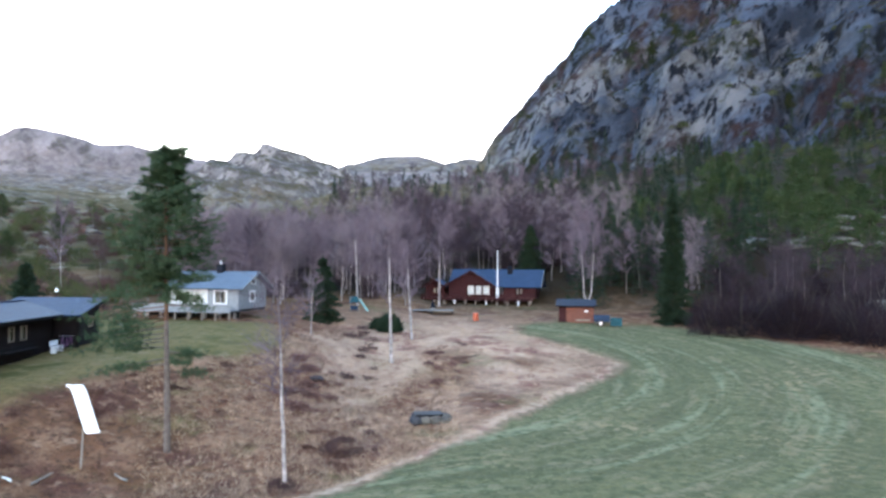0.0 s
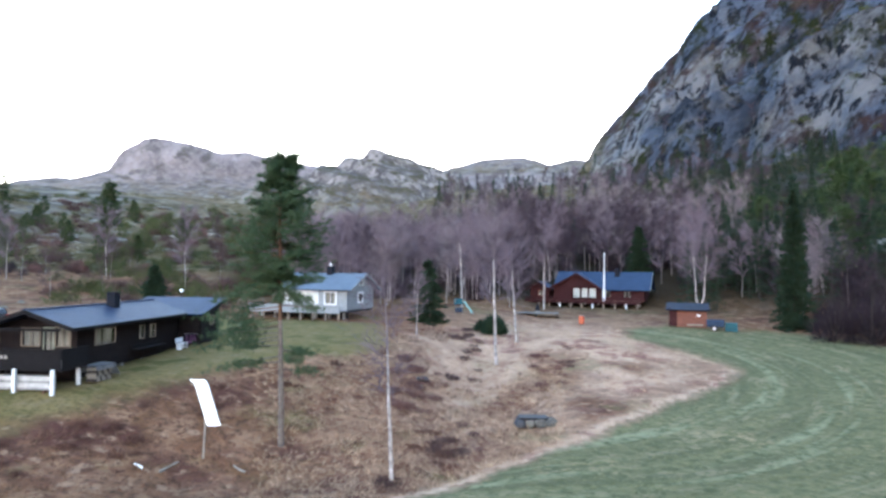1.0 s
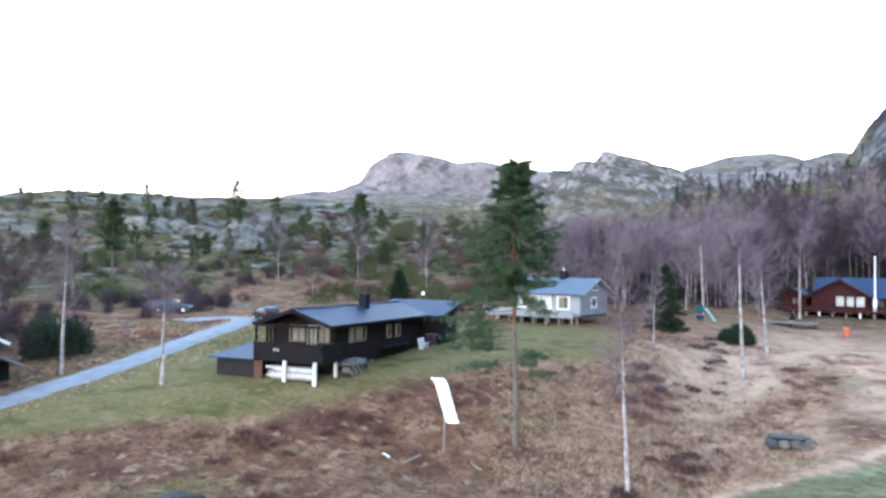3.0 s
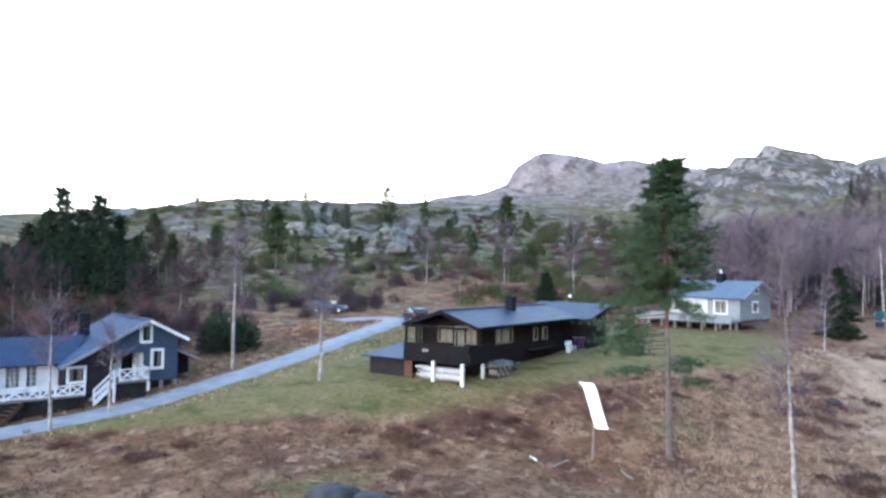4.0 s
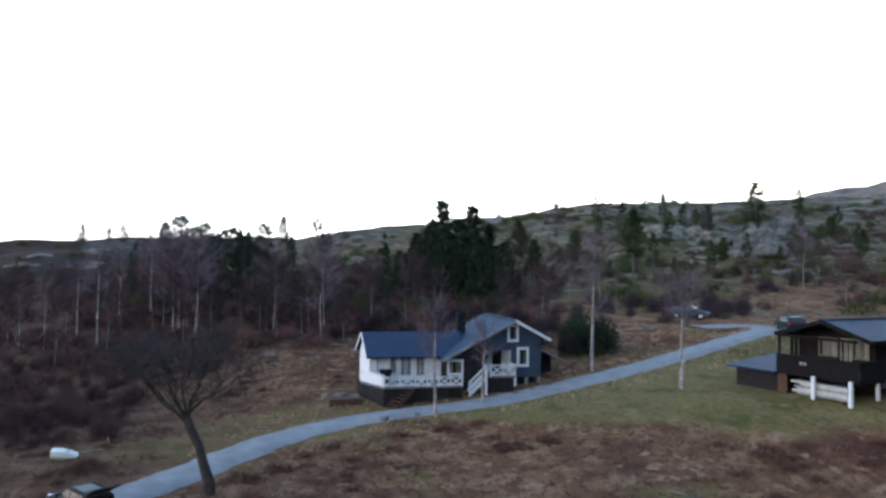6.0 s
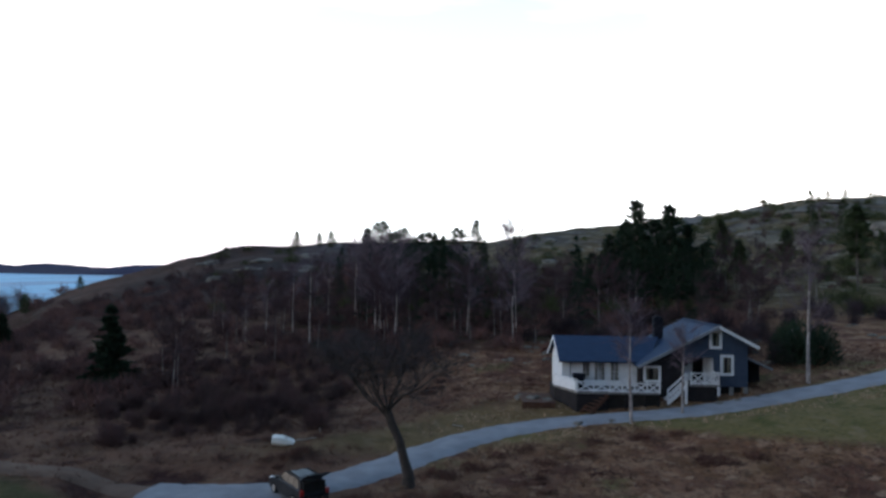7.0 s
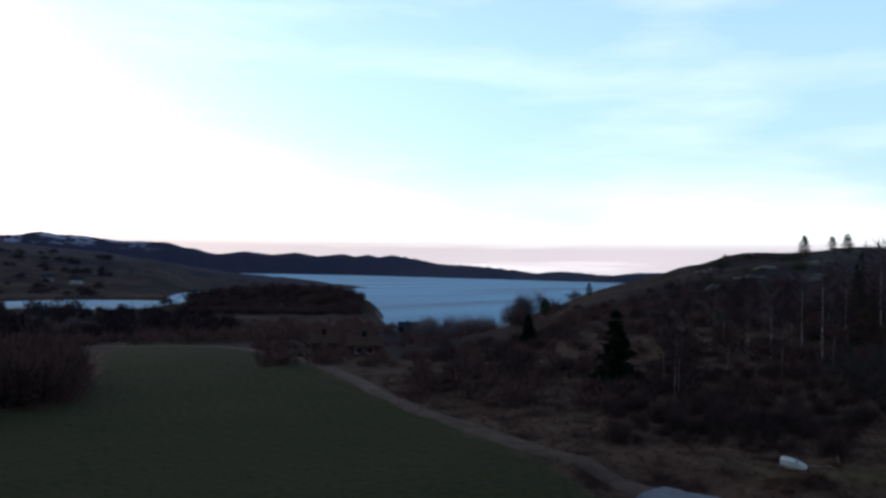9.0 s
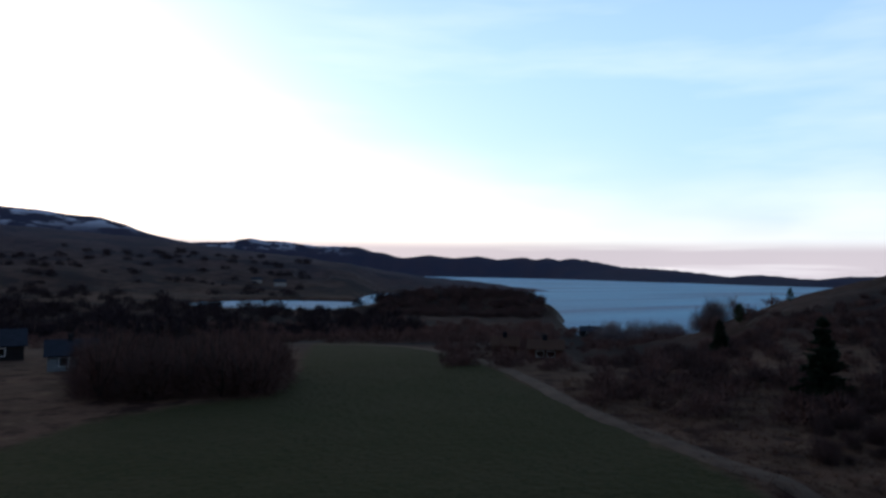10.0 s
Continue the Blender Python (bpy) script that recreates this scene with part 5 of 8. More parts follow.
# ---- red house ----
def red_house():
    DROP[0] = 5.0
    h = thing("red_house", pose(-11.4, 111.6, DROP[0], 0, 0, -9), "dark red log house on posts with grey-blue roof and deck", "house")
    FL, EA, RI = 5.75, 7.75, 9.95
    # main body to the right of the cross gable
    L0, L1, D = 4.0, 17.2, 6.5
    wins = [(11.7, 6.3, 12.3, 7.2), (14.3, 6.35, 15.2, 7.15)]
    part("front_wall", plate(bmesh.new(), [rect(L0, FL, L1, EA), *holes(*wins)], 0.16, pose(0, 1.0, 0)), RED_WALL, h)
    for w in wins:
        window(h, pose(0, 1.0, 0), *w, 1, 1, 0.1, RED_WALL)
    part("side_wall", plate(bmesh.new(), [[(0, FL), (D, FL), (D, EA), (D / 2, RI), (0, EA)]], 0.16, turned_wall(L1, 1.165, 90)), RED_WALL, h)
    part("side_wall", plate(bmesh.new(), [[(0, FL), (D, FL), (D, EA), (D / 2, RI), (0, EA)]], 0.16, turned_wall(L0, 1.165, 90)), RED_WALL, h)
    part("rear_wall", boxed(L0, D + 1.0, FL, L1, D + 1.16, EA), RED_WALL, h)
    for k in (0, 1):
        y, z = (0.3, EA - 0.45) if k == 0 else (D + 1.9, EA - 0.45)
        part("roof_sheet", sheet(bmesh.new(), (L0 - 0.3, y, z + 0.1), (L1 + 0.9, y, z + 0.1), (L1 + 0.9, 1.16 + D / 2, RI + 0.1), (L0 - 0.3, 1.16 + D / 2, RI + 0.1), 0.14), ROOF_BLUE, h)
        part("barge_board", beam(bmesh.new(), (L1 + 0.93, y, z), (L1 + 0.93, 1.16 + D / 2, RI), 0.06, 0.22), GREY_WALL if k == 0 else DARK_TRIM, h)
    part("chimney", boxed(12.6, 3.3, 9.0, 13.3, 4.0, 10.6), CHIMNEY, h, "black chimney")
    # cross gable facing the valley
    g0, g1, gp, top = 3.5, 11.0, 7.5, 9.85
    panes = [(6.95, 6.15, 7.95, 7.55), (8.2, 6.15, 9.1, 7.55), (9.35, 6.15, 10.35, 7.55)]
    part("cross_gable_wall", plate(bmesh.new(), [[(g0 + 0.5, FL), (g1 - 0.3, FL), (g1 - 0.3, EA - 0.05), (gp, top - 0.25), (g0 + 0.5, EA - 0.05)], *holes(*panes)], 0.16, pose(0, 0.0, 0)), RED_WALL, h)
    # full-width white cloth brightens the three gable panes
    for w in panes:
        window(h, Matrix(), *w, 1, 1, 0.06, RED_WALL, drawn=0.5, cloth=WHITE)
    part("cross_gable_side", boxed(g0 + 0.5, 0.16, FL, g0 + 0.66, 1.0, EA), RED_WALL, h)
    part("cross_gable_side", boxed(g1 - 0.46, 0.16, FL, g1 - 0.3, 1.0, EA), RED_WALL, h)
    for k in (0, 1):
        x = g0 - 0.2 if k == 0 else g1 + 0.3
        part("cross_gable_roof", sheet(bmesh.new(), (x, -0.6, EA - 0.25), (x, 4.3, EA - 0.25), (gp, 4.3, top), (gp, -0.6, top), 0.12), ROOF_BLUE, h)
        part("barge_board", beam(bmesh.new(), (x, -0.63, EA - 0.35), (gp, -0.63, top - 0.1), 0.06, 0.3), RED_WALL, h)
    # small wing
    part("wing_wall", plate(bmesh.new(), [[(0.3, FL), (3.2, FL), (3.2, 7.45), (1.7, 8.3), (0.3, 7.45)], rect(1.6, 6.4, 2.3, 7.1)], 0.16, pose(0, 0.2, 0)), RED_WALL, h)
    window(h, pose(0, 0.2, 0), 1.6, 6.4, 2.3, 7.1, 1, 1, 0.08, SHED_WALL)
    part("wing_side", boxed(0.3, 0.36, FL, 0.46, 4.0, 7.45), RED_WALL, h)
    part("wing_side", boxed(3.04, 0.36, FL, 3.2, 4.0, 7.45), RED_WALL, h)
    for k in (0, 1):
        x = -0.2 if k == 0 else 3.6
        part("wing_roof", sheet(bmesh.new(), (x, -0.4, 7.25), (x, 4.2, 7.25), (1.7, 4.2, 8.5), (1.7, -0.4, 8.5), 0.1), ROOF_BLUE, h)
        part("barge_board", beam(bmesh.new(), (x, -0.43, 7.18), (1.7, -0.43, 8.42), 0.05, 0.22), RED_WALL, h)
    # deck on posts
    deck = part("deck", boxed(0.2, -2.3, FL - 0.16, 17.0, 1.0, FL), BROWN_WOOD, h)
    part("deck_fascia", boxed(0.15, -2.36, FL - 0.3, 17.05, -2.3, FL + 0.06), RED_WALL, deck)
    for k in range(13):
        x = 0.3 + k * 1.39
        part("railing_post", boxed(x - 0.05, -2.3, FL, x + 0.05, -2.2, FL + 0.5), RED_WALL, deck)
    part("railing_rail", boxed(0.2, -2.32, FL + 0.5, 17.0, -2.18, FL + 0.56), RED_WALL, deck)
    part("railing_rail", boxed(0.2, -2.29, FL + 0.2, 17.0, -2.23, FL + 0.34), RED_WALL, deck)
    for k in range(11):
        x = 0.6 + k * 1.6
        pier(h, x, -2.1, ground_rel(h, x, -2.1) - 0.2, FL - 0.16, 0.2, BARE_WOOD if k % 3 else WHITE, "deck_post")
    for k in range(7):
        x = 4.5 + k * 2.0
        pier(h, x, 1.2, ground_rel(h, x, 1.2) - 0.2, FL, 0.3, CONCRETE)
    part("crawl_space", boxed(0.6, 2.0, 4.9, 16.5, 2.15, FL - 0.1), UNDERFLOOR, h)
    DROP[0] = 0.0
    return h


black_cabin()
blue_house()
grey_house()
red_house()


# ---- vegetation ----
class Soup:
    """Collects tubes and thin blades, then becomes one mesh."""

    def __init__(self):
        self.v, self.f, self.n = [], [], 0

    def tube(self, pts, radii, sides=5):
        pts = np.asarray(pts, float)
        t = np.gradient(pts, axis=0)
        t /= np.linalg.norm(t, axis=1)[:, None] + 1e-9
        ref = np.where(np.abs(t[:, 2:3]) > 0.9, [[1.0, 0, 0]], [[0, 0, 1.0]])
        u = np.cross(t, ref)
        u /= np.linalg.norm(u, axis=1)[:, None] + 1e-9
        w = np.cross(t, u)
        a = np.linspace(0, 2 * math.pi, sides, endpoint=False)
        ring = pts[:, None] + (u[:, None] * np.cos(a)[None, :, None] + w[:, None] * np.sin(a)[None, :, None]) * np.asarray(radii)[:, None, None]
        i, j = np.meshgrid(np.arange(len(pts) - 1), np.arange(sides), indexing="ij")
        k = (j + 1) % sides
        q = np.stack([i * sides + j, i * sides + k, (i + 1) * sides + k, (i + 1) * sides + j], -1).reshape(-1, 4) + self.n
        self.v.append(ring.reshape(-1, 3))
        self.f += [q[:, [0, 1, 2]], q[:, [0, 2, 3]]]
        self.n += len(pts) * sides

    def blades(self, a, b, width, rng):
        """Thin tapering triangles from a to b."""
        d = b - a
        side = np.cross(d, rng.normal(size=d.shape))
        side *= (np.asarray(width) / 2 / (np.linalg.norm(side, axis=1) + 1e-9))[:, None]
        v = np.stack([a - side, a + side, b], 1).reshape(-1, 3)
        self.v.append(v)
        self.f.append(np.arange(len(v)).reshape(-1, 3) + self.n)
        self.n += len(v)

    def arrays(self):
        return np.concatenate(self.v), np.concatenate(self.f)


def mesh_of(name, v, f, mats, index=None):
    mesh = bpy.data.meshes.new(name)
    mesh.vertices.add(len(v))
    mesh.vertices.foreach_set("co", np.asarray(v, np.float32).ravel())
    mesh.loops.add(f.size)
    mesh.loops.foreach_set("vertex_index", np.asarray(f, np.int32).ravel())
    mesh.polygons.add(len(f))
    mesh.polygons.foreach_set("loop_start", np.arange(0, f.size, 3, dtype=np.int32))
    for m in mats:
        mesh.materials.append(m)
    if index is not None:
        mesh.polygons.foreach_set("material_index", np.asarray(index, np.int32))
    mesh.update(calc_edges=True)
    return mesh


def bend(rng, base, top, n, wobble):
    s = np.linspace(0, 1, n)[:, None]
    p = np.asarray(base) * (1 - s) + np.asarray(top) * s
    w = np.cumsum(rng.normal(size=(n, 3)) * wobble, axis=0)
    w[0] = 0
    return p + w * s


def bare_tree(seed, h, r, spread, limbs, twigs, start=0.3, lean=(0, 0), width=0.02, rise=0.9, fork=0, sides=6, wob=0.05, twig_len=0.09):
    """Trunk and twig soups of a leafless tree."""
    rng = np.random.default_rng(seed)
    wood, spray = Soup(), Soup()
    stems = []
    if fork:
        y = h * fork
        wood.tube(bend(rng, (0, 0, -0.2), (lean[0] * fork, lean[1] * fork, y), 5, wob), np.linspace(r * 1.15, r * 0.85, 5), sides)
        for k in (-1, 1):
            stem = bend(rng, (lean[0] * fork, lean[1] * fork, y), (lean[0] + k * spread * 0.28, lean[1] + k * 0.2, h), 7, wob)
            stem[1:, 0] += k * spread * 0.12 * np.linspace(1, 0.6, 6)
            stems.append((stem, r * 0.62))
    else:
        stems.append((bend(rng, (0, 0, -0.2), (lean[0], lean[1], h), 9, wob), r))
    for stem, r0 in stems:
        n = len(stem)
        wood.tube(stem, np.linspace(r0 * (1.15 if not fork else 1), r0 * 0.12, n), sides)
        for k in range(limbs):
            q = start + (0.97 - start) * ((k + rng.random()) / limbs)
            i = q * (n - 1)
            j = min(int(i), n - 2)
            p = stem[j] + (stem[j + 1] - stem[j]) * (i - j)
            a = rng.uniform(0, 2 * math.pi)
            full = math.sin(math.pi * (0.2 + 0.72 * (q - start) / (1 - start))) ** 0.8
            reach = spread * full * rng.uniform(0.6, 1.15)
            tip = p + np.array([math.cos(a) * reach, math.sin(a) * reach, reach * rise * rng.uniform(0.5, 1.3)])
            limb = bend(rng, p, tip, 4, 0.05 * reach)
            spray.tube(limb, np.linspace(max(0.012, r0 * 0.26 * (1.1 - q)), 0.006, 4), 3)
            s = rng.uniform(0.25, 1.0, twigs)
            root = limb[0] + (limb[-1] - limb[0]) * s[:, None] + rng.normal(size=(twigs, 3)) * 0.03 * reach
            way = (limb[-1] - limb[0]) / (reach + 1e-6) * 0.6 + rng.normal(size=(twigs, 3)) * 0.75
            way[:, 2] += 0.25 * (1 if rise > 0.5 else 0)
            length = h * twig_len * rng.uniform(0.6, 1.5, twigs)
            spray.blades(root, root + way * length[:, None], np.full(twigs, width), rng)
    return wood, spray


def conifer(seed, h, r, spread, whorls, per, tufts, blades, start=0.15, droop=-0.15, width=0.05, blade=0.3, shape=1.0, irregular=0.35, bare=0.0, crown_top=0.05):
    """Trunk and needle soups; shape > 1 gives a slim spire, irregular a ragged pine."""
    rng = np.random.default_rng(seed)
    wood, green = Soup(), Soup()
    stem = bend(rng, (0, 0, -0.2), (rng.normal() * 0.02 * h, rng.normal() * 0.02 * h, h), 10, 0.025)
    wood.tube(stem, np.linspace(r, r * 0.1, 10), 8)
    lead = np.repeat(stem[8] + (stem[9] - stem[8]) * rng.uniform(0.3, 1, (9, 1)), 4, 0)
    green.blades(lead, lead + (rng.normal(size=lead.shape) * 0.6 + (0, 0, 0.8)) * blade, np.full(len(lead), width), rng)
    for k in range(whorls):
        q = start + (0.985 - start) * (k + rng.uniform(0, 0.7)) / whorls
        i = q * 9
        j = min(int(i), 8)
        p = stem[j] + (stem[j + 1] - stem[j]) * (i - j)
        profile = (1 - q) ** shape if bare == 0 else min(1.0, (1 - q) ** (shape + 0.15) * (1.1 + 0.6 * shape)) * (0.45 + 0.55 * step(start, start + 0.25, q))
        whorl = p
        for m in range(per):
            a = rng.uniform(0, 2 * math.pi)
            p = whorl + np.array([0, 0, rng.uniform(-0.6, 0.6) * h * (1 - start) / whorls])
            reach = spread * max(crown_top, float(profile)) * rng.uniform(1 - irregular, 1 + irregular * 0.6)
            tip = p + np.array([math.cos(a) * reach, math.sin(a) * reach, reach * (droop + 0.5 * q + rng.normal() * 0.1)])
            limb = bend(rng, p, tip, 4, 0.03 * reach)
            wood.tube(limb, np.linspace(max(0.01, r * 0.22 * (1 - q)), 0.006, 4), 3)
            s = rng.uniform(0.3 if bare else 0.12, 1.05, tufts)
            side = np.array([-math.sin(a), math.cos(a), 0])
            c = limb[0] + (limb[-1] - limb[0]) * s[:, None] + side * (rng.normal(size=(tufts, 1)) * 0.22 * reach * (1.2 - s[:, None])) + rng.normal(size=(tufts, 3)) * 0.06 * reach
            c = np.repeat(c, blades, 0)
            way = rng.normal(size=c.shape)
            way[:, 2] = np.abs(way[:, 2]) * 0.6 - 0.1
            way += np.array([math.cos(a), math.sin(a), 0]) * 0.6
            way /= np.linalg.norm(way, axis=1)[:, None]
            green.blades(c, c + way * blade * rng.uniform(0.6, 1.3, (len(c), 1)), np.full(len(c), width), rng)
    return wood, green


def plant(name, kind_parts, x, y, turn, label, category, group="", sink=0.05):
    """A tree as a thing: an Empty at its foot with a trunk and a crown."""
    root = thing(name, pose(x, y, ground_at(x, y) - sink, 0, 0, turn), label, category, group)
    for pname, soup, mat in kind_parts:
        v, f = soup.arrays()
        ob = new(pname, mesh_of(pname, v, f, [mat]))
        ob.parent = root
    return root


def replant(root, x, y, turn, size=1.0):
    m = pose(x, y, ground_at(x, y) - 0.05, 0, 0, turn)
    c = copy_thing(root, m)
    c.scale = (size, size, size)
    return c


def wood_of(name, protos, xs, ys, sizes, mats, label, category, seed, sink=0.1):
    """Many trees as one piece of woodland: each a turned and scaled copy of a prototype."""
    rng = np.random.default_rng(seed)
    zs = landform(np.asarray(xs, float), np.asarray(ys, float))
    vs, fs, ms, n = [], [], [], 0
    for x, y, z, s in zip(xs, ys, zs, sizes):
        pv, pf, pm = protos[rng.integers(len(protos))]
        a = rng.uniform(0, 2 * math.pi)
        c, d = math.cos(a) * s, math.sin(a) * s
        tall = s * rng.uniform(0.9, 1.12)
        v = np.stack([pv[:, 0] * c - pv[:, 1] * d + x, pv[:, 0] * d + pv[:, 1] * c + y, pv[:, 2] * tall + z - sink], 1)
        vs.append(v)
        fs.append(pf + n)
        ms.append(pm)
        n += len(v)
    ob = new(name, mesh_of(name, np.concatenate(vs), np.concatenate(fs), mats, np.concatenate(ms)))
    return tagged(ob, label, category, kind="stuff")


def proto(pair, pale=1.1):
    """Joins trunk and spray soups into one prototype with two material slots; the stem is pale up to a share of its height."""
    (av, af), (bv, bf) = pair[0].arrays(), pair[1].arrays()
    twiggy = (av[af[:, 0], 2] > pale * av[:, 2].max()).astype(int)
    return np.concatenate([av, bv]), np.concatenate([af, bf + len(av)]), np.concatenate([twiggy, np.ones(len(bf), int)])


def scatter(seed, count, b0, b1, d0, d1, keep=None):
    """Places in a sector of the plan, even over its area."""
    rng = np.random.default_rng(seed)
    b = np.radians(rng.uniform(b0, b1, count))
    d = np.sqrt(rng.uniform(d0 ** 2, d1 ** 2, count))
    x, y = -np.sin(b) * d, np.cos(b) * d
    if keep is not None:
        k = keep(x, y)
        x, y = x[k], y[k]
    return x, y


HOMES = [(-33, 47, 15), (-50, 18, 13), (-31, 76, 11), (-3, 113, 13), (9, 90, 5), (-60, 62, 8)]


def clear(x, y):
    """Away from houses and the lane."""
    ok = np.ones(len(x), bool)
    for hx, hy, r in HOMES:
        ok &= np.hypot(x - hx, y - hy) > r
    s, _ = near_line(x, y, LANE_LINE)
    return ok & (s > 4)


# hero pine on the bank
def hero_pine():
    x, y = polar(24.97, 40.6)
    wood, green = conifer(3, 15.8, 0.19, 6.2, 36, 6, 24, 13, start=0.54, droop=-0.16, width=0.04, blade=0.27, shape=0.95, irregular=0.5, bare=1.0, crown_top=0.17)
    rng = np.random.default_rng(8)
    for z, a, reach in ((5.3, 0.4, 1.6), (5.0, 5.9, 1.1), (6.6, 3.5, 2.4), (7.2, 3.9, 3.2), (7.0, 3.1, 3.0), (7.6, 3.6, 3.6), (8.0, 0.5, 1.7), (8.2, 3.3, 3.4), (8.4, 5.2, 1.8), (8.6, 4.1, 2.8), (6.2, 3.0, 3.3), (6.5, 3.8, 3.6), (4.6, 3.4, 2.2), (4.2, 0.2, 1.9), (5.8, 3.6, 3.9), (5.5, 2.9, 3.0), (6.9, 4.2, 3.2), (7.4, 3.3, 4.0), (7.9, 2.8, 3.4), (6.0, 4.0, 2.8), (4.9, 3.8, 3.4), (5.2, 0.7, 1.9), (7.7, 0.1, 2.2), (8.3, 5.8, 2.6)):
        p, tip = np.array([0, 0, z]), np.array([math.cos(a) * reach, math.sin(a) * reach, z - 0.25])
        limb = bend(rng, p, tip, 4, 0.05)
        wood.tube(limb, np.linspace(0.035, 0.008, 4), 4)
        c = np.repeat(limb[0] + (limb[-1] - limb[0]) * rng.uniform(0.4, 1.05, (44, 1)) + rng.normal(size=(44, 3)) * np.array([0.24, 0.24, 0.12]), 14, 0)
        way = rng.normal(size=c.shape)
        green.blades(c, c + way / np.linalg.norm(way, axis=1)[:, None] * 0.25, np.full(len(c), 0.028), rng)
    v, f = wood.arrays()
    root = thing("pine_tree", pose(x, y, ground_at(x, y) - 0.05, 0.9, -1.7, 0), "tall Scots pine with ragged green crown on brown bank", "tree")
    high = v[f[:, 0], 2] > 6.5
    mesh = mesh_of("trunk", v, f, [PINE_BARK, PINE_RED], high.astype(int))
    trunk = new("trunk", mesh)
    trunk.parent = root
    v, f = green.arrays()
    crown = new("crown", mesh_of("crown", v, f, [HERO_NEEDLES]))
    crown.parent = root


hero_pine()


def birch(name, b, d, seed, h, r, spread, limbs, twigs, label, turn=0, **k):
    wood, spray = bare_tree(seed, h, r, spread, limbs, twigs, **k)
    root = plant(name, [("trunk", wood, BIRCH_BARK), ("crown", spray, TWIGS)], *polar(b, d), turn, label, "tree")
    v, f = wood.arrays()
    mesh = [c for c in root.children if c.name.startswith("trunk")][0].data
    mesh.materials.append(TWIGS_PALE)
    mesh.polygons.foreach_set("material_index", (v[f[:, 0], 2] > 0.62 * h).astype(np.int32))
    return root


birch("birch_tree", 16.4, 35.6, 11, 10.4, 0.105, 1.3, 26, 16, "slender leaning birch with white trunk on bank", lean=(-0.6, 0.3), start=0.4, width=0.03, rise=0.7, sides=8)
birch("birch_tree", 8.3, 63.0, 12, 12.2, 0.15, 2.2, 26, 24, "tall white birch beside the gully", lean=(-0.5, 0.2), start=0.4, width=0.03, sides=8)
birch("birch_tree", 6.7, 72.0, 13, 9.5, 0.14, 2.0, 22, 24, "leaning white birch at the head of the gully", lean=(-0.9, 0.0), start=0.4, width=0.03)
birch("birch_tree", 11.0, 92.0, 14, 11.0, 0.15, 2.2, 22, 24, "white birch at the edge of the wood", lean=(-0.4, 0.0), width=0.04)
birch("birch_tree", 4.6, 104.0, 24, 11.5, 0.15, 2.4, 22, 24, "white birch beside the red house", width=0.04)
birch("birch_tree", 58.45, 58.0, 15, 10.6, 0.13, 1.6, 24, 24, "straight pale birch beside the lane", start=0.35, width=0.03, sides=8)
birch("birch_tree", 51.9, 50.5, 16, 7.2, 0.14, 1.7, 16, 24, "forked white birch on the lawn", fork=0.28, start=0.35, width=0.03, turn=-50, sides=8)
birch("birch_tree", 70.6, 46.6, 17, 7.2, 0.11, 1.3, 20, 24, "thin white birch in front of the blue house", start=0.5, width=0.03, sides=8)
birch("birch_tree", 66.9, 49.0, 18, 5.4, 0.09, 1.1, 18, 24, "small white birch by the porch stair", start=0.5, width=0.03)
birch("birch_tree", -7.0, 97.0, 19, 11.5, 0.17, 3.0, 24, 24, "twin-stemmed birch behind the little shed", fork=0.12, start=0.3, width=0.04)
birch("birch_tree", 14.6, 66.0, 21, 5.2, 0.06, 1.3, 18, 24, "young birch at the lawn edge", start=0.3, width=0.03)


def old_tree():
    """The broad old tree by the lane: a leaning trunk that divides into crooked limbs."""
    x, y = polar(87.75, 34.0)
    rng = np.random.default_rng(5)
    wood, spray = Soup(), Soup()
    trunk = np.array([(0, 0, -0.2), (0.05, 0.02, 0.6), (0.0, -0.22, 1.4), (-0.05, -0.42, 2.2), (-0.1, -0.8, 3.0), (-0.1, -1.0, 3.6)])
    wood.tube(trunk, [0.38, 0.27, 0.22, 0.2, 0.2, 0.18], 10)

    def grow(p, way, length, r, depth):
        tip = p + way * length
        limb = bend(rng, p, tip, 5, 0.06 * length)
        wood.tube(limb, np.linspace(r, r * 0.5, 5), 5 if depth < 2 else 3)
        if depth == 4:
            n = 10
            root = limb[0] + (limb[-1] - limb[0]) * rng.uniform(0.1, 1, (n, 1))
            spray.blades(root, root + (way * 0.5 + rng.normal(size=(n, 3)) * 0.6) * rng.uniform(0.35, 0.75, (n, 1)), np.full(n, 0.018), rng)
            return
        for k in range((5, 4, 4, 4)[depth]):
            w = way + rng.normal(size=3) * (0.75, 0.6, 0.6, 0.6)[depth]
            w[2] = w[2] * 0.75 + (0.3 if depth < 2 else 0.16)
            w /= np.linalg.norm(w)
            at = limb[-1] if k < 2 else limb[rng.integers(2, 5)]
            grow(at, w, length * rng.uniform(0.6, 0.85), r * 0.5, depth + 1)

    for a, up, length in ((0.5, 1.6, 1.6), (1.6, 1.1, 1.7), (3.2, 1.5, 1.6), (4.6, 0.9, 1.9), (5.2, 1.2, 1.8), (4.3, 1.6, 1.9), (2.4, 2.3, 1.8), (4.5, 2.4, 1.9)):
        w = np.array([math.cos(a), math.sin(a), up])
        grow(trunk[-1] if length < 1.85 else trunk[-2], w / np.linalg.norm(w), length, 0.075, 1)
    return plant("old_tree", [("trunk", wood, OLD_BARK), ("crown", spray, GREY_TWIGS)], x, y, 0, "old leafless broad-crowned tree leaning beside the lane", "tree")


old_tree()


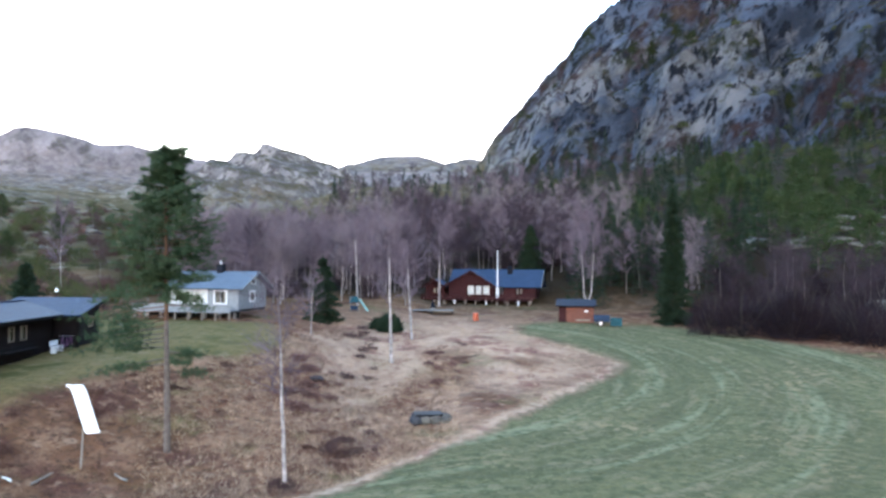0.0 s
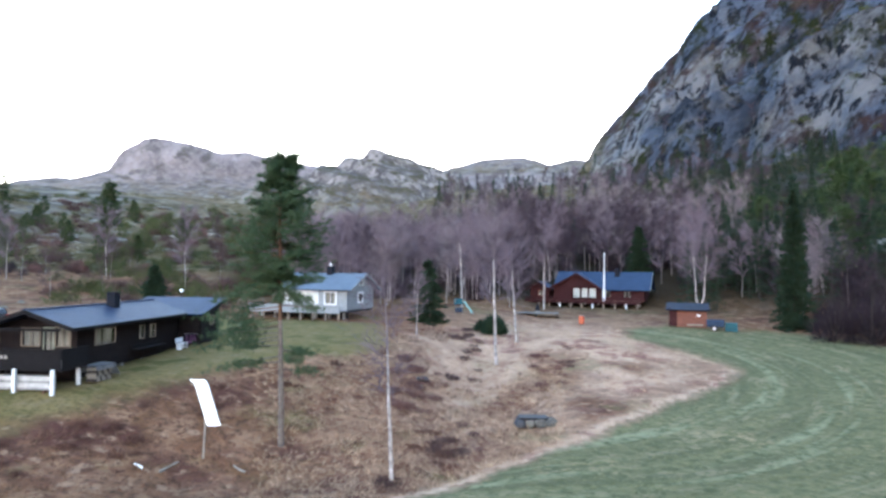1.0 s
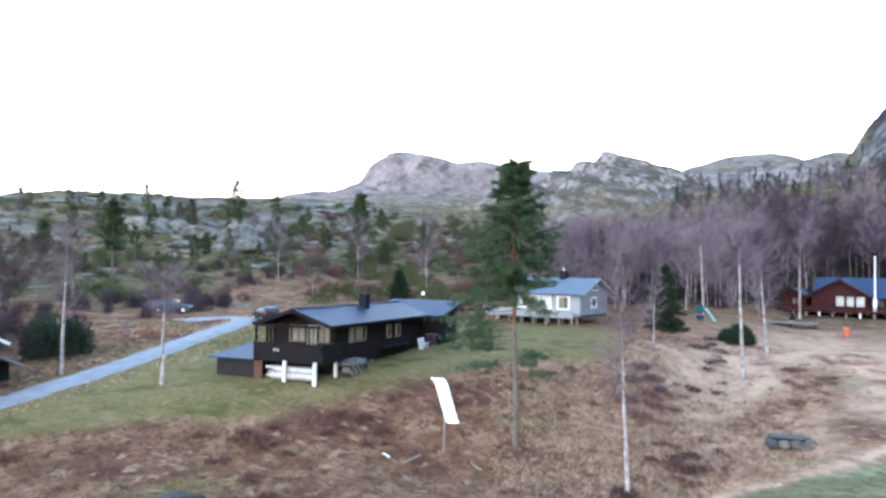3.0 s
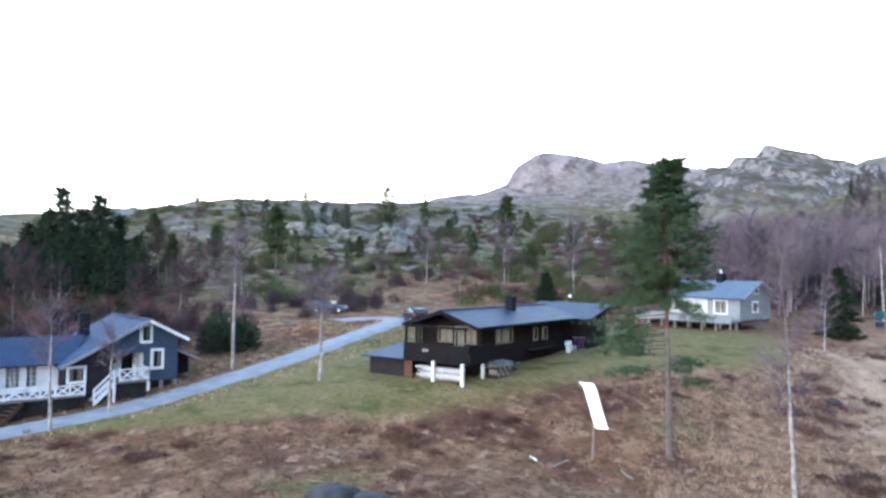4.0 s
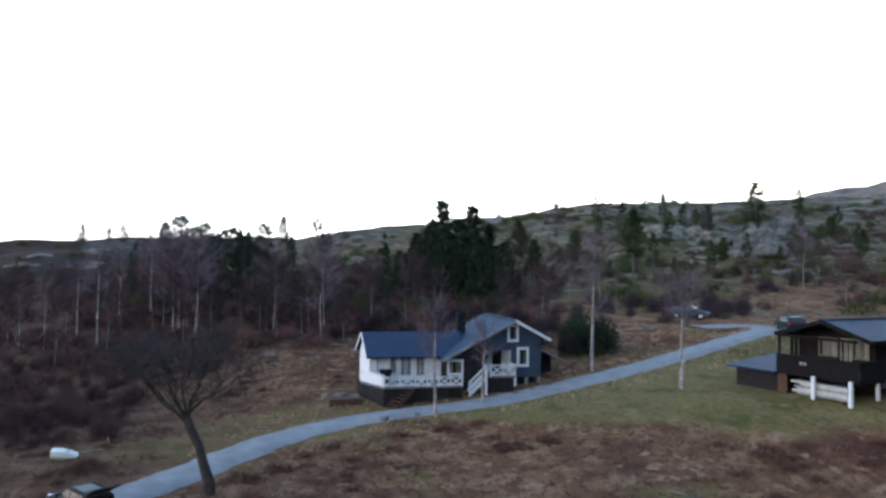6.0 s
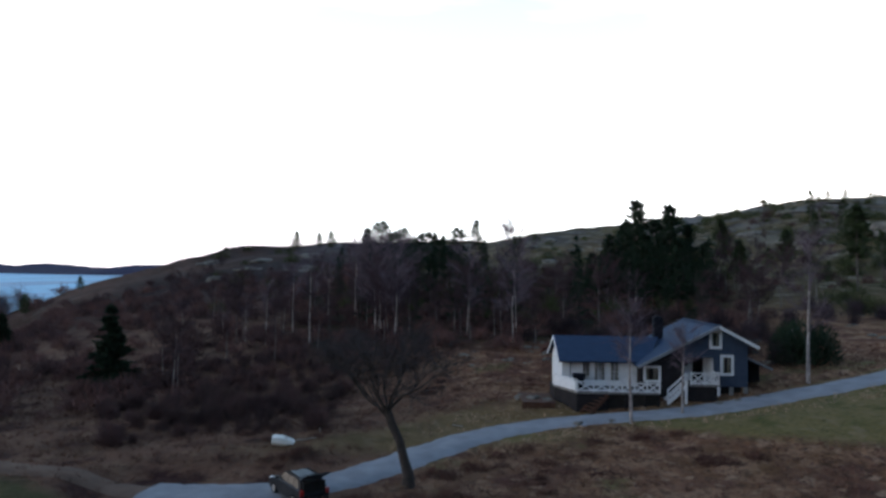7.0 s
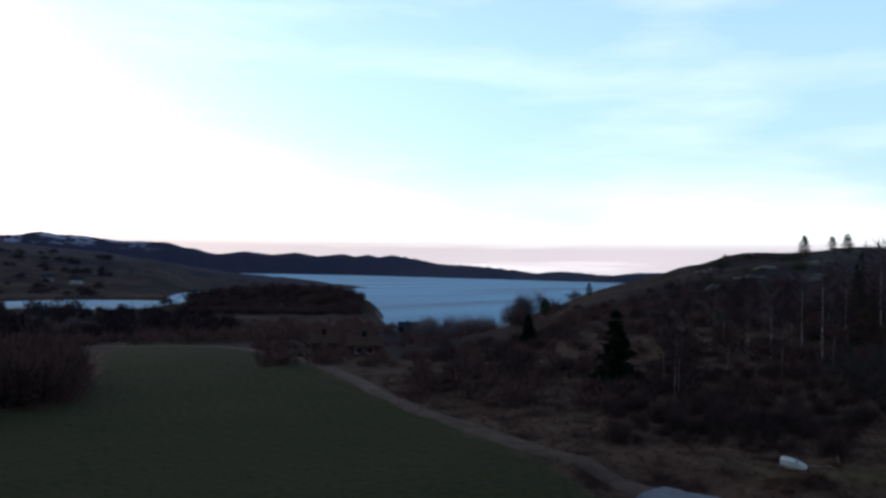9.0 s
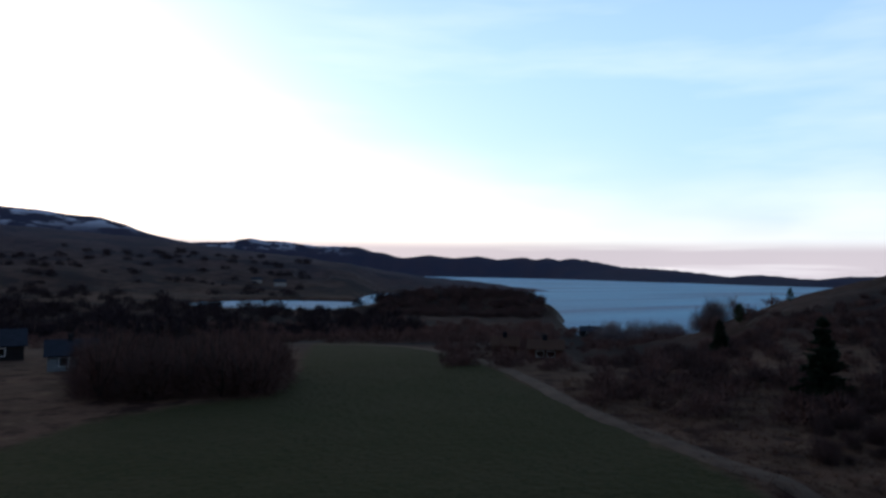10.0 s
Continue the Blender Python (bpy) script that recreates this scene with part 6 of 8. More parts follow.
def spruce_tree(b, d, h, seed, label, spread=None, mat=None, name="spruce_tree"):
    wood, green = conifer(seed, h, 0.03 + h * 0.012, spread or h * 0.2, max(18, int(h * 2.8)), 8, 16, 9, start=0.02, droop=-0.25, width=0.11, blade=0.4, shape=0.8, irregular=0.3)
    return plant(name, [("trunk", wood, OLD_BARK), ("crown", green, mat or SPRUCE)], *polar(b, d), seed * 37 % 360, label, "tree")


spruce_tree(-13.3, 92, 16.0, 31, "tall dark spruce at the field edge", 2.4)
spruce_tree(34.2, 84, 5.6, 32, "small dark spruce behind the black cabin", 2.1)
spruce_tree(13.7, 80, 7.0, 33, "slim dark juniper near the grey house", 2.2, name="juniper")
spruce_tree(109.7, 71, 7.0, 37, "dark spruce on the heath slope", 2.2)
spruce_tree(116.5, 120, 5.0, 39, "dark spruce on the heath slope", 1.6)
spruce_tree(-2.6, 124, 10.0, 40, "round-topped dark spruce behind the red house", 3.0)

# prototypes for the woods
FAR_BIRCH = [proto(bare_tree(100 + k, 10, 0.08, 2.5, 17, 46, start=0.3, width=0.042, sides=4, wob=0.14, twig_len=0.085), 0.3 + 0.06 * k) for k in range(6)]
THICK = [proto(bare_tree(120 + k, 6.5, 0.06, 2.4, 22, 26, start=0.06, width=0.026, sides=3, wob=0.12, rise=1.3, twig_len=0.11)) for k in range(5)]
FAR_PINE = [proto(conifer(140 + k, 10, 0.13, 2.5, 19, 5, 6, 4, start=0.26, droop=-0.05, width=0.17, blade=0.52, shape=0.6, irregular=0.5, bare=1.0)) for k in range(5)]
FAR_SPRUCE = [proto(conifer(160 + k, 10, 0.12, 2.1, 15, 5, 4, 5, start=0.05, droop=-0.25, width=0.11, blade=0.5, shape=0.85, irregular=0.35)) for k in range(4)]
BROAD_PINE = [proto(conifer(150 + k, 10, 0.16, 3.9, 18, 6, 8, 6, start=0.12, droop=0.0, width=0.15, blade=0.6, shape=0.5, irregular=0.5, bare=1.0, crown_top=0.25)) for k in range(4)]


def bush(seed, r, h, stems, twigs, length, width):
    """A rounded leafless bush: stems fanning from the root and a soft shell of fine twigs."""
    rng = np.random.default_rng(seed)
    wood, spray = Soup(), Soup()
    lobes = [(rng.uniform(-0.45, 0.45) * r, rng.uniform(-0.45, 0.45) * r, rng.uniform(0.55, 1.0)) for k in range(5)]
    for k in range(stems):
        a, q = rng.uniform(0, 6.283), rng.uniform(0.3, 0.9)
        wood.tube(bend(rng, (0, 0, -0.1), (math.cos(a) * r * q, math.sin(a) * r * q, h * rng.uniform(0.5, 0.95)), 4, 0.04 * h), np.linspace(0.012 * h, 0.004 * h, 4), 3)
    pick = rng.integers(0, 5, twigs)
    c = np.array(lobes)[pick]
    w = rng.normal(size=(twigs, 3))
    w[:, 2] = np.abs(w[:, 2])
    w /= np.linalg.norm(w, axis=1)[:, None]
    s = rng.uniform(0.35, 1.0, (twigs, 1)) ** 0.6
    root = w * s * np.stack([0.62 * r * c[:, 2], 0.62 * r * c[:, 2], h * 0.85 * c[:, 2]], 1)
    root[:, :2] += c[:, :2]
    way = w * 0.7 + rng.normal(size=(twigs, 3)) * 0.5
    way[:, 2] += 0.35
    spray.blades(root, root + way * length * rng.uniform(0.5, 1.4, (twigs, 1)), np.full(twigs, width), rng)
    return wood, spray


def round_juniper(b, d, r, h, seed, label):
    wood, green = bush(seed, r, h, 8, 6500, 0.3, 0.1)
    return plant("juniper", [("trunk", wood, OLD_BARK), ("crown", green, SPRUCE)], *polar(b, d), 0, label, "shrub")


round_juniper(8.9, 76, 1.9, 2.3, 34, "round dark juniper bush by the gully")
round_juniper(59.0, 66, 2.9, 4.6, 44, "dense dark juniper beside the lane")
BUSHES = [proto(bush(220 + k, 1.3, 1.2, 4, 310, 0.3, 0.055)) for k in range(5)]
CLUMPS = [proto(bush(240 + k, 1.7, 0.7, 3, 420, 0.3, 0.05)) for k in range(4)]
BIG_BUSHES = [proto(bush(230 + k, 2.6, 4.4, 12, 1500, 0.7, 0.04)) for k in range(5)]


def grove(name, protos, spots, lo, hi, mats, label, category, seed, unit=10.0):
    x = np.concatenate([s[0] for s in spots])
    y = np.concatenate([s[1] for s in spots])
    wood_of(name, protos, x, y, np.random.default_rng(seed).uniform(lo, hi, len(x)) / unit, mats, label, category, seed)


grove("birch_wood", FAR_BIRCH, [scatter(1, 40, -9, 8, 121, 190, clear), scatter(2, 100, 7, 27, 93, 160, clear), scatter(3, 30, -7, 11, 180, 330, clear), scatter(4, 8, -16, -6, 104, 125, clear)],
      7.0, 11.0, [FAR_BARK, TWIGS], "leafless birch wood with purple-brown twigs behind the houses", "birch wood", 1)
grove("dark_birch_wood", FAR_BIRCH, [scatter(61, 130, -6, 8, 121, 200, clear), scatter(62, 45, 7, 27, 93, 165, clear), scatter(63, 120, -12, 12.5, 180, 385, clear), scatter(64, 14, -18, -8, 104, 140, clear)],
      6.0, 10.5, [FAR_BARK, TWIGS_DARK], "leafless birch wood with dark brown twigs", "birch wood", 12)
grove("pale_birch_wood", FAR_BIRCH, [scatter(65, 14, -10, 8, 121, 180, clear), scatter(66, 85, 7, 27, 95, 155, clear), scatter(67, 24, -6, 12, 170, 260, clear), scatter(68, 4, -18, -12, 100, 118, clear)],
      7.5, 11.5, [BIRCH_BARK, TWIGS_PALE], "leafless birches with pale grey twigs in the wood", "birch wood", 13)
grove("white_birches", FAR_BIRCH, [scatter(10, 24, -12, 26, 96, 135, clear), scatter(20, 3, 28, 62, 120, 150, clear), scatter(28, 6, 79, 92, 72, 88, clear)],
      8.5, 12.0, [BIRCH_BARK, TWIGS], "white-stemmed birches standing out at the edge of the wood", "birch wood", 9)
grove("hill_birch", FAR_BIRCH, [scatter(5, 26, 28, 62, 110, 210, clear), scatter(6, 60, 60, 96, 72, 130, clear)],
      5.0, 8.5, [FAR_BARK, THICKET], "scattered leafless birches on the hillside", "birch wood", 2)
grove("slope_birch", FAR_BIRCH, [scatter(7, 16, 94, 108, 62, 110, clear), scatter(71, 12, 80, 95, 74, 110, clear)],
      4.5, 8.0, [FAR_BARK, THICKET], "thin leafless birches on the dark slope", "birch wood", 10)
grove("slope_conifers", FAR_SPRUCE, [scatter(11, 60, -12, 11, 160, 330, clear), scatter(12, 50, -20, -8, 112, 180, clear), scatter(13, 20, -16, -4, 200, 300, clear), scatter(29, 60, -4, 13.5, 230, 380, clear), scatter(84, 70, -17, -6, 106, 155, clear), scatter(103, 90, -32, -6, 190, 300, clear)],
      5.0, 12.0, [OLD_BARK, SPRUCE], "dark spruces on the lower mountain slope", "conifer wood", 3)
grove("hill_pines", FAR_PINE, [scatter(14, 22, 28, 62, 130, 230, clear), scatter(37, 10, 40, 80, 160, 215, clear), scatter(18, 16, -32, -22, 230, 300, clear)],
      4.0, 8.5, [PINE_BARK, NEEDLES], "scattered green pines on the hillside", "pine wood", 4)
grove("dark_pines", FAR_PINE, [scatter(15, 9, 66, 74, 98, 130, clear), scatter(16, 6, 82, 91, 110, 150, clear)],
      7.0, 9.5, [OLD_BARK, SPRUCE], "clumps of tall dark pines behind the blue house", "pine wood", 11)
grove("dark_spruces", FAR_SPRUCE, [scatter(72, 14, 65, 75.5, 90, 125, clear), scatter(73, 10, 79, 96, 90, 130, clear)],
      5.0, 10.5, [OLD_BARK, SPRUCE], "dark pointed spruces among the pines behind the blue house", "conifer wood", 15)
grove("cliff_foot_pines", BROAD_PINE, [scatter(74, 40, -32, -16, 118, 215), scatter(75, 10, -16, -9, 140, 190)],
      6.5, 11.5, [PINE_BARK, LIVE_NEEDLES], "broad green pines at the foot of the cliff", "pine wood", 16)
def hillside_tree(kind, b, d, top, turn):
    """A tree of a given kind at a bearing and distance, as tall as its tip's elevation asks."""
    x, y = polar(b, d)
    foot = ground_at(x, y)
    return replant(kind, x, y, turn, (10 + d * math.tan(radians(top)) - foot + 0.1) / 10.0)


def hillside_pine(seed, b, d, top, **k):
    wood, green = conifer(seed, 10, 0.14, k.get("spread", 2.6), 22, 6, 7, 6, start=k.get("start", 0.3), droop=-0.05, width=0.12, blade=0.45, shape=k.get("shape", 0.6), irregular=0.5, bare=1.0, crown_top=0.2)
    x, y = polar(b, d)
    root = plant("pine_tree", [("trunk", wood, PINE_BARK), ("crown", green, k.get("mat", NEEDLES))], x, y, 0, k["label"], "tree", "hillside pines")
    size = (10 + d * math.tan(radians(top)) - ground_at(x, y) + 0.05) / 10.0
    root.scale = (size, size, size)
    return root


# pines that stand out one by one on the hillside and its skyline
round_pine = hillside_pine(301, 46.7, 208, 6.75, spread=3.0, label="round-crowned green pine on the rocky hilltop")
tall_pine = hillside_pine(302, 70.2, 124, 5.5, mat=SPRUCE, label="tall dark pine with thin top behind the blue house")
open_pine = hillside_pine(303, 55.4, 131, 4.95, start=0.4, label="open green pine with bare lower trunk on the slope")
wind_pine = hillside_pine(304, 90.1, 152, 3.8, spread=3.4, shape=0.4, mat=SPRUCE, label="broad dark pine on the skyline of the hill")
for k, (kind, b, d, top) in enumerate((
        (tall_pine, 67.8, 122, 5.1), (tall_pine, 68.9, 128, 4.1), (tall_pine, 66.6, 126, 3.7), (tall_pine, 71.2, 130, 3.9), (tall_pine, 72.3, 126, 2.9), (tall_pine, 69.6, 116, 3.0), (tall_pine, 67.2, 114, 2.6), (tall_pine, 65.4, 120, 2.3), (wind_pine, 68.2, 108, 1.3), (wind_pine, 70.8, 112, 1.6), (wind_pine, 65.9, 110, 0.9), (wind_pine, 73.4, 118, 1.4), (open_pine, 64.3, 140, 4.05), (open_pine, 63.0, 128, 2.6),
        (open_pine, 59.8, 140, 3.3), (open_pine, 37.4, 168, 6.1), (open_pine, 32.4, 168, 4.0), (open_pine, 35.5, 150, 2.4), (open_pine, 42.0, 190, 4.2), (open_pine, 40.0, 165, 3.3), (open_pine, 49.0, 150, 2.8),
        (round_pine, 61.3, 262, 5.5), (round_pine, 57.2, 262, 6.0), (round_pine, 56.1, 268, 6.05), (round_pine, 53.2, 270, 6.1), (round_pine, 51.0, 215, 4.9), (round_pine, 44.0, 250, 6.2), (round_pine, 78.0, 225, 3.1),
        (wind_pine, 88.4, 160, 3.3), (wind_pine, 86.3, 150, 3.0), (wind_pine, 84.1, 145, 3.35), (tall_pine, 91.3, 165, 3.25), (tall_pine, 82.65, 200, 4.0), (round_pine, 94.0, 200, 3.0), (round_pine, 95.0, 205, 2.85),
        (round_pine, 96.8, 205, 2.9), (wind_pine, 85.6, 140, 2.4), (wind_pine, 87.6, 135, 2.5), (wind_pine, 89.0, 140, 2.9), (wind_pine, 90.6, 132, 2.2), (tall_pine, 86.2, 118, 1.2), (tall_pine, 88.2, 114, 1.0), (wind_pine, 83.2, 120, 1.2), (tall_pine, 89.9, 112, 0.6), (wind_pine, 84.9, 128, 1.8), (wind_pine, 89.3, 128, 1.7), (wind_pine, 87.3, 125, 1.2), (round_pine, 111.8, 196, -0.75), (round_pine, 115.2, 185, -2.0))):
    hillside_tree(kind, b, d, top, k * 77 % 360)
# slim birches with pale stems on the dark slope
slope_stem = birch("birch_tree", 95.6, 85.0, 331, 10.0, 0.1, 2.0, 20, 26, "slim pale-stemmed birch on the dark slope", start=0.5, width=0.03)
slope_stem.scale = (1.0, 1.0, 1.05)
for k, (b, d, top) in enumerate(((92.1, 99, 2.15), (98.9, 85.6, -1.2), (102.1, 92, -2.6), (90.6, 117, 1.95), (100.4, 88, -2.2), (70.3, 106, 0.1), (96.9, 95, 0.2), (94.2, 104, 1.0), (105.0, 95, -2.4))):
    hillside_tree(slope_stem, b, d, top, k * 61 % 360)
grove("purple_shrubs", BIG_BUSHES, [scatter(85, 26, 47, 60, 86, 108, clear), scatter(86, 12, 60, 76, 66, 80, clear), scatter(87, 14, 42, 50, 125, 160, clear)],
      1.6, 3.0, [OLD_BARK, TWIGS_DARK], "purple-brown leafless shrubs beyond the lane", "shrub", 24, 4.4)
grove("headland_wood", BUSHES, [scatter(88, 400, 129.6, 142.5, 380, 455)],
      2.6, 4.8, [OLD_BARK, BUSH_DARK], "dark low wood covering the headland by the water", "wood", 25, 1.2)
grove("valley_scrub", BUSHES, [scatter(92, 200, 140, 172, 200, 480), scatter(93, 160, 148, 172, 480, 1000)],
      3.5, 8.0, [OLD_BARK, BUSH_BLACK], "dark woodland patches across the valley floor", "wood", 28, 1.2)
grove("garden_scrub", BUSHES, [scatter(94, 60, 126.5, 138, 84, 120)],
      0.9, 2.2, [OLD_BARK, BUSH], "reddish scrub round the small cottages", "shrub", 29, 1.2)
grove("inlet_trees", BIG_BUSHES, [scatter(89, 34, 141.5, 152, 330, 400), scatter(90, 26, 143, 150, 230, 320)],
      3.2, 5.6, [OLD_BARK, BUSH_BLACK], "dark bare trees along the inlet", "trees", 26, 4.4)
# Added near-black bushes stand in for the shade at the cliff foot
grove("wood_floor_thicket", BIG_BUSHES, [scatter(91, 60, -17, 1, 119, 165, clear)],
      3.0, 5.2, [OLD_BARK, BUSH_BLACK], "near-black bushes added to darken the foot of the cliff", "thicket", 27, 4.4)
# bushes added to darken the forest floor behind the house
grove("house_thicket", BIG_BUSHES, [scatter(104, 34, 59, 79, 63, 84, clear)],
      1.8, 3.6, [OLD_BARK, BUSH_BLACK], "near-black bushes added to darken the slope behind the blue house", "thicket", 30, 4.4)
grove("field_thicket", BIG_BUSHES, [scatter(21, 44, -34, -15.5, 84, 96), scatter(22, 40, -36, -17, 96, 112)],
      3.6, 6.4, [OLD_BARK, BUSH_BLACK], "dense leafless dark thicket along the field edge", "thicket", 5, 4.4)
grove("pale_thicket", THICK, [scatter(69, 9, -34, -18, 88, 102), scatter(70, 12, -36, -16, 100, 116)],
      5.5, 8.5, [FAR_BARK, TWIGS_DARK], "taller grey-brown leafless bushes in the field-edge thicket", "thicket", 14, 6.5)
grove("shore_thicket", BIG_BUSHES, [scatter(23, 62, 150.2, 163.5, 66, 84)],
      3.6, 6.2, [OLD_BARK, BUSH], "dense leafless dark thicket beside the field", "thicket", 6, 4.4)
grove("shore_scrub", BUSHES, [scatter(24, 330, 141, 175, 140, 320), scatter(25, 230, 129, 142, 140, 330), scatter(102, 170, 112, 129, 165, 330)],
      1.4, 3.8, [OLD_BARK, BUSH], "brown leafless scrub towards the fjord", "thicket", 20, 1.2)
grove("shore_birches", BIG_BUSHES, [scatter(8, 24, 118.8, 125.2, 272, 302), scatter(107, 6, 115.2, 118.4, 198, 214)],
      5.2, 9.6, [FAR_BARK, TWIGS_PALE], "pale bare birch crowns along the shore", "birch wood", 21, 4.4)
# added dark bushes fill and darken the trunk level of the wood
grove("wood_understorey", BIG_BUSHES, [scatter(81, 70, -13, 8, 122, 190, clear), scatter(82, 70, 8, 27, 95, 175, clear)],
      2.4, 5.0, [OLD_BARK, TWIGS_DARK], "dark leafless undergrowth beneath the birches", "thicket", 22, 4.4)
grove("hollow_thicket", BIG_BUSHES, [scatter(83, 100, 93, 111, 50, 78, clear), scatter(106, 90, 94.5, 110, 45.5, 58, clear)],
      0.6, 1.9, [OLD_BARK, BUSH_DARK], "dark leafless thicket in the hollow beyond the boat", "thicket", 23, 4.4)
grove("slope_bushes", BUSHES, [scatter(27, 520, 88, 126, 56, 170, clear), scatter(40, 220, 62, 92, 72, 130, clear), scatter(76, 60, 28, 64, 120, 220, clear)],
      0.7, 2.2, [OLD_BARK, BUSH], "low rounded red-brown leafless bushes on the slope", "shrub", 17, 1.2)
grove("dark_slope_bushes", BUSHES, [scatter(77, 260, 92, 124, 62, 180, clear), scatter(78, 200, 60, 94, 76, 150, clear), scatter(79, 70, 28, 64, 95, 240, clear), scatter(108, 170, 25, 41, 100, 270, clear)],
      0.8, 2.6, [OLD_BARK, BUSH_DARK], "low dark leafless bushes on the slope", "shrub", 18, 1.2)
grove("juniper_scrub", BUSHES, [scatter(34, 330, 26, 70, 100, 290, clear), scatter(109, 110, 25, 38, 110, 260, clear), scatter(35, 90, 66, 104, 90, 220, clear), scatter(36, 240, -32, 0, 140, 330, clear)],
      1.0, 3.4, [OLD_BARK, BUSH_GREEN], "rounded green juniper scrub on the hillside", "shrub", 8, 1.2)


def on_bank(x, y):
    f, l, s, e = zones(x, y, None)
    d, _ = near_line(x, y, LANE_LINE)
    return (f < 0.5) & (l < 0.3) & (s < 0.25) & (d > 2.8) & clear_near(x, y) & (value_noise(x / 4.5, y / 4.5, 91) > 0.56)


# grass and heather tufts near the lane and the bank
def tufts(name, seed, count, sector, keep, height, spread, blades, width, mat, label, category):
    rng = np.random.default_rng(seed)
    x, y = scatter(seed, count, *sector, keep)
    z = landform(x, y)
    s = Soup()
    size = rng.uniform(0.6, 1.4, len(x))
    c = np.repeat(np.stack([x, y, z - 0.02], 1), blades, 0)
    k = np.repeat(size, blades)[:, None]
    root = c + np.concatenate([rng.normal(size=(len(c), 2)) * spread * 0.5, np.zeros((len(c), 1))], 1) * k
    tip = root + np.concatenate([rng.normal(size=(len(c), 2)) * spread, rng.uniform(0.5, 1.2, (len(c), 1)) * height], 1) * k
    s.blades(root, tip, np.full(len(c), width), rng)
    v, f = s.arrays()
    return tagged(new(name, mesh_of(name, v, f, [mat])), label, category, kind="stuff")


def on_heath(x, y):
    f, l, s, e = zones(x, y, None)
    d, _ = near_line(x, y, LANE_LINE)
    return (f < 0.5) & (l < 0.4) & (s < 0.5) & (d > 2.0) & clear_near(x, y)


def on_straw(x, y):
    f, l, s, e = zones(x, y, None)
    return (f < 0.5) & (s > 0.2 + 0.8 * value_noise(x * 7, y * 7, 3))


def on_edge(x, y):
    f, l, s, e = zones(x, y, None)
    d, _ = near_line(x, y, LANE_LINE)
    return (f < 0.5) & (d > 1.7) & (d < 4.5)


def on_meadow(x, y):
    f, l, s, e = zones(x, y, None)
    d, _ = near_line(x, y, LANE_LINE)
    return ((f > 0.5) | (l > 0.5)) & (d > 2.0) & clear_near(x, y)


def clear_near(x, y):
    ok = np.ones(len(x), bool)
    for hx, hy, ax, ay, rz in ((-32, 45, 11, 4, 97.5), (-50, 19, 7.5, 4, 84.2)):
        c, s = math.cos(radians(rz)), math.sin(radians(rz))
        u, w = (x - hx) * c + (y - hy) * s, -(x - hx) * s + (y - hy) * c
        ok &= (np.abs(u) > ax) | (np.abs(w) > ay)
    return ok


grove("heather_clumps", CLUMPS, [scatter(80, 760, 34, 100, 28, 66, on_bank), scatter(110, 130, 4, 34, 28, 66, on_bank)],
      0.3, 0.75, [OLD_BARK, CLUMP], "dark red-brown heather clumps on the bank", "heather", 19, 1.2)
for seed, count, sector, lo, hi, mat, words in ((95, 26, (1.6, 5.6, 53, 69), 0.35, 0.7, BUSH, "dark red heather patch in the straw-coloured grass"), (96, 22, (12.6, 16.8, 47, 57), 0.5, 1.1, BUSH, "purple-red shrubs beside the weathered log"),
                                                (97, 14, (9.3, 13.0, 39.5, 46), 0.4, 0.8, BUSH_DARK, "dark clumps along the lower gully"),
                                                (99, 16, (9.0, 12.0, 56, 78), 0.4, 0.9, BUSH_DARK, "dark clumps in the upper gully"), (101, 10, (15.8, 17.0, 34.6, 36.2), 0.35, 0.6, BUSH_DARK, "dark tuft round the foot of the birch")):
    grove("heather_patch", CLUMPS, [scatter(seed, count, *sector)], lo, hi, [OLD_BARK, mat], words, "heather", seed, 1.2)
tufts("heather", 41, 11000, (4, 128, 28, 78), on_heath, 0.3, 0.2, 7, 0.035, HEATHER, "tangled brown heather", "heather")
tufts("bracken", 45, 9000, (4, 128, 28, 78), on_heath, 0.34, 0.22, 6, 0.03, BRACKEN, "dead tan bracken among the heather", "bracken")
tufts("bleached_grass", 46, 3600, (3, 27, 28, 62), on_heath, 0.3, 0.2, 6, 0.03, STRAW, "bleached dead grass among the heather", "grass")
tufts("straw_grass", 42, 6000, (-8, 16, 34, 100), on_straw, 0.3, 0.16, 6, 0.025, STRAW, "pale dry straw-coloured grass", "grass")
tufts("verge_grass", 43, 5600, (44, 90, 30, 90), on_edge, 0.28, 0.12, 6, 0.035, STRAW, "dry grass along the lane", "grass")
tufts("meadow_grass", 44, 26000, (-32, 150, 26, 90), on_meadow, 0.09, 0.08, 5, 0.03, BLADE, "short green meadow grass", "grass")


# ---- field track, stones and outcrops ----
DIRT = material("trodden_earth", (0.08, 0.05, 0.036), 0.95, (0.055, 0.035, 0.025), 0.8, 12, 0.5, 0.5)
TEAL = material("teal_tarpaulin", (0.008, 0.042, 0.05), 0.6, (0.006, 0.03, 0.037), 2, 20, 0.3)
PALE_TEAL = material("pale_teal_plastic", (0.05, 0.16, 0.16), 0.5, None, 2, 20, 0.2)
NAVY = material("navy_cover", (0.012, 0.022, 0.04), 0.6, None, 2, 20, 0.3)
ORANGE = material("orange_plastic", (0.3, 0.05, 0.015), 0.5, None, 3, 20, 0.2)
TARP = material("grey_tarpaulin", (0.16, 0.165, 0.17), 0.7, (0.1, 0.1, 0.105), 2, 14, 0.4)
HULL = material("white_hull_paint", (0.5, 0.52, 0.5), 0.6, (0.42, 0.44, 0.42), 2, 20, 0.3)
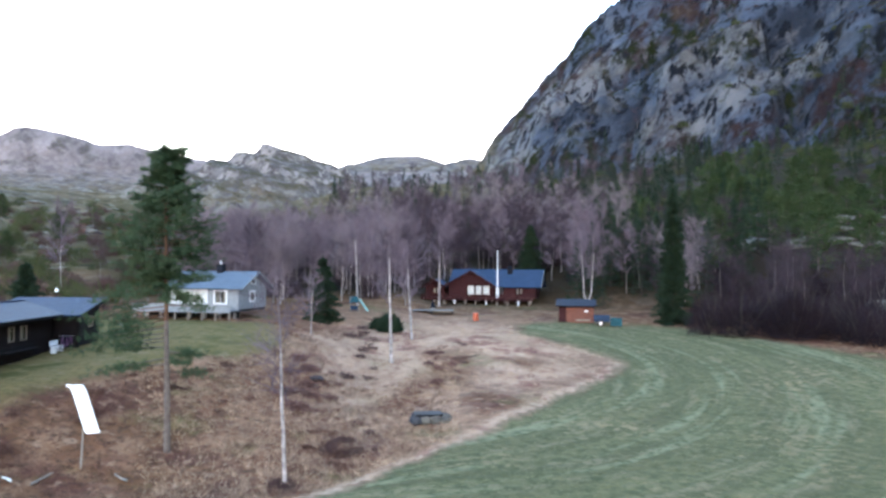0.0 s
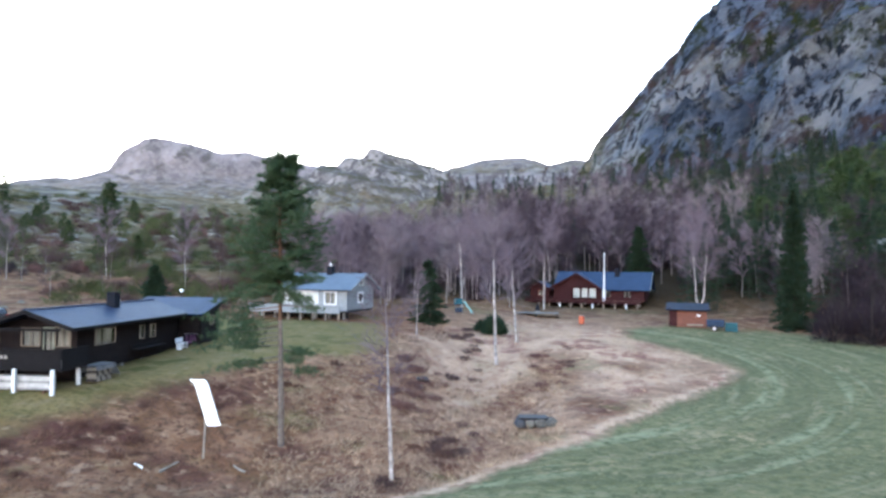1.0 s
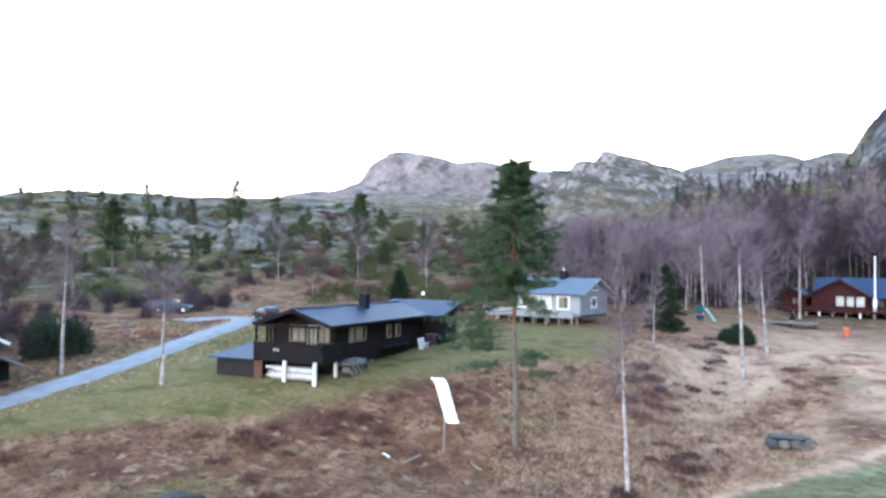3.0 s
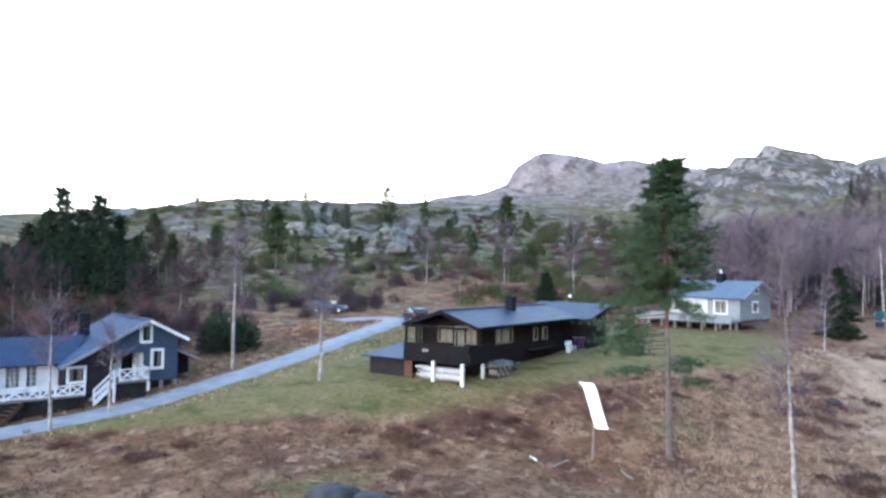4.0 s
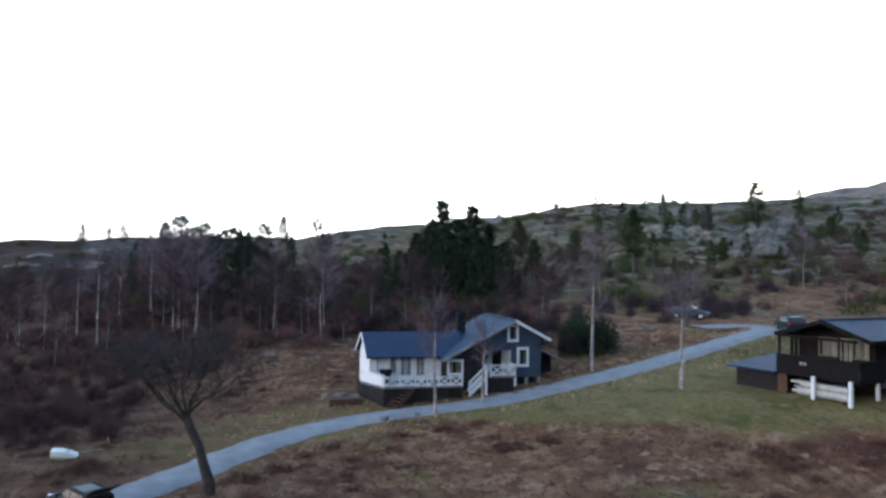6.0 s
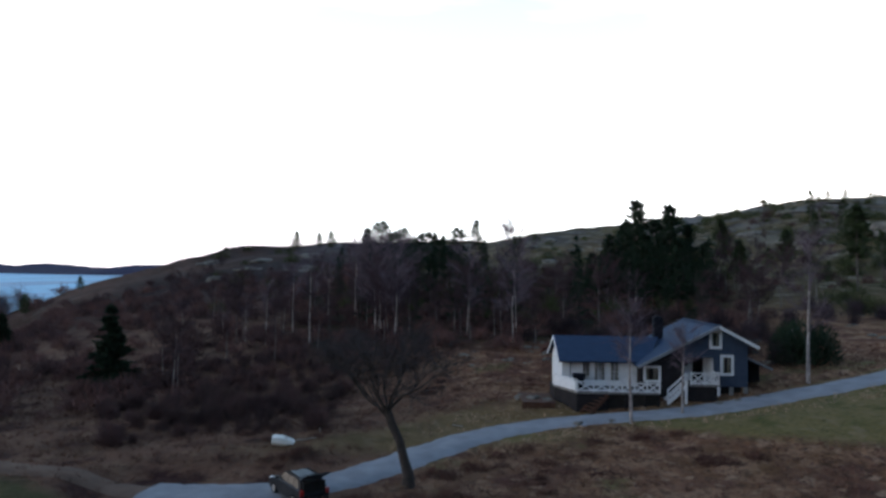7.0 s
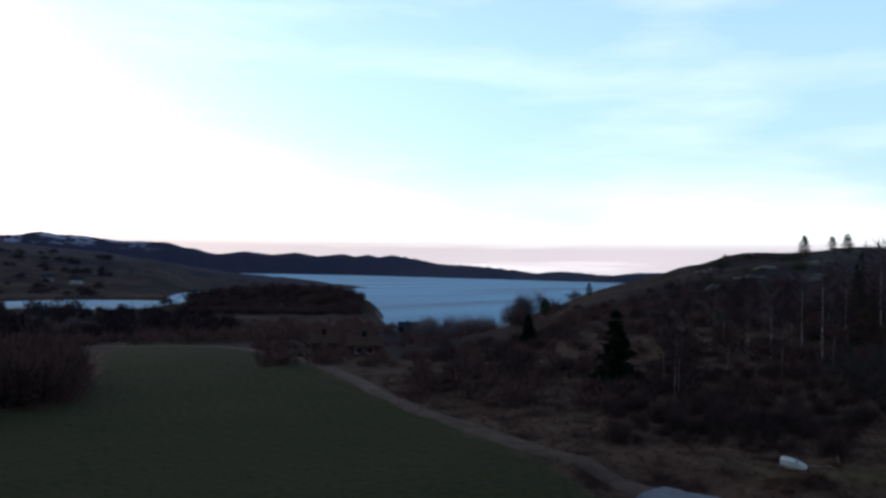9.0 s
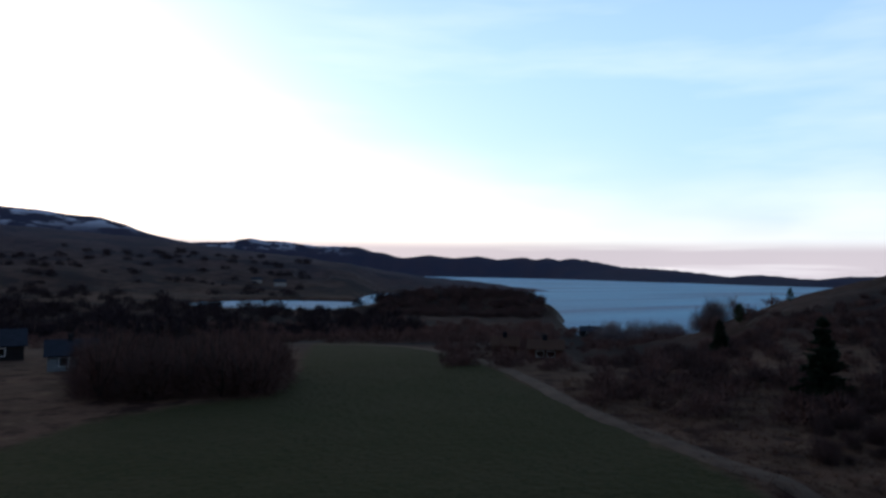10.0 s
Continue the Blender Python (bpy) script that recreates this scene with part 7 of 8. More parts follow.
SLIDE_WHITE = material("white_moulded_plastic", (0.75, 0.75, 0.75), 0.45, (0.68, 0.68, 0.68), 2, 20, 0.15)
PALE_BOARD = material("weathered_white_board", (0.3, 0.285, 0.27), 0.8, (0.22, 0.21, 0.2), 3, 20, 0.3)
PALE_WOOD = material("pale_stripped_branch", (0.16, 0.14, 0.12), 0.85, None, 3, 20, 0.4)
BLACK_PAINT = material("black_car_paint", (0.006, 0.007, 0.009), 0.56, (0.012, 0.013, 0.016), 2, 20, 0.2, coat=0.12)
BLUE_PAINT = material("steel_blue_car_paint", (0.03, 0.055, 0.075), 0.56, None, 2, 20, 0.2, coat=0.1)
RUBBER = material("tyre_rubber", (0.01, 0.01, 0.01), 0.9)
ALLOY = material("alloy_rim", (0.35, 0.35, 0.36), 0.4, None, 5, 30, 0.2, metal=0.8)
CAR_GLASS = material("dark_car_window", (0.01, 0.013, 0.016), 0.22, None, 2, 10, 0.1)
LENS_RED = material("red_lamp_lens", (0.25, 0.01, 0.01), 0.3)
LENS_CLEAR = material("clear_lamp_lens", (0.5, 0.5, 0.52), 0.2)
PURPLE = material("purple_paint", (0.09, 0.02, 0.08), 0.5)
WELL_DARK = material("dark_slab_and_hollow", (0.012, 0.011, 0.013), 0.6)

track_line = np.array([(*polar(b, d), ground_at(*polar(b, d))) for b, d in [(105.5, 37.2), (110.5, 39.6), (115.9, 43.2), (120.5, 49), (125.9, 58), (130.5, 75), (134.9, 97), (141, 126), (147, 138), (152, 142)]])
track_line = smooth_line(track_line, 12)
track_line[:, 2] = landform(track_line[:, 0], track_line[:, 1])
track = ribbon("track", track_line, 1.1, 0.06, DIRT, 5)
tagged(track, "brown trodden track along the edge of the field", "track", kind="structure")


def rock_mesh(seed, n=3):
    bm = bmesh.new()
    bmesh.ops.create_icosphere(bm, subdivisions=n, radius=1.0)
    noise.seed_set(seed)
    for v in bm.verts:
        p = v.co * 1.1 + Vector((seed * 3.1, 0, 0))
        v.co *= 1 + 0.35 * noise.noise(p) + 0.16 * noise.noise(p * 2.7)
        v.co.x = round(v.co.x * 3.2) / 3.2 * 0.35 + v.co.x * 0.65
        v.co.z = round(v.co.z * 3.0) / 3.0 * 0.4 + v.co.z * 0.6
    bm.verts.ensure_lookup_table()
    bmesh.ops.triangulate(bm, faces=bm.faces)
    v = np.array([tuple(q.co) for q in bm.verts])
    f = np.array([[q.index for q in face.verts] for face in bm.faces])
    bm.free()
    return v, f


ROCKS = [rock_mesh(k + 1, 3) for k in range(4)]


def outcrops(name, spots, lo, hi, flat, label, seed):
    rng = np.random.default_rng(seed)
    x = np.concatenate([s[0] for s in spots])
    y = np.concatenate([s[1] for s in spots])
    z = landform(x, y)
    vs, fs, n = [], [], 0
    for px, py, pz in zip(x, y, z):
        v, f = ROCKS[rng.integers(len(ROCKS))]
        a, s = rng.uniform(0, 6.28), rng.uniform(lo, hi)
        c, d = math.cos(a), math.sin(a)
        long = rng.uniform(1.0, 2.2)
        w = np.stack([v[:, 0] * long * c - v[:, 1] * d, v[:, 0] * long * d + v[:, 1] * c, v[:, 2] * flat * rng.uniform(0.6, 1.3)], 1) * s
        vs.append(w + (px, py, pz - 0.12 * s))
        fs.append(f + n)
        n += len(v)
    return tagged(new(name, mesh_of(name, np.concatenate(vs), np.concatenate(fs), [ROCK])), label, "rock", kind="stuff")


outcrops("rock_outcrops", [scatter(51, 90, 28, 68, 160, 290, clear), scatter(52, 30, 68, 104, 160, 225, clear), scatter(57, 30, -32, -10, 130, 190)], 1.0, 3.6, 0.34, "pale grey lichened rock outcrops on the slope", 51)
outcrops("scree_stones", [scatter(54, 120, 60, 84, 46, 80, clear), scatter(55, 60, 26, 60, 70, 110, clear)], 0.15, 0.5, 0.6, "loose grey stones on the heath", 52)


ROCK_DARK = material("dark_grey_rock", (0.034, 0.035, 0.04), 0.9, (0.018, 0.017, 0.018), 1.2, 10, 0.5, 0.8)


outcrops("rock_band", [scatter(58, 26, 44.5, 54, 178, 200)], 2.0, 4.6, 0.75, "dark rock face with pale patches across the hillside", 58)


def boulder(b, d, size, k, label, flat=0.6, mat=None):
    x, y = polar(b, d)
    v, f = ROCKS[k]
    ob = new("boulder", mesh_of("boulder", v * np.array([1.3, 1.0, flat]) * size, f, [mat or ROCK]))
    ob.matrix_world = pose(x, y, ground_at(x, y) + size * flat * 0.25, 0, 0, k * 67)
    return tagged(ob, label, "boulder")


boulder(47.6, 31.5, 0.7, 0, "dark grey boulder half sunk in brown heath", 0.4, ROCK_DARK)
boulder(50.5, 32.5, 0.9, 1, "dark boulder half sunk in brown heath", 0.5, ROCK_DARK)
boulder(14.2, 54.0, 0.5, 2, "flat dark stone on the bank", 0.4, ROCK_DARK)
boulder(-27.0, 99.0, 3.2, 3, "large pale boulder behind the thicket", 0.8)
for b, d, s in ((74.5, 46.6, 0.28), (72.0, 47.2, 0.22), (64.3, 51.8, 0.3), (63.0, 52.6, 0.25), (61.6, 53.6, 0.22), (66.1, 50.9, 0.18), (76.9, 52.0, 0.4), (78.0, 52.5, 0.5), (79.1, 53.5, 0.35)):
    boulder(b, d, s, int(b) % 4, "small pale stone beside the gravel lane", 0.7)


# ---- vehicles ----
def wheel(parent, x, y, z, r, w):
    tyre = part("wheel", rod(bmesh.new(), (x, y - w / 2, z), (x, y + w / 2, z), r, r, 20), RUBBER, parent)
    part("rim", rod(bmesh.new(), (x, y - w / 2 - 0.01, z), (x, y + w / 2 + 0.01, z), r * 0.62, r * 0.62, 14), ALLOY, tyre)


def car(m, label, paint, open_tail=False):
    """An estate car, 4.5 m long, nose towards +x, standing on z = 0."""
    c = thing("car", m, label, "car")
    side = [(-2.2, 0.35), (-2.24, 0.75), (-2.15, 0.98), (-1.6, 1.0), (0.75, 0.98), (1.75, 0.86), (2.15, 0.7), (2.2, 0.4), (1.9, 0.25), (-1.9, 0.25)]
    bm = bmesh.new()
    rings = []
    for y, inset in ((-0.88, 0.06), (-0.82, 0.0), (0.82, 0.0), (0.88, 0.06)):
        rings.append([bm.verts.new((x * (1 - inset * 0.3), y, z + (0.04 if inset and z < 0.5 else -inset * 0.6 if inset else 0))) for x, z in side])
    for a, b in zip(rings, rings[1:]):
        for k in range(len(side)):
            bm.faces.new((a[k], a[(k + 1) % len(side)], b[(k + 1) % len(side)], b[k]))
    bm.faces.new(rings[0])
    bm.faces.new(rings[-1][::-1])
    body = part("body", bm, paint, c)
    roof = [(-2.05, 0.98), (-1.75, 1.42), (-1.2, 1.5), (0.0, 1.5), (0.35, 1.42), (1.05, 0.97)]
    bm = bmesh.new()
    loops = []
    for s in (-1, 1):
        loops.append([bm.verts.new((x, s * (0.8 - 0.34 * max(0.0, z - 0.98)), z)) for x, z in roof])
    for k in range(len(roof) - 1):
        bm.faces.new((loops[0][k], loops[0][k + 1], loops[1][k + 1], loops[1][k]))
    bm.faces.new(loops[0])
    bm.faces.new(loops[1][::-1])
    cabin = part("cabin", bm, paint, c)
    for s in (-1, 1):
        for x0, x1, x2, x3 in ((-1.85, -1.2, -1.15, -1.5), (-1.1, -0.35, -0.35, -1.1), (-0.25, 0.75, 0.25, -0.25)):
            y0, y1 = s * 0.792, s * 0.66
            q = [(x0, y0, 1.02), (x1, y0, 1.02), (x2, y1, 1.4), (x3, y1, 1.4)]
            bm = bmesh.new()
            a = [bm.verts.new(p) for p in q]
            b = [bm.verts.new((p[0], p[1] + s * 0.012, p[2])) for p in q]
            bm.faces.new(a)
            bm.faces.new(b)
            for k in range(4):
                bm.faces.new((a[k], a[(k + 1) % 4], b[(k + 1) % 4], b[k]))
            part("side_window", bm, CAR_GLASS, cabin)
    part("windscreen", sheet(bmesh.new(), (0.36, -0.62, 1.425), (0.36, 0.62, 1.425), (1.0, 0.74, 1.03), (1.0, -0.74, 1.03), 0.02), CAR_GLASS, cabin)
    for s in (-1, 1):
        part("headlamp", boxed(2.02, s * 0.68 - 0.15, 0.62, 2.17, s * 0.68 + 0.15, 0.76), LENS_CLEAR, body)
        part("tail_lamp", boxed(-2.25, s * 0.74 - 0.1, 0.7, -2.12, s * 0.74 + 0.1, 1.0), LENS_RED, body)
        part("mirror", boxed(0.7, s * 0.95 - 0.09, 1.0, 0.82, s * 0.95 + 0.09, 1.14), paint, body)
        part("roof_rail", boxed(-1.6, s * 0.58 - 0.02, 1.5, 0.1, s * 0.58 + 0.02, 1.55), RUBBER, cabin)
        for x in (-1.35, 1.38):
            wheel(c, x, s * 0.8, 0.32, 0.32, 0.2)
    part("bumper", boxed(-2.3, -0.8, 0.3, -2.18, 0.8, 0.55), paint, body)
    if open_tail:
        gate = part("tailgate", sheet(bmesh.new(), (-1.75, -0.62, 1.5), (-1.75, 0.62, 1.5), (-2.75, 0.66, 1.95), (-2.75, -0.66, 1.95), 0.07), paint, c, "raised black tailgate")
        part("rear_window", sheet(bmesh.new(), (-1.9, -0.5, 1.58), (-1.9, 0.5, 1.58), (-2.35, 0.52, 1.785), (-2.35, -0.52, 1.785), 0.02), CAR_GLASS, gate)
        # near-black box stands in for the shaded inside of the boot
        part("boot_opening", boxed(-2.2, -0.62, 0.7, -1.72, 0.62, 1.38), RUBBER, c)
    else:
        part("rear_window", sheet(bmesh.new(), (-1.8, -0.56, 1.4), (-1.8, 0.56, 1.4), (-2.06, 0.66, 1.03), (-2.06, -0.66, 1.03), 0.02), CAR_GLASS, cabin)
    return c


def on_ground(b, d, turn, lift=0.0):
    x, y = polar(b, d)
    return pose(x, y, ground_at(x, y) + lift, 0, 0, turn)


small_car = car(on_ground(96.25, 34.5, -150, 0.06), "small black car with raised tailgate on the lane", BLACK_PAINT, True)
# scaled to fit its width and height in the camera's view
small_car.scale = (0.82, 0.82, 0.84)
car(on_ground(51.3, 91.0, 40, 0.03), "steel-blue car parked where the lane ends", BLUE_PAINT)
car(on_ground(44.5, 76.0, 150, 0.05), "black car parked behind the tarred cabin", BLACK_PAINT)


# ---- loose things on the bank ----
def slide():
    """A bent white plastic slide propped on a post."""
    x, y = polar(30.95, 39.4)
    g = ground_at(x, y) + 0.32
    s = thing("slide", pose(x, y, g, 0, 0, 30.2), "white moulded plastic slide propped on a thin post", "slide")
    prof = [(-0.62, 3.72), (-0.42, 3.66), (-0.25, 3.4), (0.0, 2.75), (0.25, 2.1), (0.48, 1.5), (0.58, 1.36)]
    bm = bmesh.new()
    rows = []
    for k, (u, z) in enumerate(prof):
        rows.append([bm.verts.new((u * 0.78 + e * 0.9, 0.25 * (k - 3) * -0.12 + t, z)) for e, t in ((-0.06, 0.10), (0.0, 0.0), (0.62, 0.0), (0.68, 0.10), (0.62, 0.05), (0.0, 0.05))])
    for a, b in zip(rows, rows[1:]):
        for k in range(6):
            bm.faces.new((a[k], a[(k + 1) % 6], b[(k + 1) % 6], b[k]))
    bm.faces.new(rows[0])
    bm.faces.new(rows[-1][::-1])
    chute = part("chute", bm, SLIDE_WHITE, s, smooth=False)
    part("lip", rod(bmesh.new(), (-0.48, 0.1, 3.74), (-0.33, 0.1, 3.66), 0.06, 0.06), SLIDE_WHITE, chute)
    part("post", rod(bmesh.new(), (0.2, 0.05, -0.75), (0.3, 0.1, 1.9), 0.05, 0.045), PALE_WOOD, s)


slide()


def branch(b, d, length, turn, mat, label):
    x, y = polar(b, d)
    rng = np.random.default_rng(int(b * 10))
    w = Soup()
    w.tube(bend(rng, (-length / 2, 0, 0.12), (length / 2, 0, 0.2), 6, 0.06), np.linspace(0.06, 0.035, 6), 6)
    v, f = w.arrays()
    ob = new("fallen_branch", mesh_of("fallen_branch", v, f, [mat]))
    ob.matrix_world = pose(x, y, ground_at(x, y), 0, 0, turn)
    return tagged(ob, label, "branch")


branch(33.0, 38.3, 1.1, 70, PALE_WOOD, "pale stripped branch lying on brown heath")
branch(28.2, 38.0, 1.4, 150, PALE_WOOD, "pale stripped branch lying on brown heath")
branch(35.2, 38.5, 1.0, 150, HULL, "greenish painted board end lying on heath")
branch(14.6, 52.5, 1.5, 140, PALE_WOOD, "weathered log lying on the bank")


def culvert():
    x, y = polar(5.2, 45.0)
    c = thing("culvert", pose(x, y, ground_at(x, y), 0, 0, 10), "rough stone well with a dark slab in grass", "culvert")
    rng = random.Random(4)
    # rough stones stacked round a block painted as a shaded hollow; slab on top
    for px, py in [(q, -0.6) for q in (-0.9, -0.35, 0.3, 0.85)] + [(q, 0.6) for q in (-0.8, -0.2, 0.4, 0.9)] + [(-1.0, 0.0), (1.0, 0.0)]:
        v, f = ROCKS[rng.randrange(4)]
        mesh = mesh_of("stone", v * np.array([0.36, 0.28, 0.3]) * rng.uniform(0.8, 1.2) + np.array([px, py, 0.18]), f, [ROCK if rng.random() < 0.6 else ROCK_DARK])
        ob = new("stone", mesh)
        ob.parent = c
    part("slab", boxed(-1.02, -0.5, 0.42, 0.7, 0.62, 0.54), WELL_DARK, c, "dark slab")
    part("hollow", boxed(-0.75, -0.42, -0.2, 0.75, 0.48, 0.2), WELL_DARK, c)


culvert()


def dinghy():
    """A small white boat tipped on its side in the grass."""
    x, y = polar(97.5, 41.9)
    d = thing("rowing_boat", pose(x, y, ground_at(x, y) + 0.24, -62, 8, 86), "small white rowing boat tipped over on the grass", "boat")
    bm = bmesh.new()
    rows = []
    for k in range(9):
        q = k / 8
        w = 0.42 * math.sin(math.pi * min(1.0, 0.28 + q * 0.72)) ** 0.8 if q < 1 else 0.03
        x0 = -0.8 + 1.6 * q
        rows.append([bm.verts.new((x0, w * c, 0.12 * q * q + h)) for c, h in ((1, 0.42), (0.85, 0.12), (0.0, 0.0), (-0.85, 0.12), (-1, 0.42), (-0.93, 0.42), (-0.78, 0.16), (0, 0.05), (0.78, 0.16), (0.93, 0.42))])
    for a, b in zip(rows, rows[1:]):
        for k in range(10):
            bm.faces.new((a[k], a[(k + 1) % 10], b[(k + 1) % 10], b[k]))
    bm.faces.new(rows[0])
    bm.faces.new(rows[-1][::-1])
    hull = part("hull", bm, HULL, d)
    for px in (-0.35, 0.2):
        part("thwart", boxed(px - 0.08, -0.37, 0.28, px + 0.08, 0.37, 0.31), BARE_WOOD, d)
    # shrunk to fit the camera's view
    d.scale = (0.78, 0.78, 0.8)


dinghy()
branch(94.6, 45.5, 1.5, 10, BARE_WOOD, "pale board lying beside the boat")
branch(83.8, 46.8, 0.9, 80, PALE_WOOD, "short pale stake leaning in the grass")
branch(95.7, 43.0, 1.1, 95, PALE_WOOD, "pale branch lying in the grass beside the boat")


# ---- round the red house ----
def flagpole():
    x, y = polar(0.0, 108.7)
    f = thing("flagpole", pose(x, y, 5.75), "white painted flagpole with knob on the red house's deck", "flagpole")
    part("pole", rod(bmesh.new(), (0, 0, 0.0), (0, 0, 6.9), 0.11, 0.07, 12), WHITE, f)
    bm = bmesh.new()
    bmesh.ops.create_uvsphere(bm, u_segments=12, v_segments=8, radius=0.12)
    bmesh.ops.translate(bm, vec=(0, 0, 6.98), verts=bm.verts)
    part("knob", bm, WHITE, f)
    part("foot", boxed(-0.2, -0.2, 0.0, 0.2, 0.2, 1.6), WHITE, f)


flagpole()


def shed():
    x, y = polar(-4.8, 90.0)
    DROP[0] = 0.0
    s = thing("shed", pose(x, y, ground_at(x, y) - 0.05, 0, 0, -6), "small orange-red garden shed with dark shingle roof", "shed")
    part("front_wall", boxed(0.9, 0.0, 0.0, 4.2, 0.12, 2.0), SHED_WALL, s)
    part("side_wall", boxed(0.0, 0.0, 0.0, 0.9, 0.1, 2.1), RED_WALL, s)
    part("side_wall", boxed(0.0, 0.1, 0.0, 0.12, 2.6, 2.3), RED_WALL, s)
    part("side_wall", boxed(4.08, 0.12, 0.0, 4.2, 2.6, 2.0), SHED_WALL, s)
    part("rear_wall", boxed(0.12, 2.5, 0.0, 4.08, 2.6, 2.2), SHED_WALL, s)
    part("roof", sheet(bmesh.new(), (-0.35, -0.4, 2.05), (4.5, -0.4, 2.05), (4.5, 3.0, 2.75), (-0.35, 3.0, 2.75), 0.1), ROOF_DARK, s)
    part("fascia", boxed(-0.37, -0.45, 1.92, 4.52, -0.4, 2.06), DARK_TRIM, s)
    door = part("door", boxed(1.9, -0.05, 0.05, 2.9, 0.0, 1.85), SHED_WALL, s)
    part("handle", boxed(2.7, -0.09, 0.9, 2.76, -0.05, 1.05), DARK_TRIM, door)
    part("sign_board", boxed(3.1, -0.03, 1.3, 3.5, 0.0, 1.5), WHITE, s)
    part("sill_board", boxed(2.0, -0.08, 0.2, 3.8, -0.055, 0.42), BARE_WOOD, s)


shed()


def trailer():
    x, y = polar(-8.3, 88.0)
    t = thing("trailer", pose(x, y, ground_at(x, y), 0, 0, -12), "covered trailer with teal tarpaulin beside the shed", "trailer")
    part("bed", boxed(-1.2, -0.65, 0.45, 0.6, 0.65, 0.75), NAVY, t)
    bm = bmesh.new()
    rows = [[bm.verts.new((x0, y0, z0)) for y0, z0 in ((-0.68, 0.75), (-0.5, 1.25), (0.5, 1.25), (0.68, 0.75))] for x0 in (-1.25, -0.6, 0.1, 0.62)]
    for a, b in zip(rows, rows[1:]):
        for k in range(3):
            bm.faces.new((a[k], a[k + 1], b[k + 1], b[k]))
    bm.faces.new(rows[0])
    bm.faces.new(rows[-1][::-1])
    part("cover", bm, NAVY, t, "navy cover")
    part("drawbar", beam(bmesh.new(), (0.6, 0, 0.5), (1.6, 0, 0.45), 0.08, 0.08), ALLOY, t)
    part("crate", boxed(0.7, -0.5, 0.0, 2.0, 0.6, 0.95), TEAL, t, "teal box under tarpaulin")
    for s in (-1, 1):
        wheel(t, -0.4, s * 0.72, 0.3, 0.3, 0.16)


trailer()


def platform():
    x, y = polar(5.2, 96.0)
    p = thing("wooden_platform", pose(x, y, ground_at(x, y), 0, 0, 4), "low grey wooden platform in the dry grass", "platform")
    for k in range(16):
        part("plank", boxed(-2.8 + k * 0.36, -1.3, 0.42, -2.46 + k * 0.36, 1.3, 0.5), DECK_GREY, p)
    for x0 in (-2.7, 0.0, 2.7):
        part("joist", boxed(x0 - 0.06, -1.25, 0.0, x0 + 0.06, 1.25, 0.42), DARK_TRIM, p)
    q = thing("folded_parasol", pose(x + 0.2, y, ground_at(x, y) + 0.5), "dark folded parasol standing on the platform", "parasol")
    part("cloth", rod(bmesh.new(), (0, 0, 0.25), (0, 0, 1.25), 0.42, 0.06, 12), CHIMNEY, q)
    part("foot", rod(bmesh.new(), (0, 0, 0), (0, 0, 0.25), 0.3, 0.25, 12), CONCRETE, q)


platform()


def drum():
    x, y = polar(1.7, 90.0)
    d = thing("plastic_drum", pose(x, y, ground_at(x, y)), "orange plastic drum standing in dry grass", "drum")
    bm = rod(bmesh.new(), (0, 0, 0), (0, 0, 0.9), 0.33, 0.33, 16)
    part("barrel", bm, ORANGE, d)
    part("lid", rod(bmesh.new(), (0, 0, 0.9), (0, 0, 0.96), 0.35, 0.35, 16), ORANGE, d)


drum()


def swing():
    """A play frame with a teal canvas and a short chute."""
    x, y = polar(11.1, 86.0)
    s = thing("play_frame", pose(x, y, ground_at(x, y), 0, 0, 10), "wooden play frame with teal canvas and pale chute", "play frame")
    for sx in (-0.7, 0.2):
        for sy in (-0.4, 0.4):
            part("leg", beam(bmesh.new(), (sx, sy * 1.3, -0.1), (sx, sy * 0.6, 1.75), 0.08, 0.08), BARE_WOOD, s)
    part("deck", boxed(-0.75, -0.4, 0.75, 0.25, 0.4, 0.81), BARE_WOOD, s)
    part("canvas", sheet(bmesh.new(), (-0.85, -0.5, 1.1), (0.3, -0.5, 1.1), (0.3, 0.0, 1.8), (-0.85, 0.0, 1.8), 0.05), TEAL, s, "teal canvas roof")
    part("canvas", sheet(bmesh.new(), (-0.85, 0.0, 1.8), (0.3, 0.0, 1.8), (0.3, 0.5, 1.15), (-0.85, 0.5, 1.15), 0.05), TEAL, s, "teal canvas roof")
    part("chute", sheet(bmesh.new(), (0.2, -0.5, 1.5), (0.5, -0.5, 1.5), (1.5, -0.75, 0.1), (1.2, -0.75, 0.1), 0.06), PALE_TEAL, s, "pale teal chute")
    part("net", boxed(-0.72, -0.46, 0.2, 0.2, -0.42, 0.72), NAVY, s)


swing()


# ---- round the black cabin ----
def in_yard(lx, ly, turn=0.0, z=None):
    """A pose given in the black cabin's own plan."""
    p = pose(-30.95, 37.0, 0, 0, 0, 97.5) @ Vector((lx, ly, 0))
    return pose(p.x, p.y, ground_at(p.x, p.y) if z is None else z, 0, 0, 97.5 + turn)


def plank_stack():
    s = thing("plank_stack", in_yard(-1.25, 0.0), "stack of pale boards stored under the deck", "planks")
    rng = random.Random(3)
    for k in range(6):
        for j in range(3):
            part("plank", boxed(-0.3 + j * 0.22, 0.0 + rng.uniform(-0.05, 0.1), 0.12 + k * 0.13, -0.1 + j * 0.22, 3.2 + rng.uniform(-0.5, 0.5), 0.24 + k * 0.13), PALE_BOARD if (k + j) % 3 else CONCRETE, s)
    for y in (0.3, 1.8):
        part("bearer", boxed(-0.32, y, -0.15, 0.4, y + 0.12, 0.12), BROWN_WOOD, s)


plank_stack()


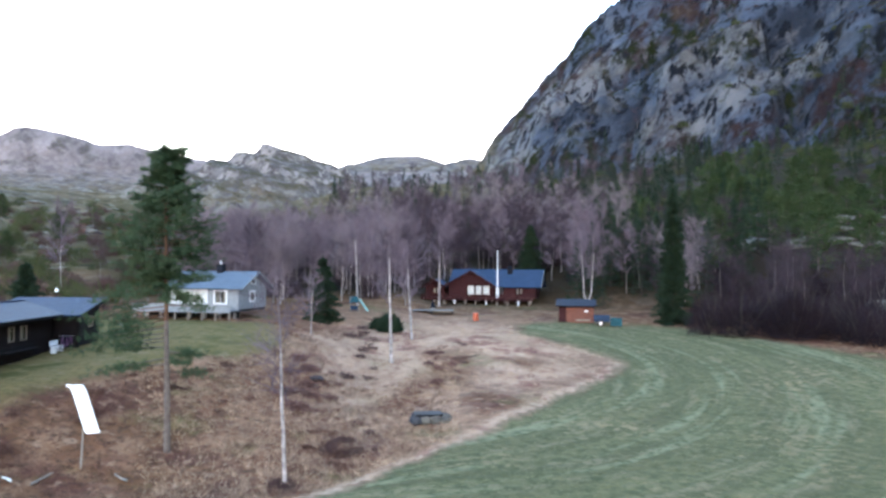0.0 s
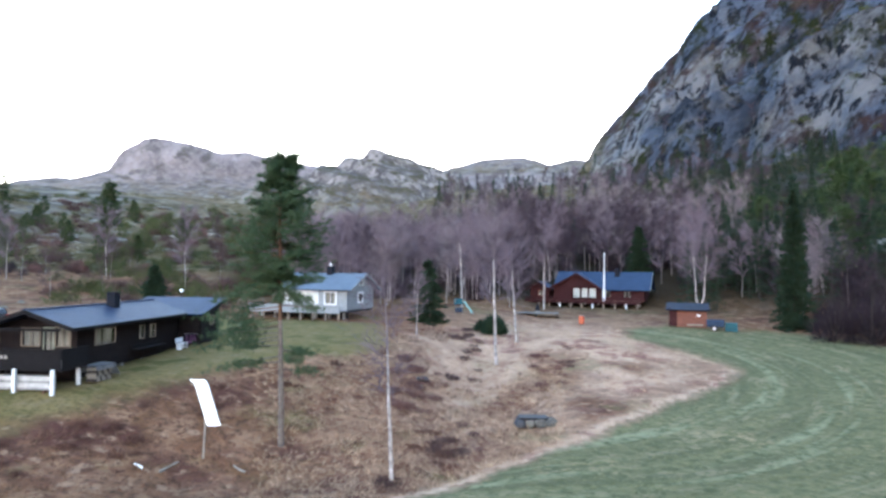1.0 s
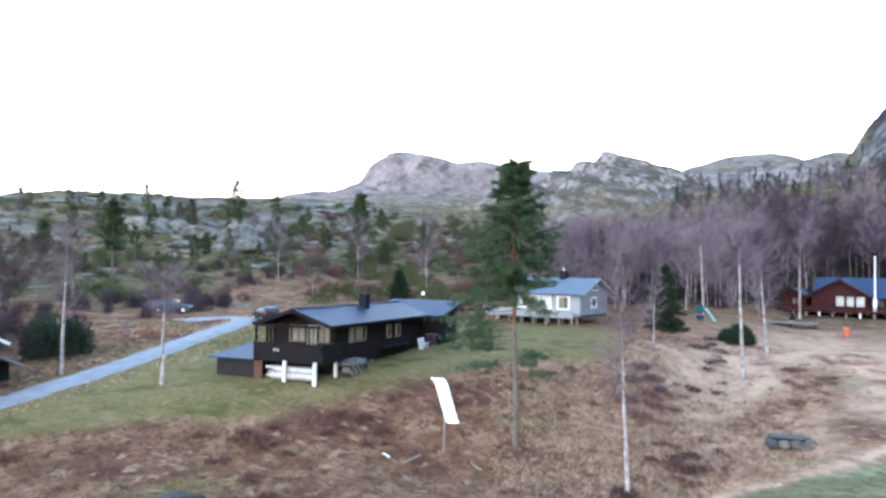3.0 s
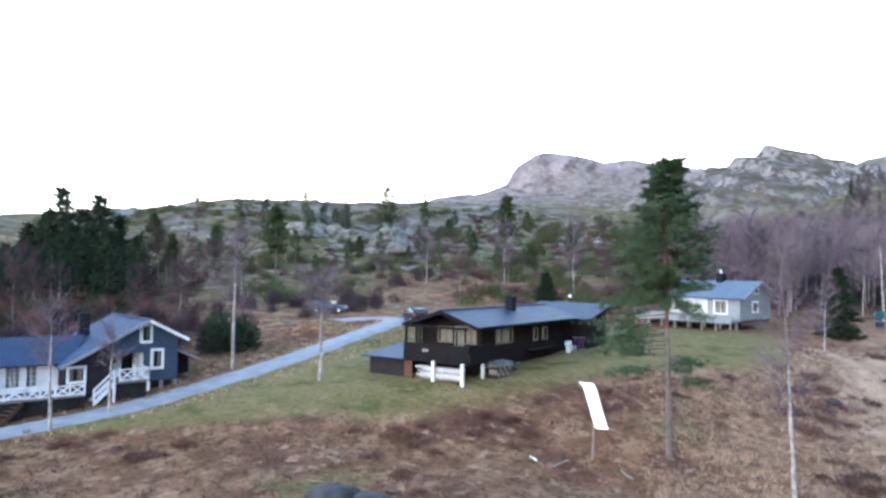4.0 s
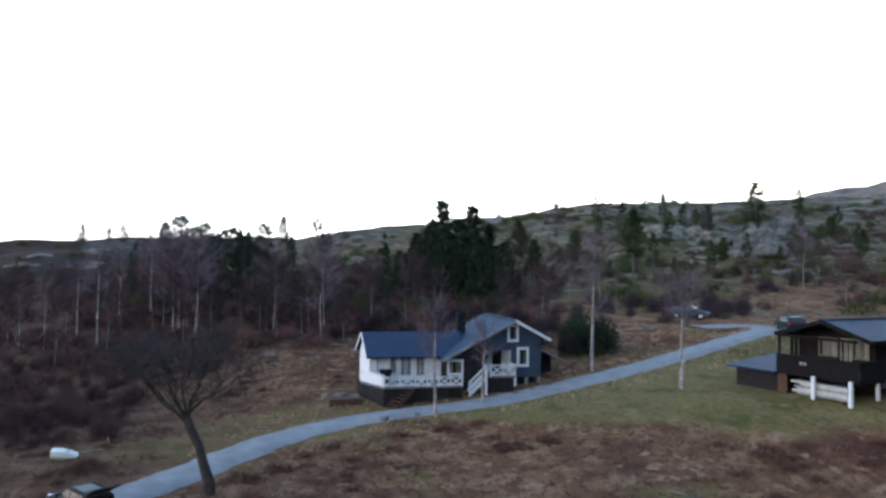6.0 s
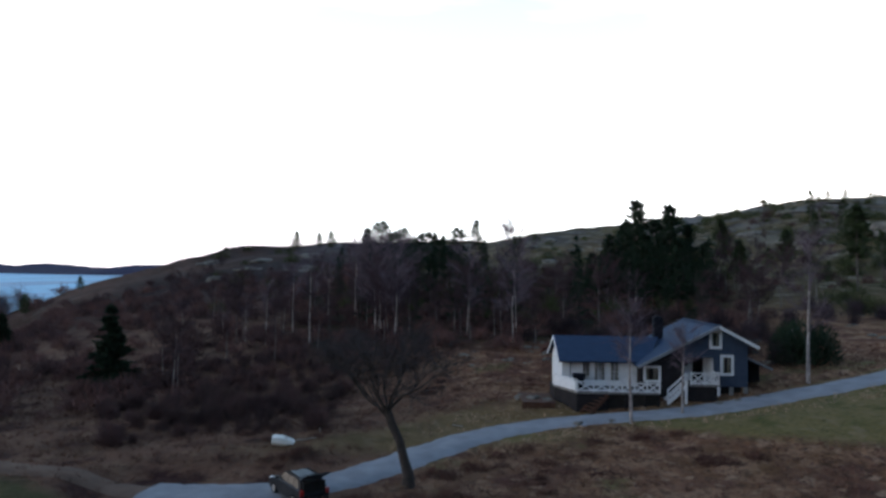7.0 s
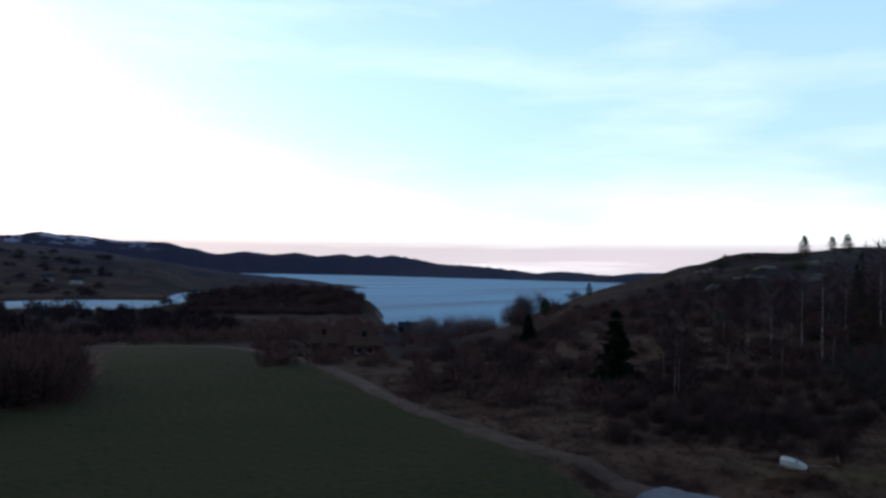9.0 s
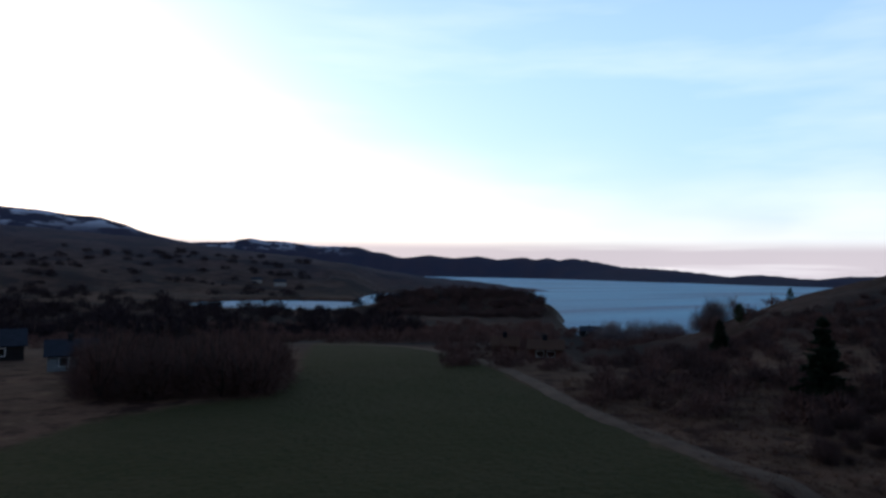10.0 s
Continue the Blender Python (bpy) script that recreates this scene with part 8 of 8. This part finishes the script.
def log_pile():
    w = thing("log_pile", in_yard(1.7, -1.05), "stacked firewood under a grey tarpaulin beside the deck", "firewood")
    rng = random.Random(5)
    for k in range(5):
        for j in range(9 - (k == 4)):
            r = 0.085 + rng.uniform(-0.015, 0.02)
            x = -0.85 + j * 0.2 + 0.1 * (k % 2)
            part("log", rod(bmesh.new(), (x, -0.3, 0.1 + k * 0.17), (x, 0.3, 0.1 + k * 0.17), r, r, 7), PALE_WOOD if (j + k) % 3 else OLD_BARK, w)
    bm = bmesh.new()
    rows = [[bm.verts.new((x, y, z)) for y, z in ((-0.5, 0.72), (-0.42, 0.98), (0.42, 1.02), (0.5, 0.6))] for x in (-1.05, -0.3, 0.5, 1.05)]
    rows.append([bm.verts.new((1.6, y, z)) for y, z in ((-0.5, 0.1), (-0.42, 0.2), (0.42, 0.2), (0.5, 0.1))])
    for a, b in zip(rows, rows[1:]):
        for k in range(3):
            bm.faces.new((a[k], a[k + 1], b[k + 1], b[k]))
    bmesh.ops.solidify(bm, geom=bm.faces[:], thickness=0.02)
    part("tarpaulin", bm, TARP, w, "grey tarpaulin")


log_pile()


def bicycle(lx, ly, turn):
    b = thing("bicycle", in_yard(lx, ly, turn), "purple bicycle leaning beside the black cabin", "bicycle")
    for x in (-0.5, 0.5):
        bm = bmesh.new()
        n, m = 20, 5
        ring = [[bm.verts.new((x + (0.31 + 0.025 * math.cos(v)) * math.cos(u), 0.025 * math.sin(v), 0.33 + (0.31 + 0.025 * math.cos(v)) * math.sin(u))) for v in (2 * math.pi * j / m for j in range(m))] for u in (2 * math.pi * i / n for i in range(n))]
        for i in range(n):
            for j in range(m):
                bm.faces.new((ring[i][j], ring[(i + 1) % n][j], ring[(i + 1) % n][(j + 1) % m], ring[i][(j + 1) % m]))
        part("wheel", bm, RUBBER, b)
    bm = bmesh.new()
    for p, q in (((-0.5, 0, 0.33), (-0.15, 0, 0.8)), ((-0.15, 0, 0.8), (0.35, 0, 0.82)), ((0.35, 0, 0.9), (0.5, 0, 0.33)), ((-0.08, 0, 0.32), (0.36, 0, 0.75)), ((-0.5, 0, 0.33), (-0.08, 0, 0.32)), ((-0.08, 0, 0.32), (-0.18, 0, 0.92))):
        rod(bm, p, q, 0.025, 0.025, 6)
    part("frame", bm, PURPLE, b)
    part("saddle", boxed(-0.32, -0.07, 0.92, -0.06, 0.07, 0.98), RUBBER, b)
    part("handlebar", rod(bmesh.new(), (0.33, -0.28, 0.98), (0.33, 0.28, 0.98), 0.018, 0.018, 6), ALLOY, b)


bicycle(14.3, -0.8, 15)
bicycle(14.4, -1.2, -10)


def garden_bench():
    g = thing("garden_bench", in_yard(13.3, -0.9), "white garden bench beside the bicycles", "bench")
    for k in range(3):
        part("slat", boxed(-0.6, -0.2 + k * 0.14, 0.42, 0.6, -0.08 + k * 0.14, 0.46), WHITE, g)
    for x in (-0.52, 0.46):
        part("leg", boxed(x, -0.2, -0.05, x + 0.07, 0.2, 0.42), WHITE, g)
    part("backrest", boxed(-0.6, 0.22, 0.5, 0.6, 0.26, 0.85), WHITE, g)


garden_bench()


def globe_lamp():
    x, y = polar(32.4, 100.0)
    l = thing("globe_lamp", pose(x, y, ground_at(x, y)), "white globe lamp on a dark post", "lamp")
    part("post", rod(bmesh.new(), (0, 0, -0.2), (0, 0, 1.9), 0.06, 0.05), CHIMNEY, l)
    bm = bmesh.new()
    bmesh.ops.create_uvsphere(bm, u_segments=16, v_segments=10, radius=0.22)
    bmesh.ops.translate(bm, vec=(0, 0, 2.15), verts=bm.verts)
    part("globe", bm, SLIDE_WHITE, l, smooth=True)


globe_lamp()


# ---- far buildings towards the fjord ----
def cottage(b, d, turn, w, deep, eave, ridge, wall, roof, label, name="cottage", windows=2, sink=0.3):
    x, y = polar(b, d)
    h = thing(name, pose(x, y, ground_at(x, y) - sink, 0, 0, turn), label, "house")
    gap = w / (windows + 1)
    wins = [(gap * (k + 1) - 0.45, eave * 0.4, gap * (k + 1) + 0.45, eave * 0.8) for k in range(windows)]
    part("front_wall", plate(bmesh.new(), [rect(0, 0, w, eave), *holes(*wins)], 0.15), wall, h)
    for q in wins:
        window(h, Matrix(), *q, 1, 1, 0.1, curtain=False)
    part("rear_wall", boxed(0, deep - 0.15, 0, w, deep, eave), wall, h)
    for x0 in (0.15, w):
        part("gable_wall", plate(bmesh.new(), [[(0.155, 0), (deep - 0.155, 0), (deep - 0.155, eave), (deep / 2, ridge), (0.155, eave)]], 0.15, turned_wall(x0, 0, 90)), wall, h)
    s = (ridge - eave) / (deep / 2)
    for k in (0, 1):
        y0 = -0.4 if k == 0 else deep + 0.4
        part("roof_sheet", sheet(bmesh.new(), (-0.4, y0, eave - s * 0.4 + 0.1), (w + 0.4, y0, eave - s * 0.4 + 0.1), (w + 0.4, deep / 2, ridge + 0.1), (-0.4, deep / 2, ridge + 0.1), 0.1), roof, h)
    part("chimney", boxed(w * 0.4, deep / 2 - 0.3, ridge - 0.4, w * 0.4 + 0.6, deep / 2 + 0.3, ridge + 0.7), CHIMNEY, h)
    return h


cottage(133.4, 106, 134, 3.4, 3.2, 1.7, 2.7, BROWN_WOOD, BROWN_WOOD, "small brown cottage at the end of the field", windows=1)
cottage(130.6, 97, 128, 4.2, 3.6, 1.8, 2.8, SHED_WALL, BROWN_WOOD, "low red-brown cottage among bare trees")
cottage(126.7, 304, 127, 8.5, 6.0, 2.4, 4.2, NEAR_BLACK_WALL, ROOF_DARK, "dark boathouse at the water's edge", "boathouse")
cottage(166.0, 92, 165, 5.0, 4.4, 2.2, 3.6, GREY_WALL, ROOF_DARK, "grey cottage behind the bare thicket")
cottage(171.5, 112, 168, 8.0, 6.0, 2.4, 4.2, NEAR_BLACK_WALL, ROOF_DARK, "dark cottage behind the bare thicket")
cottage(150.6, 760, 150, 12, 8, 4.5, 7.5, GREY_WALL, ROOF_DARK, "pale farmhouse across the inlet", "farmhouse", 3)
cottage(152.3, 780, 150, 10, 8, 4.0, 6.5, GREY_WALL, ROOF_DARK, "pale farmhouse across the inlet", "farmhouse", 3)
cottage(142.6, 640, 142, 10, 8, 4.0, 6.5, GREY_WALL, ROOF_DARK, "grey farmhouse beyond the headland", "farmhouse", 3)
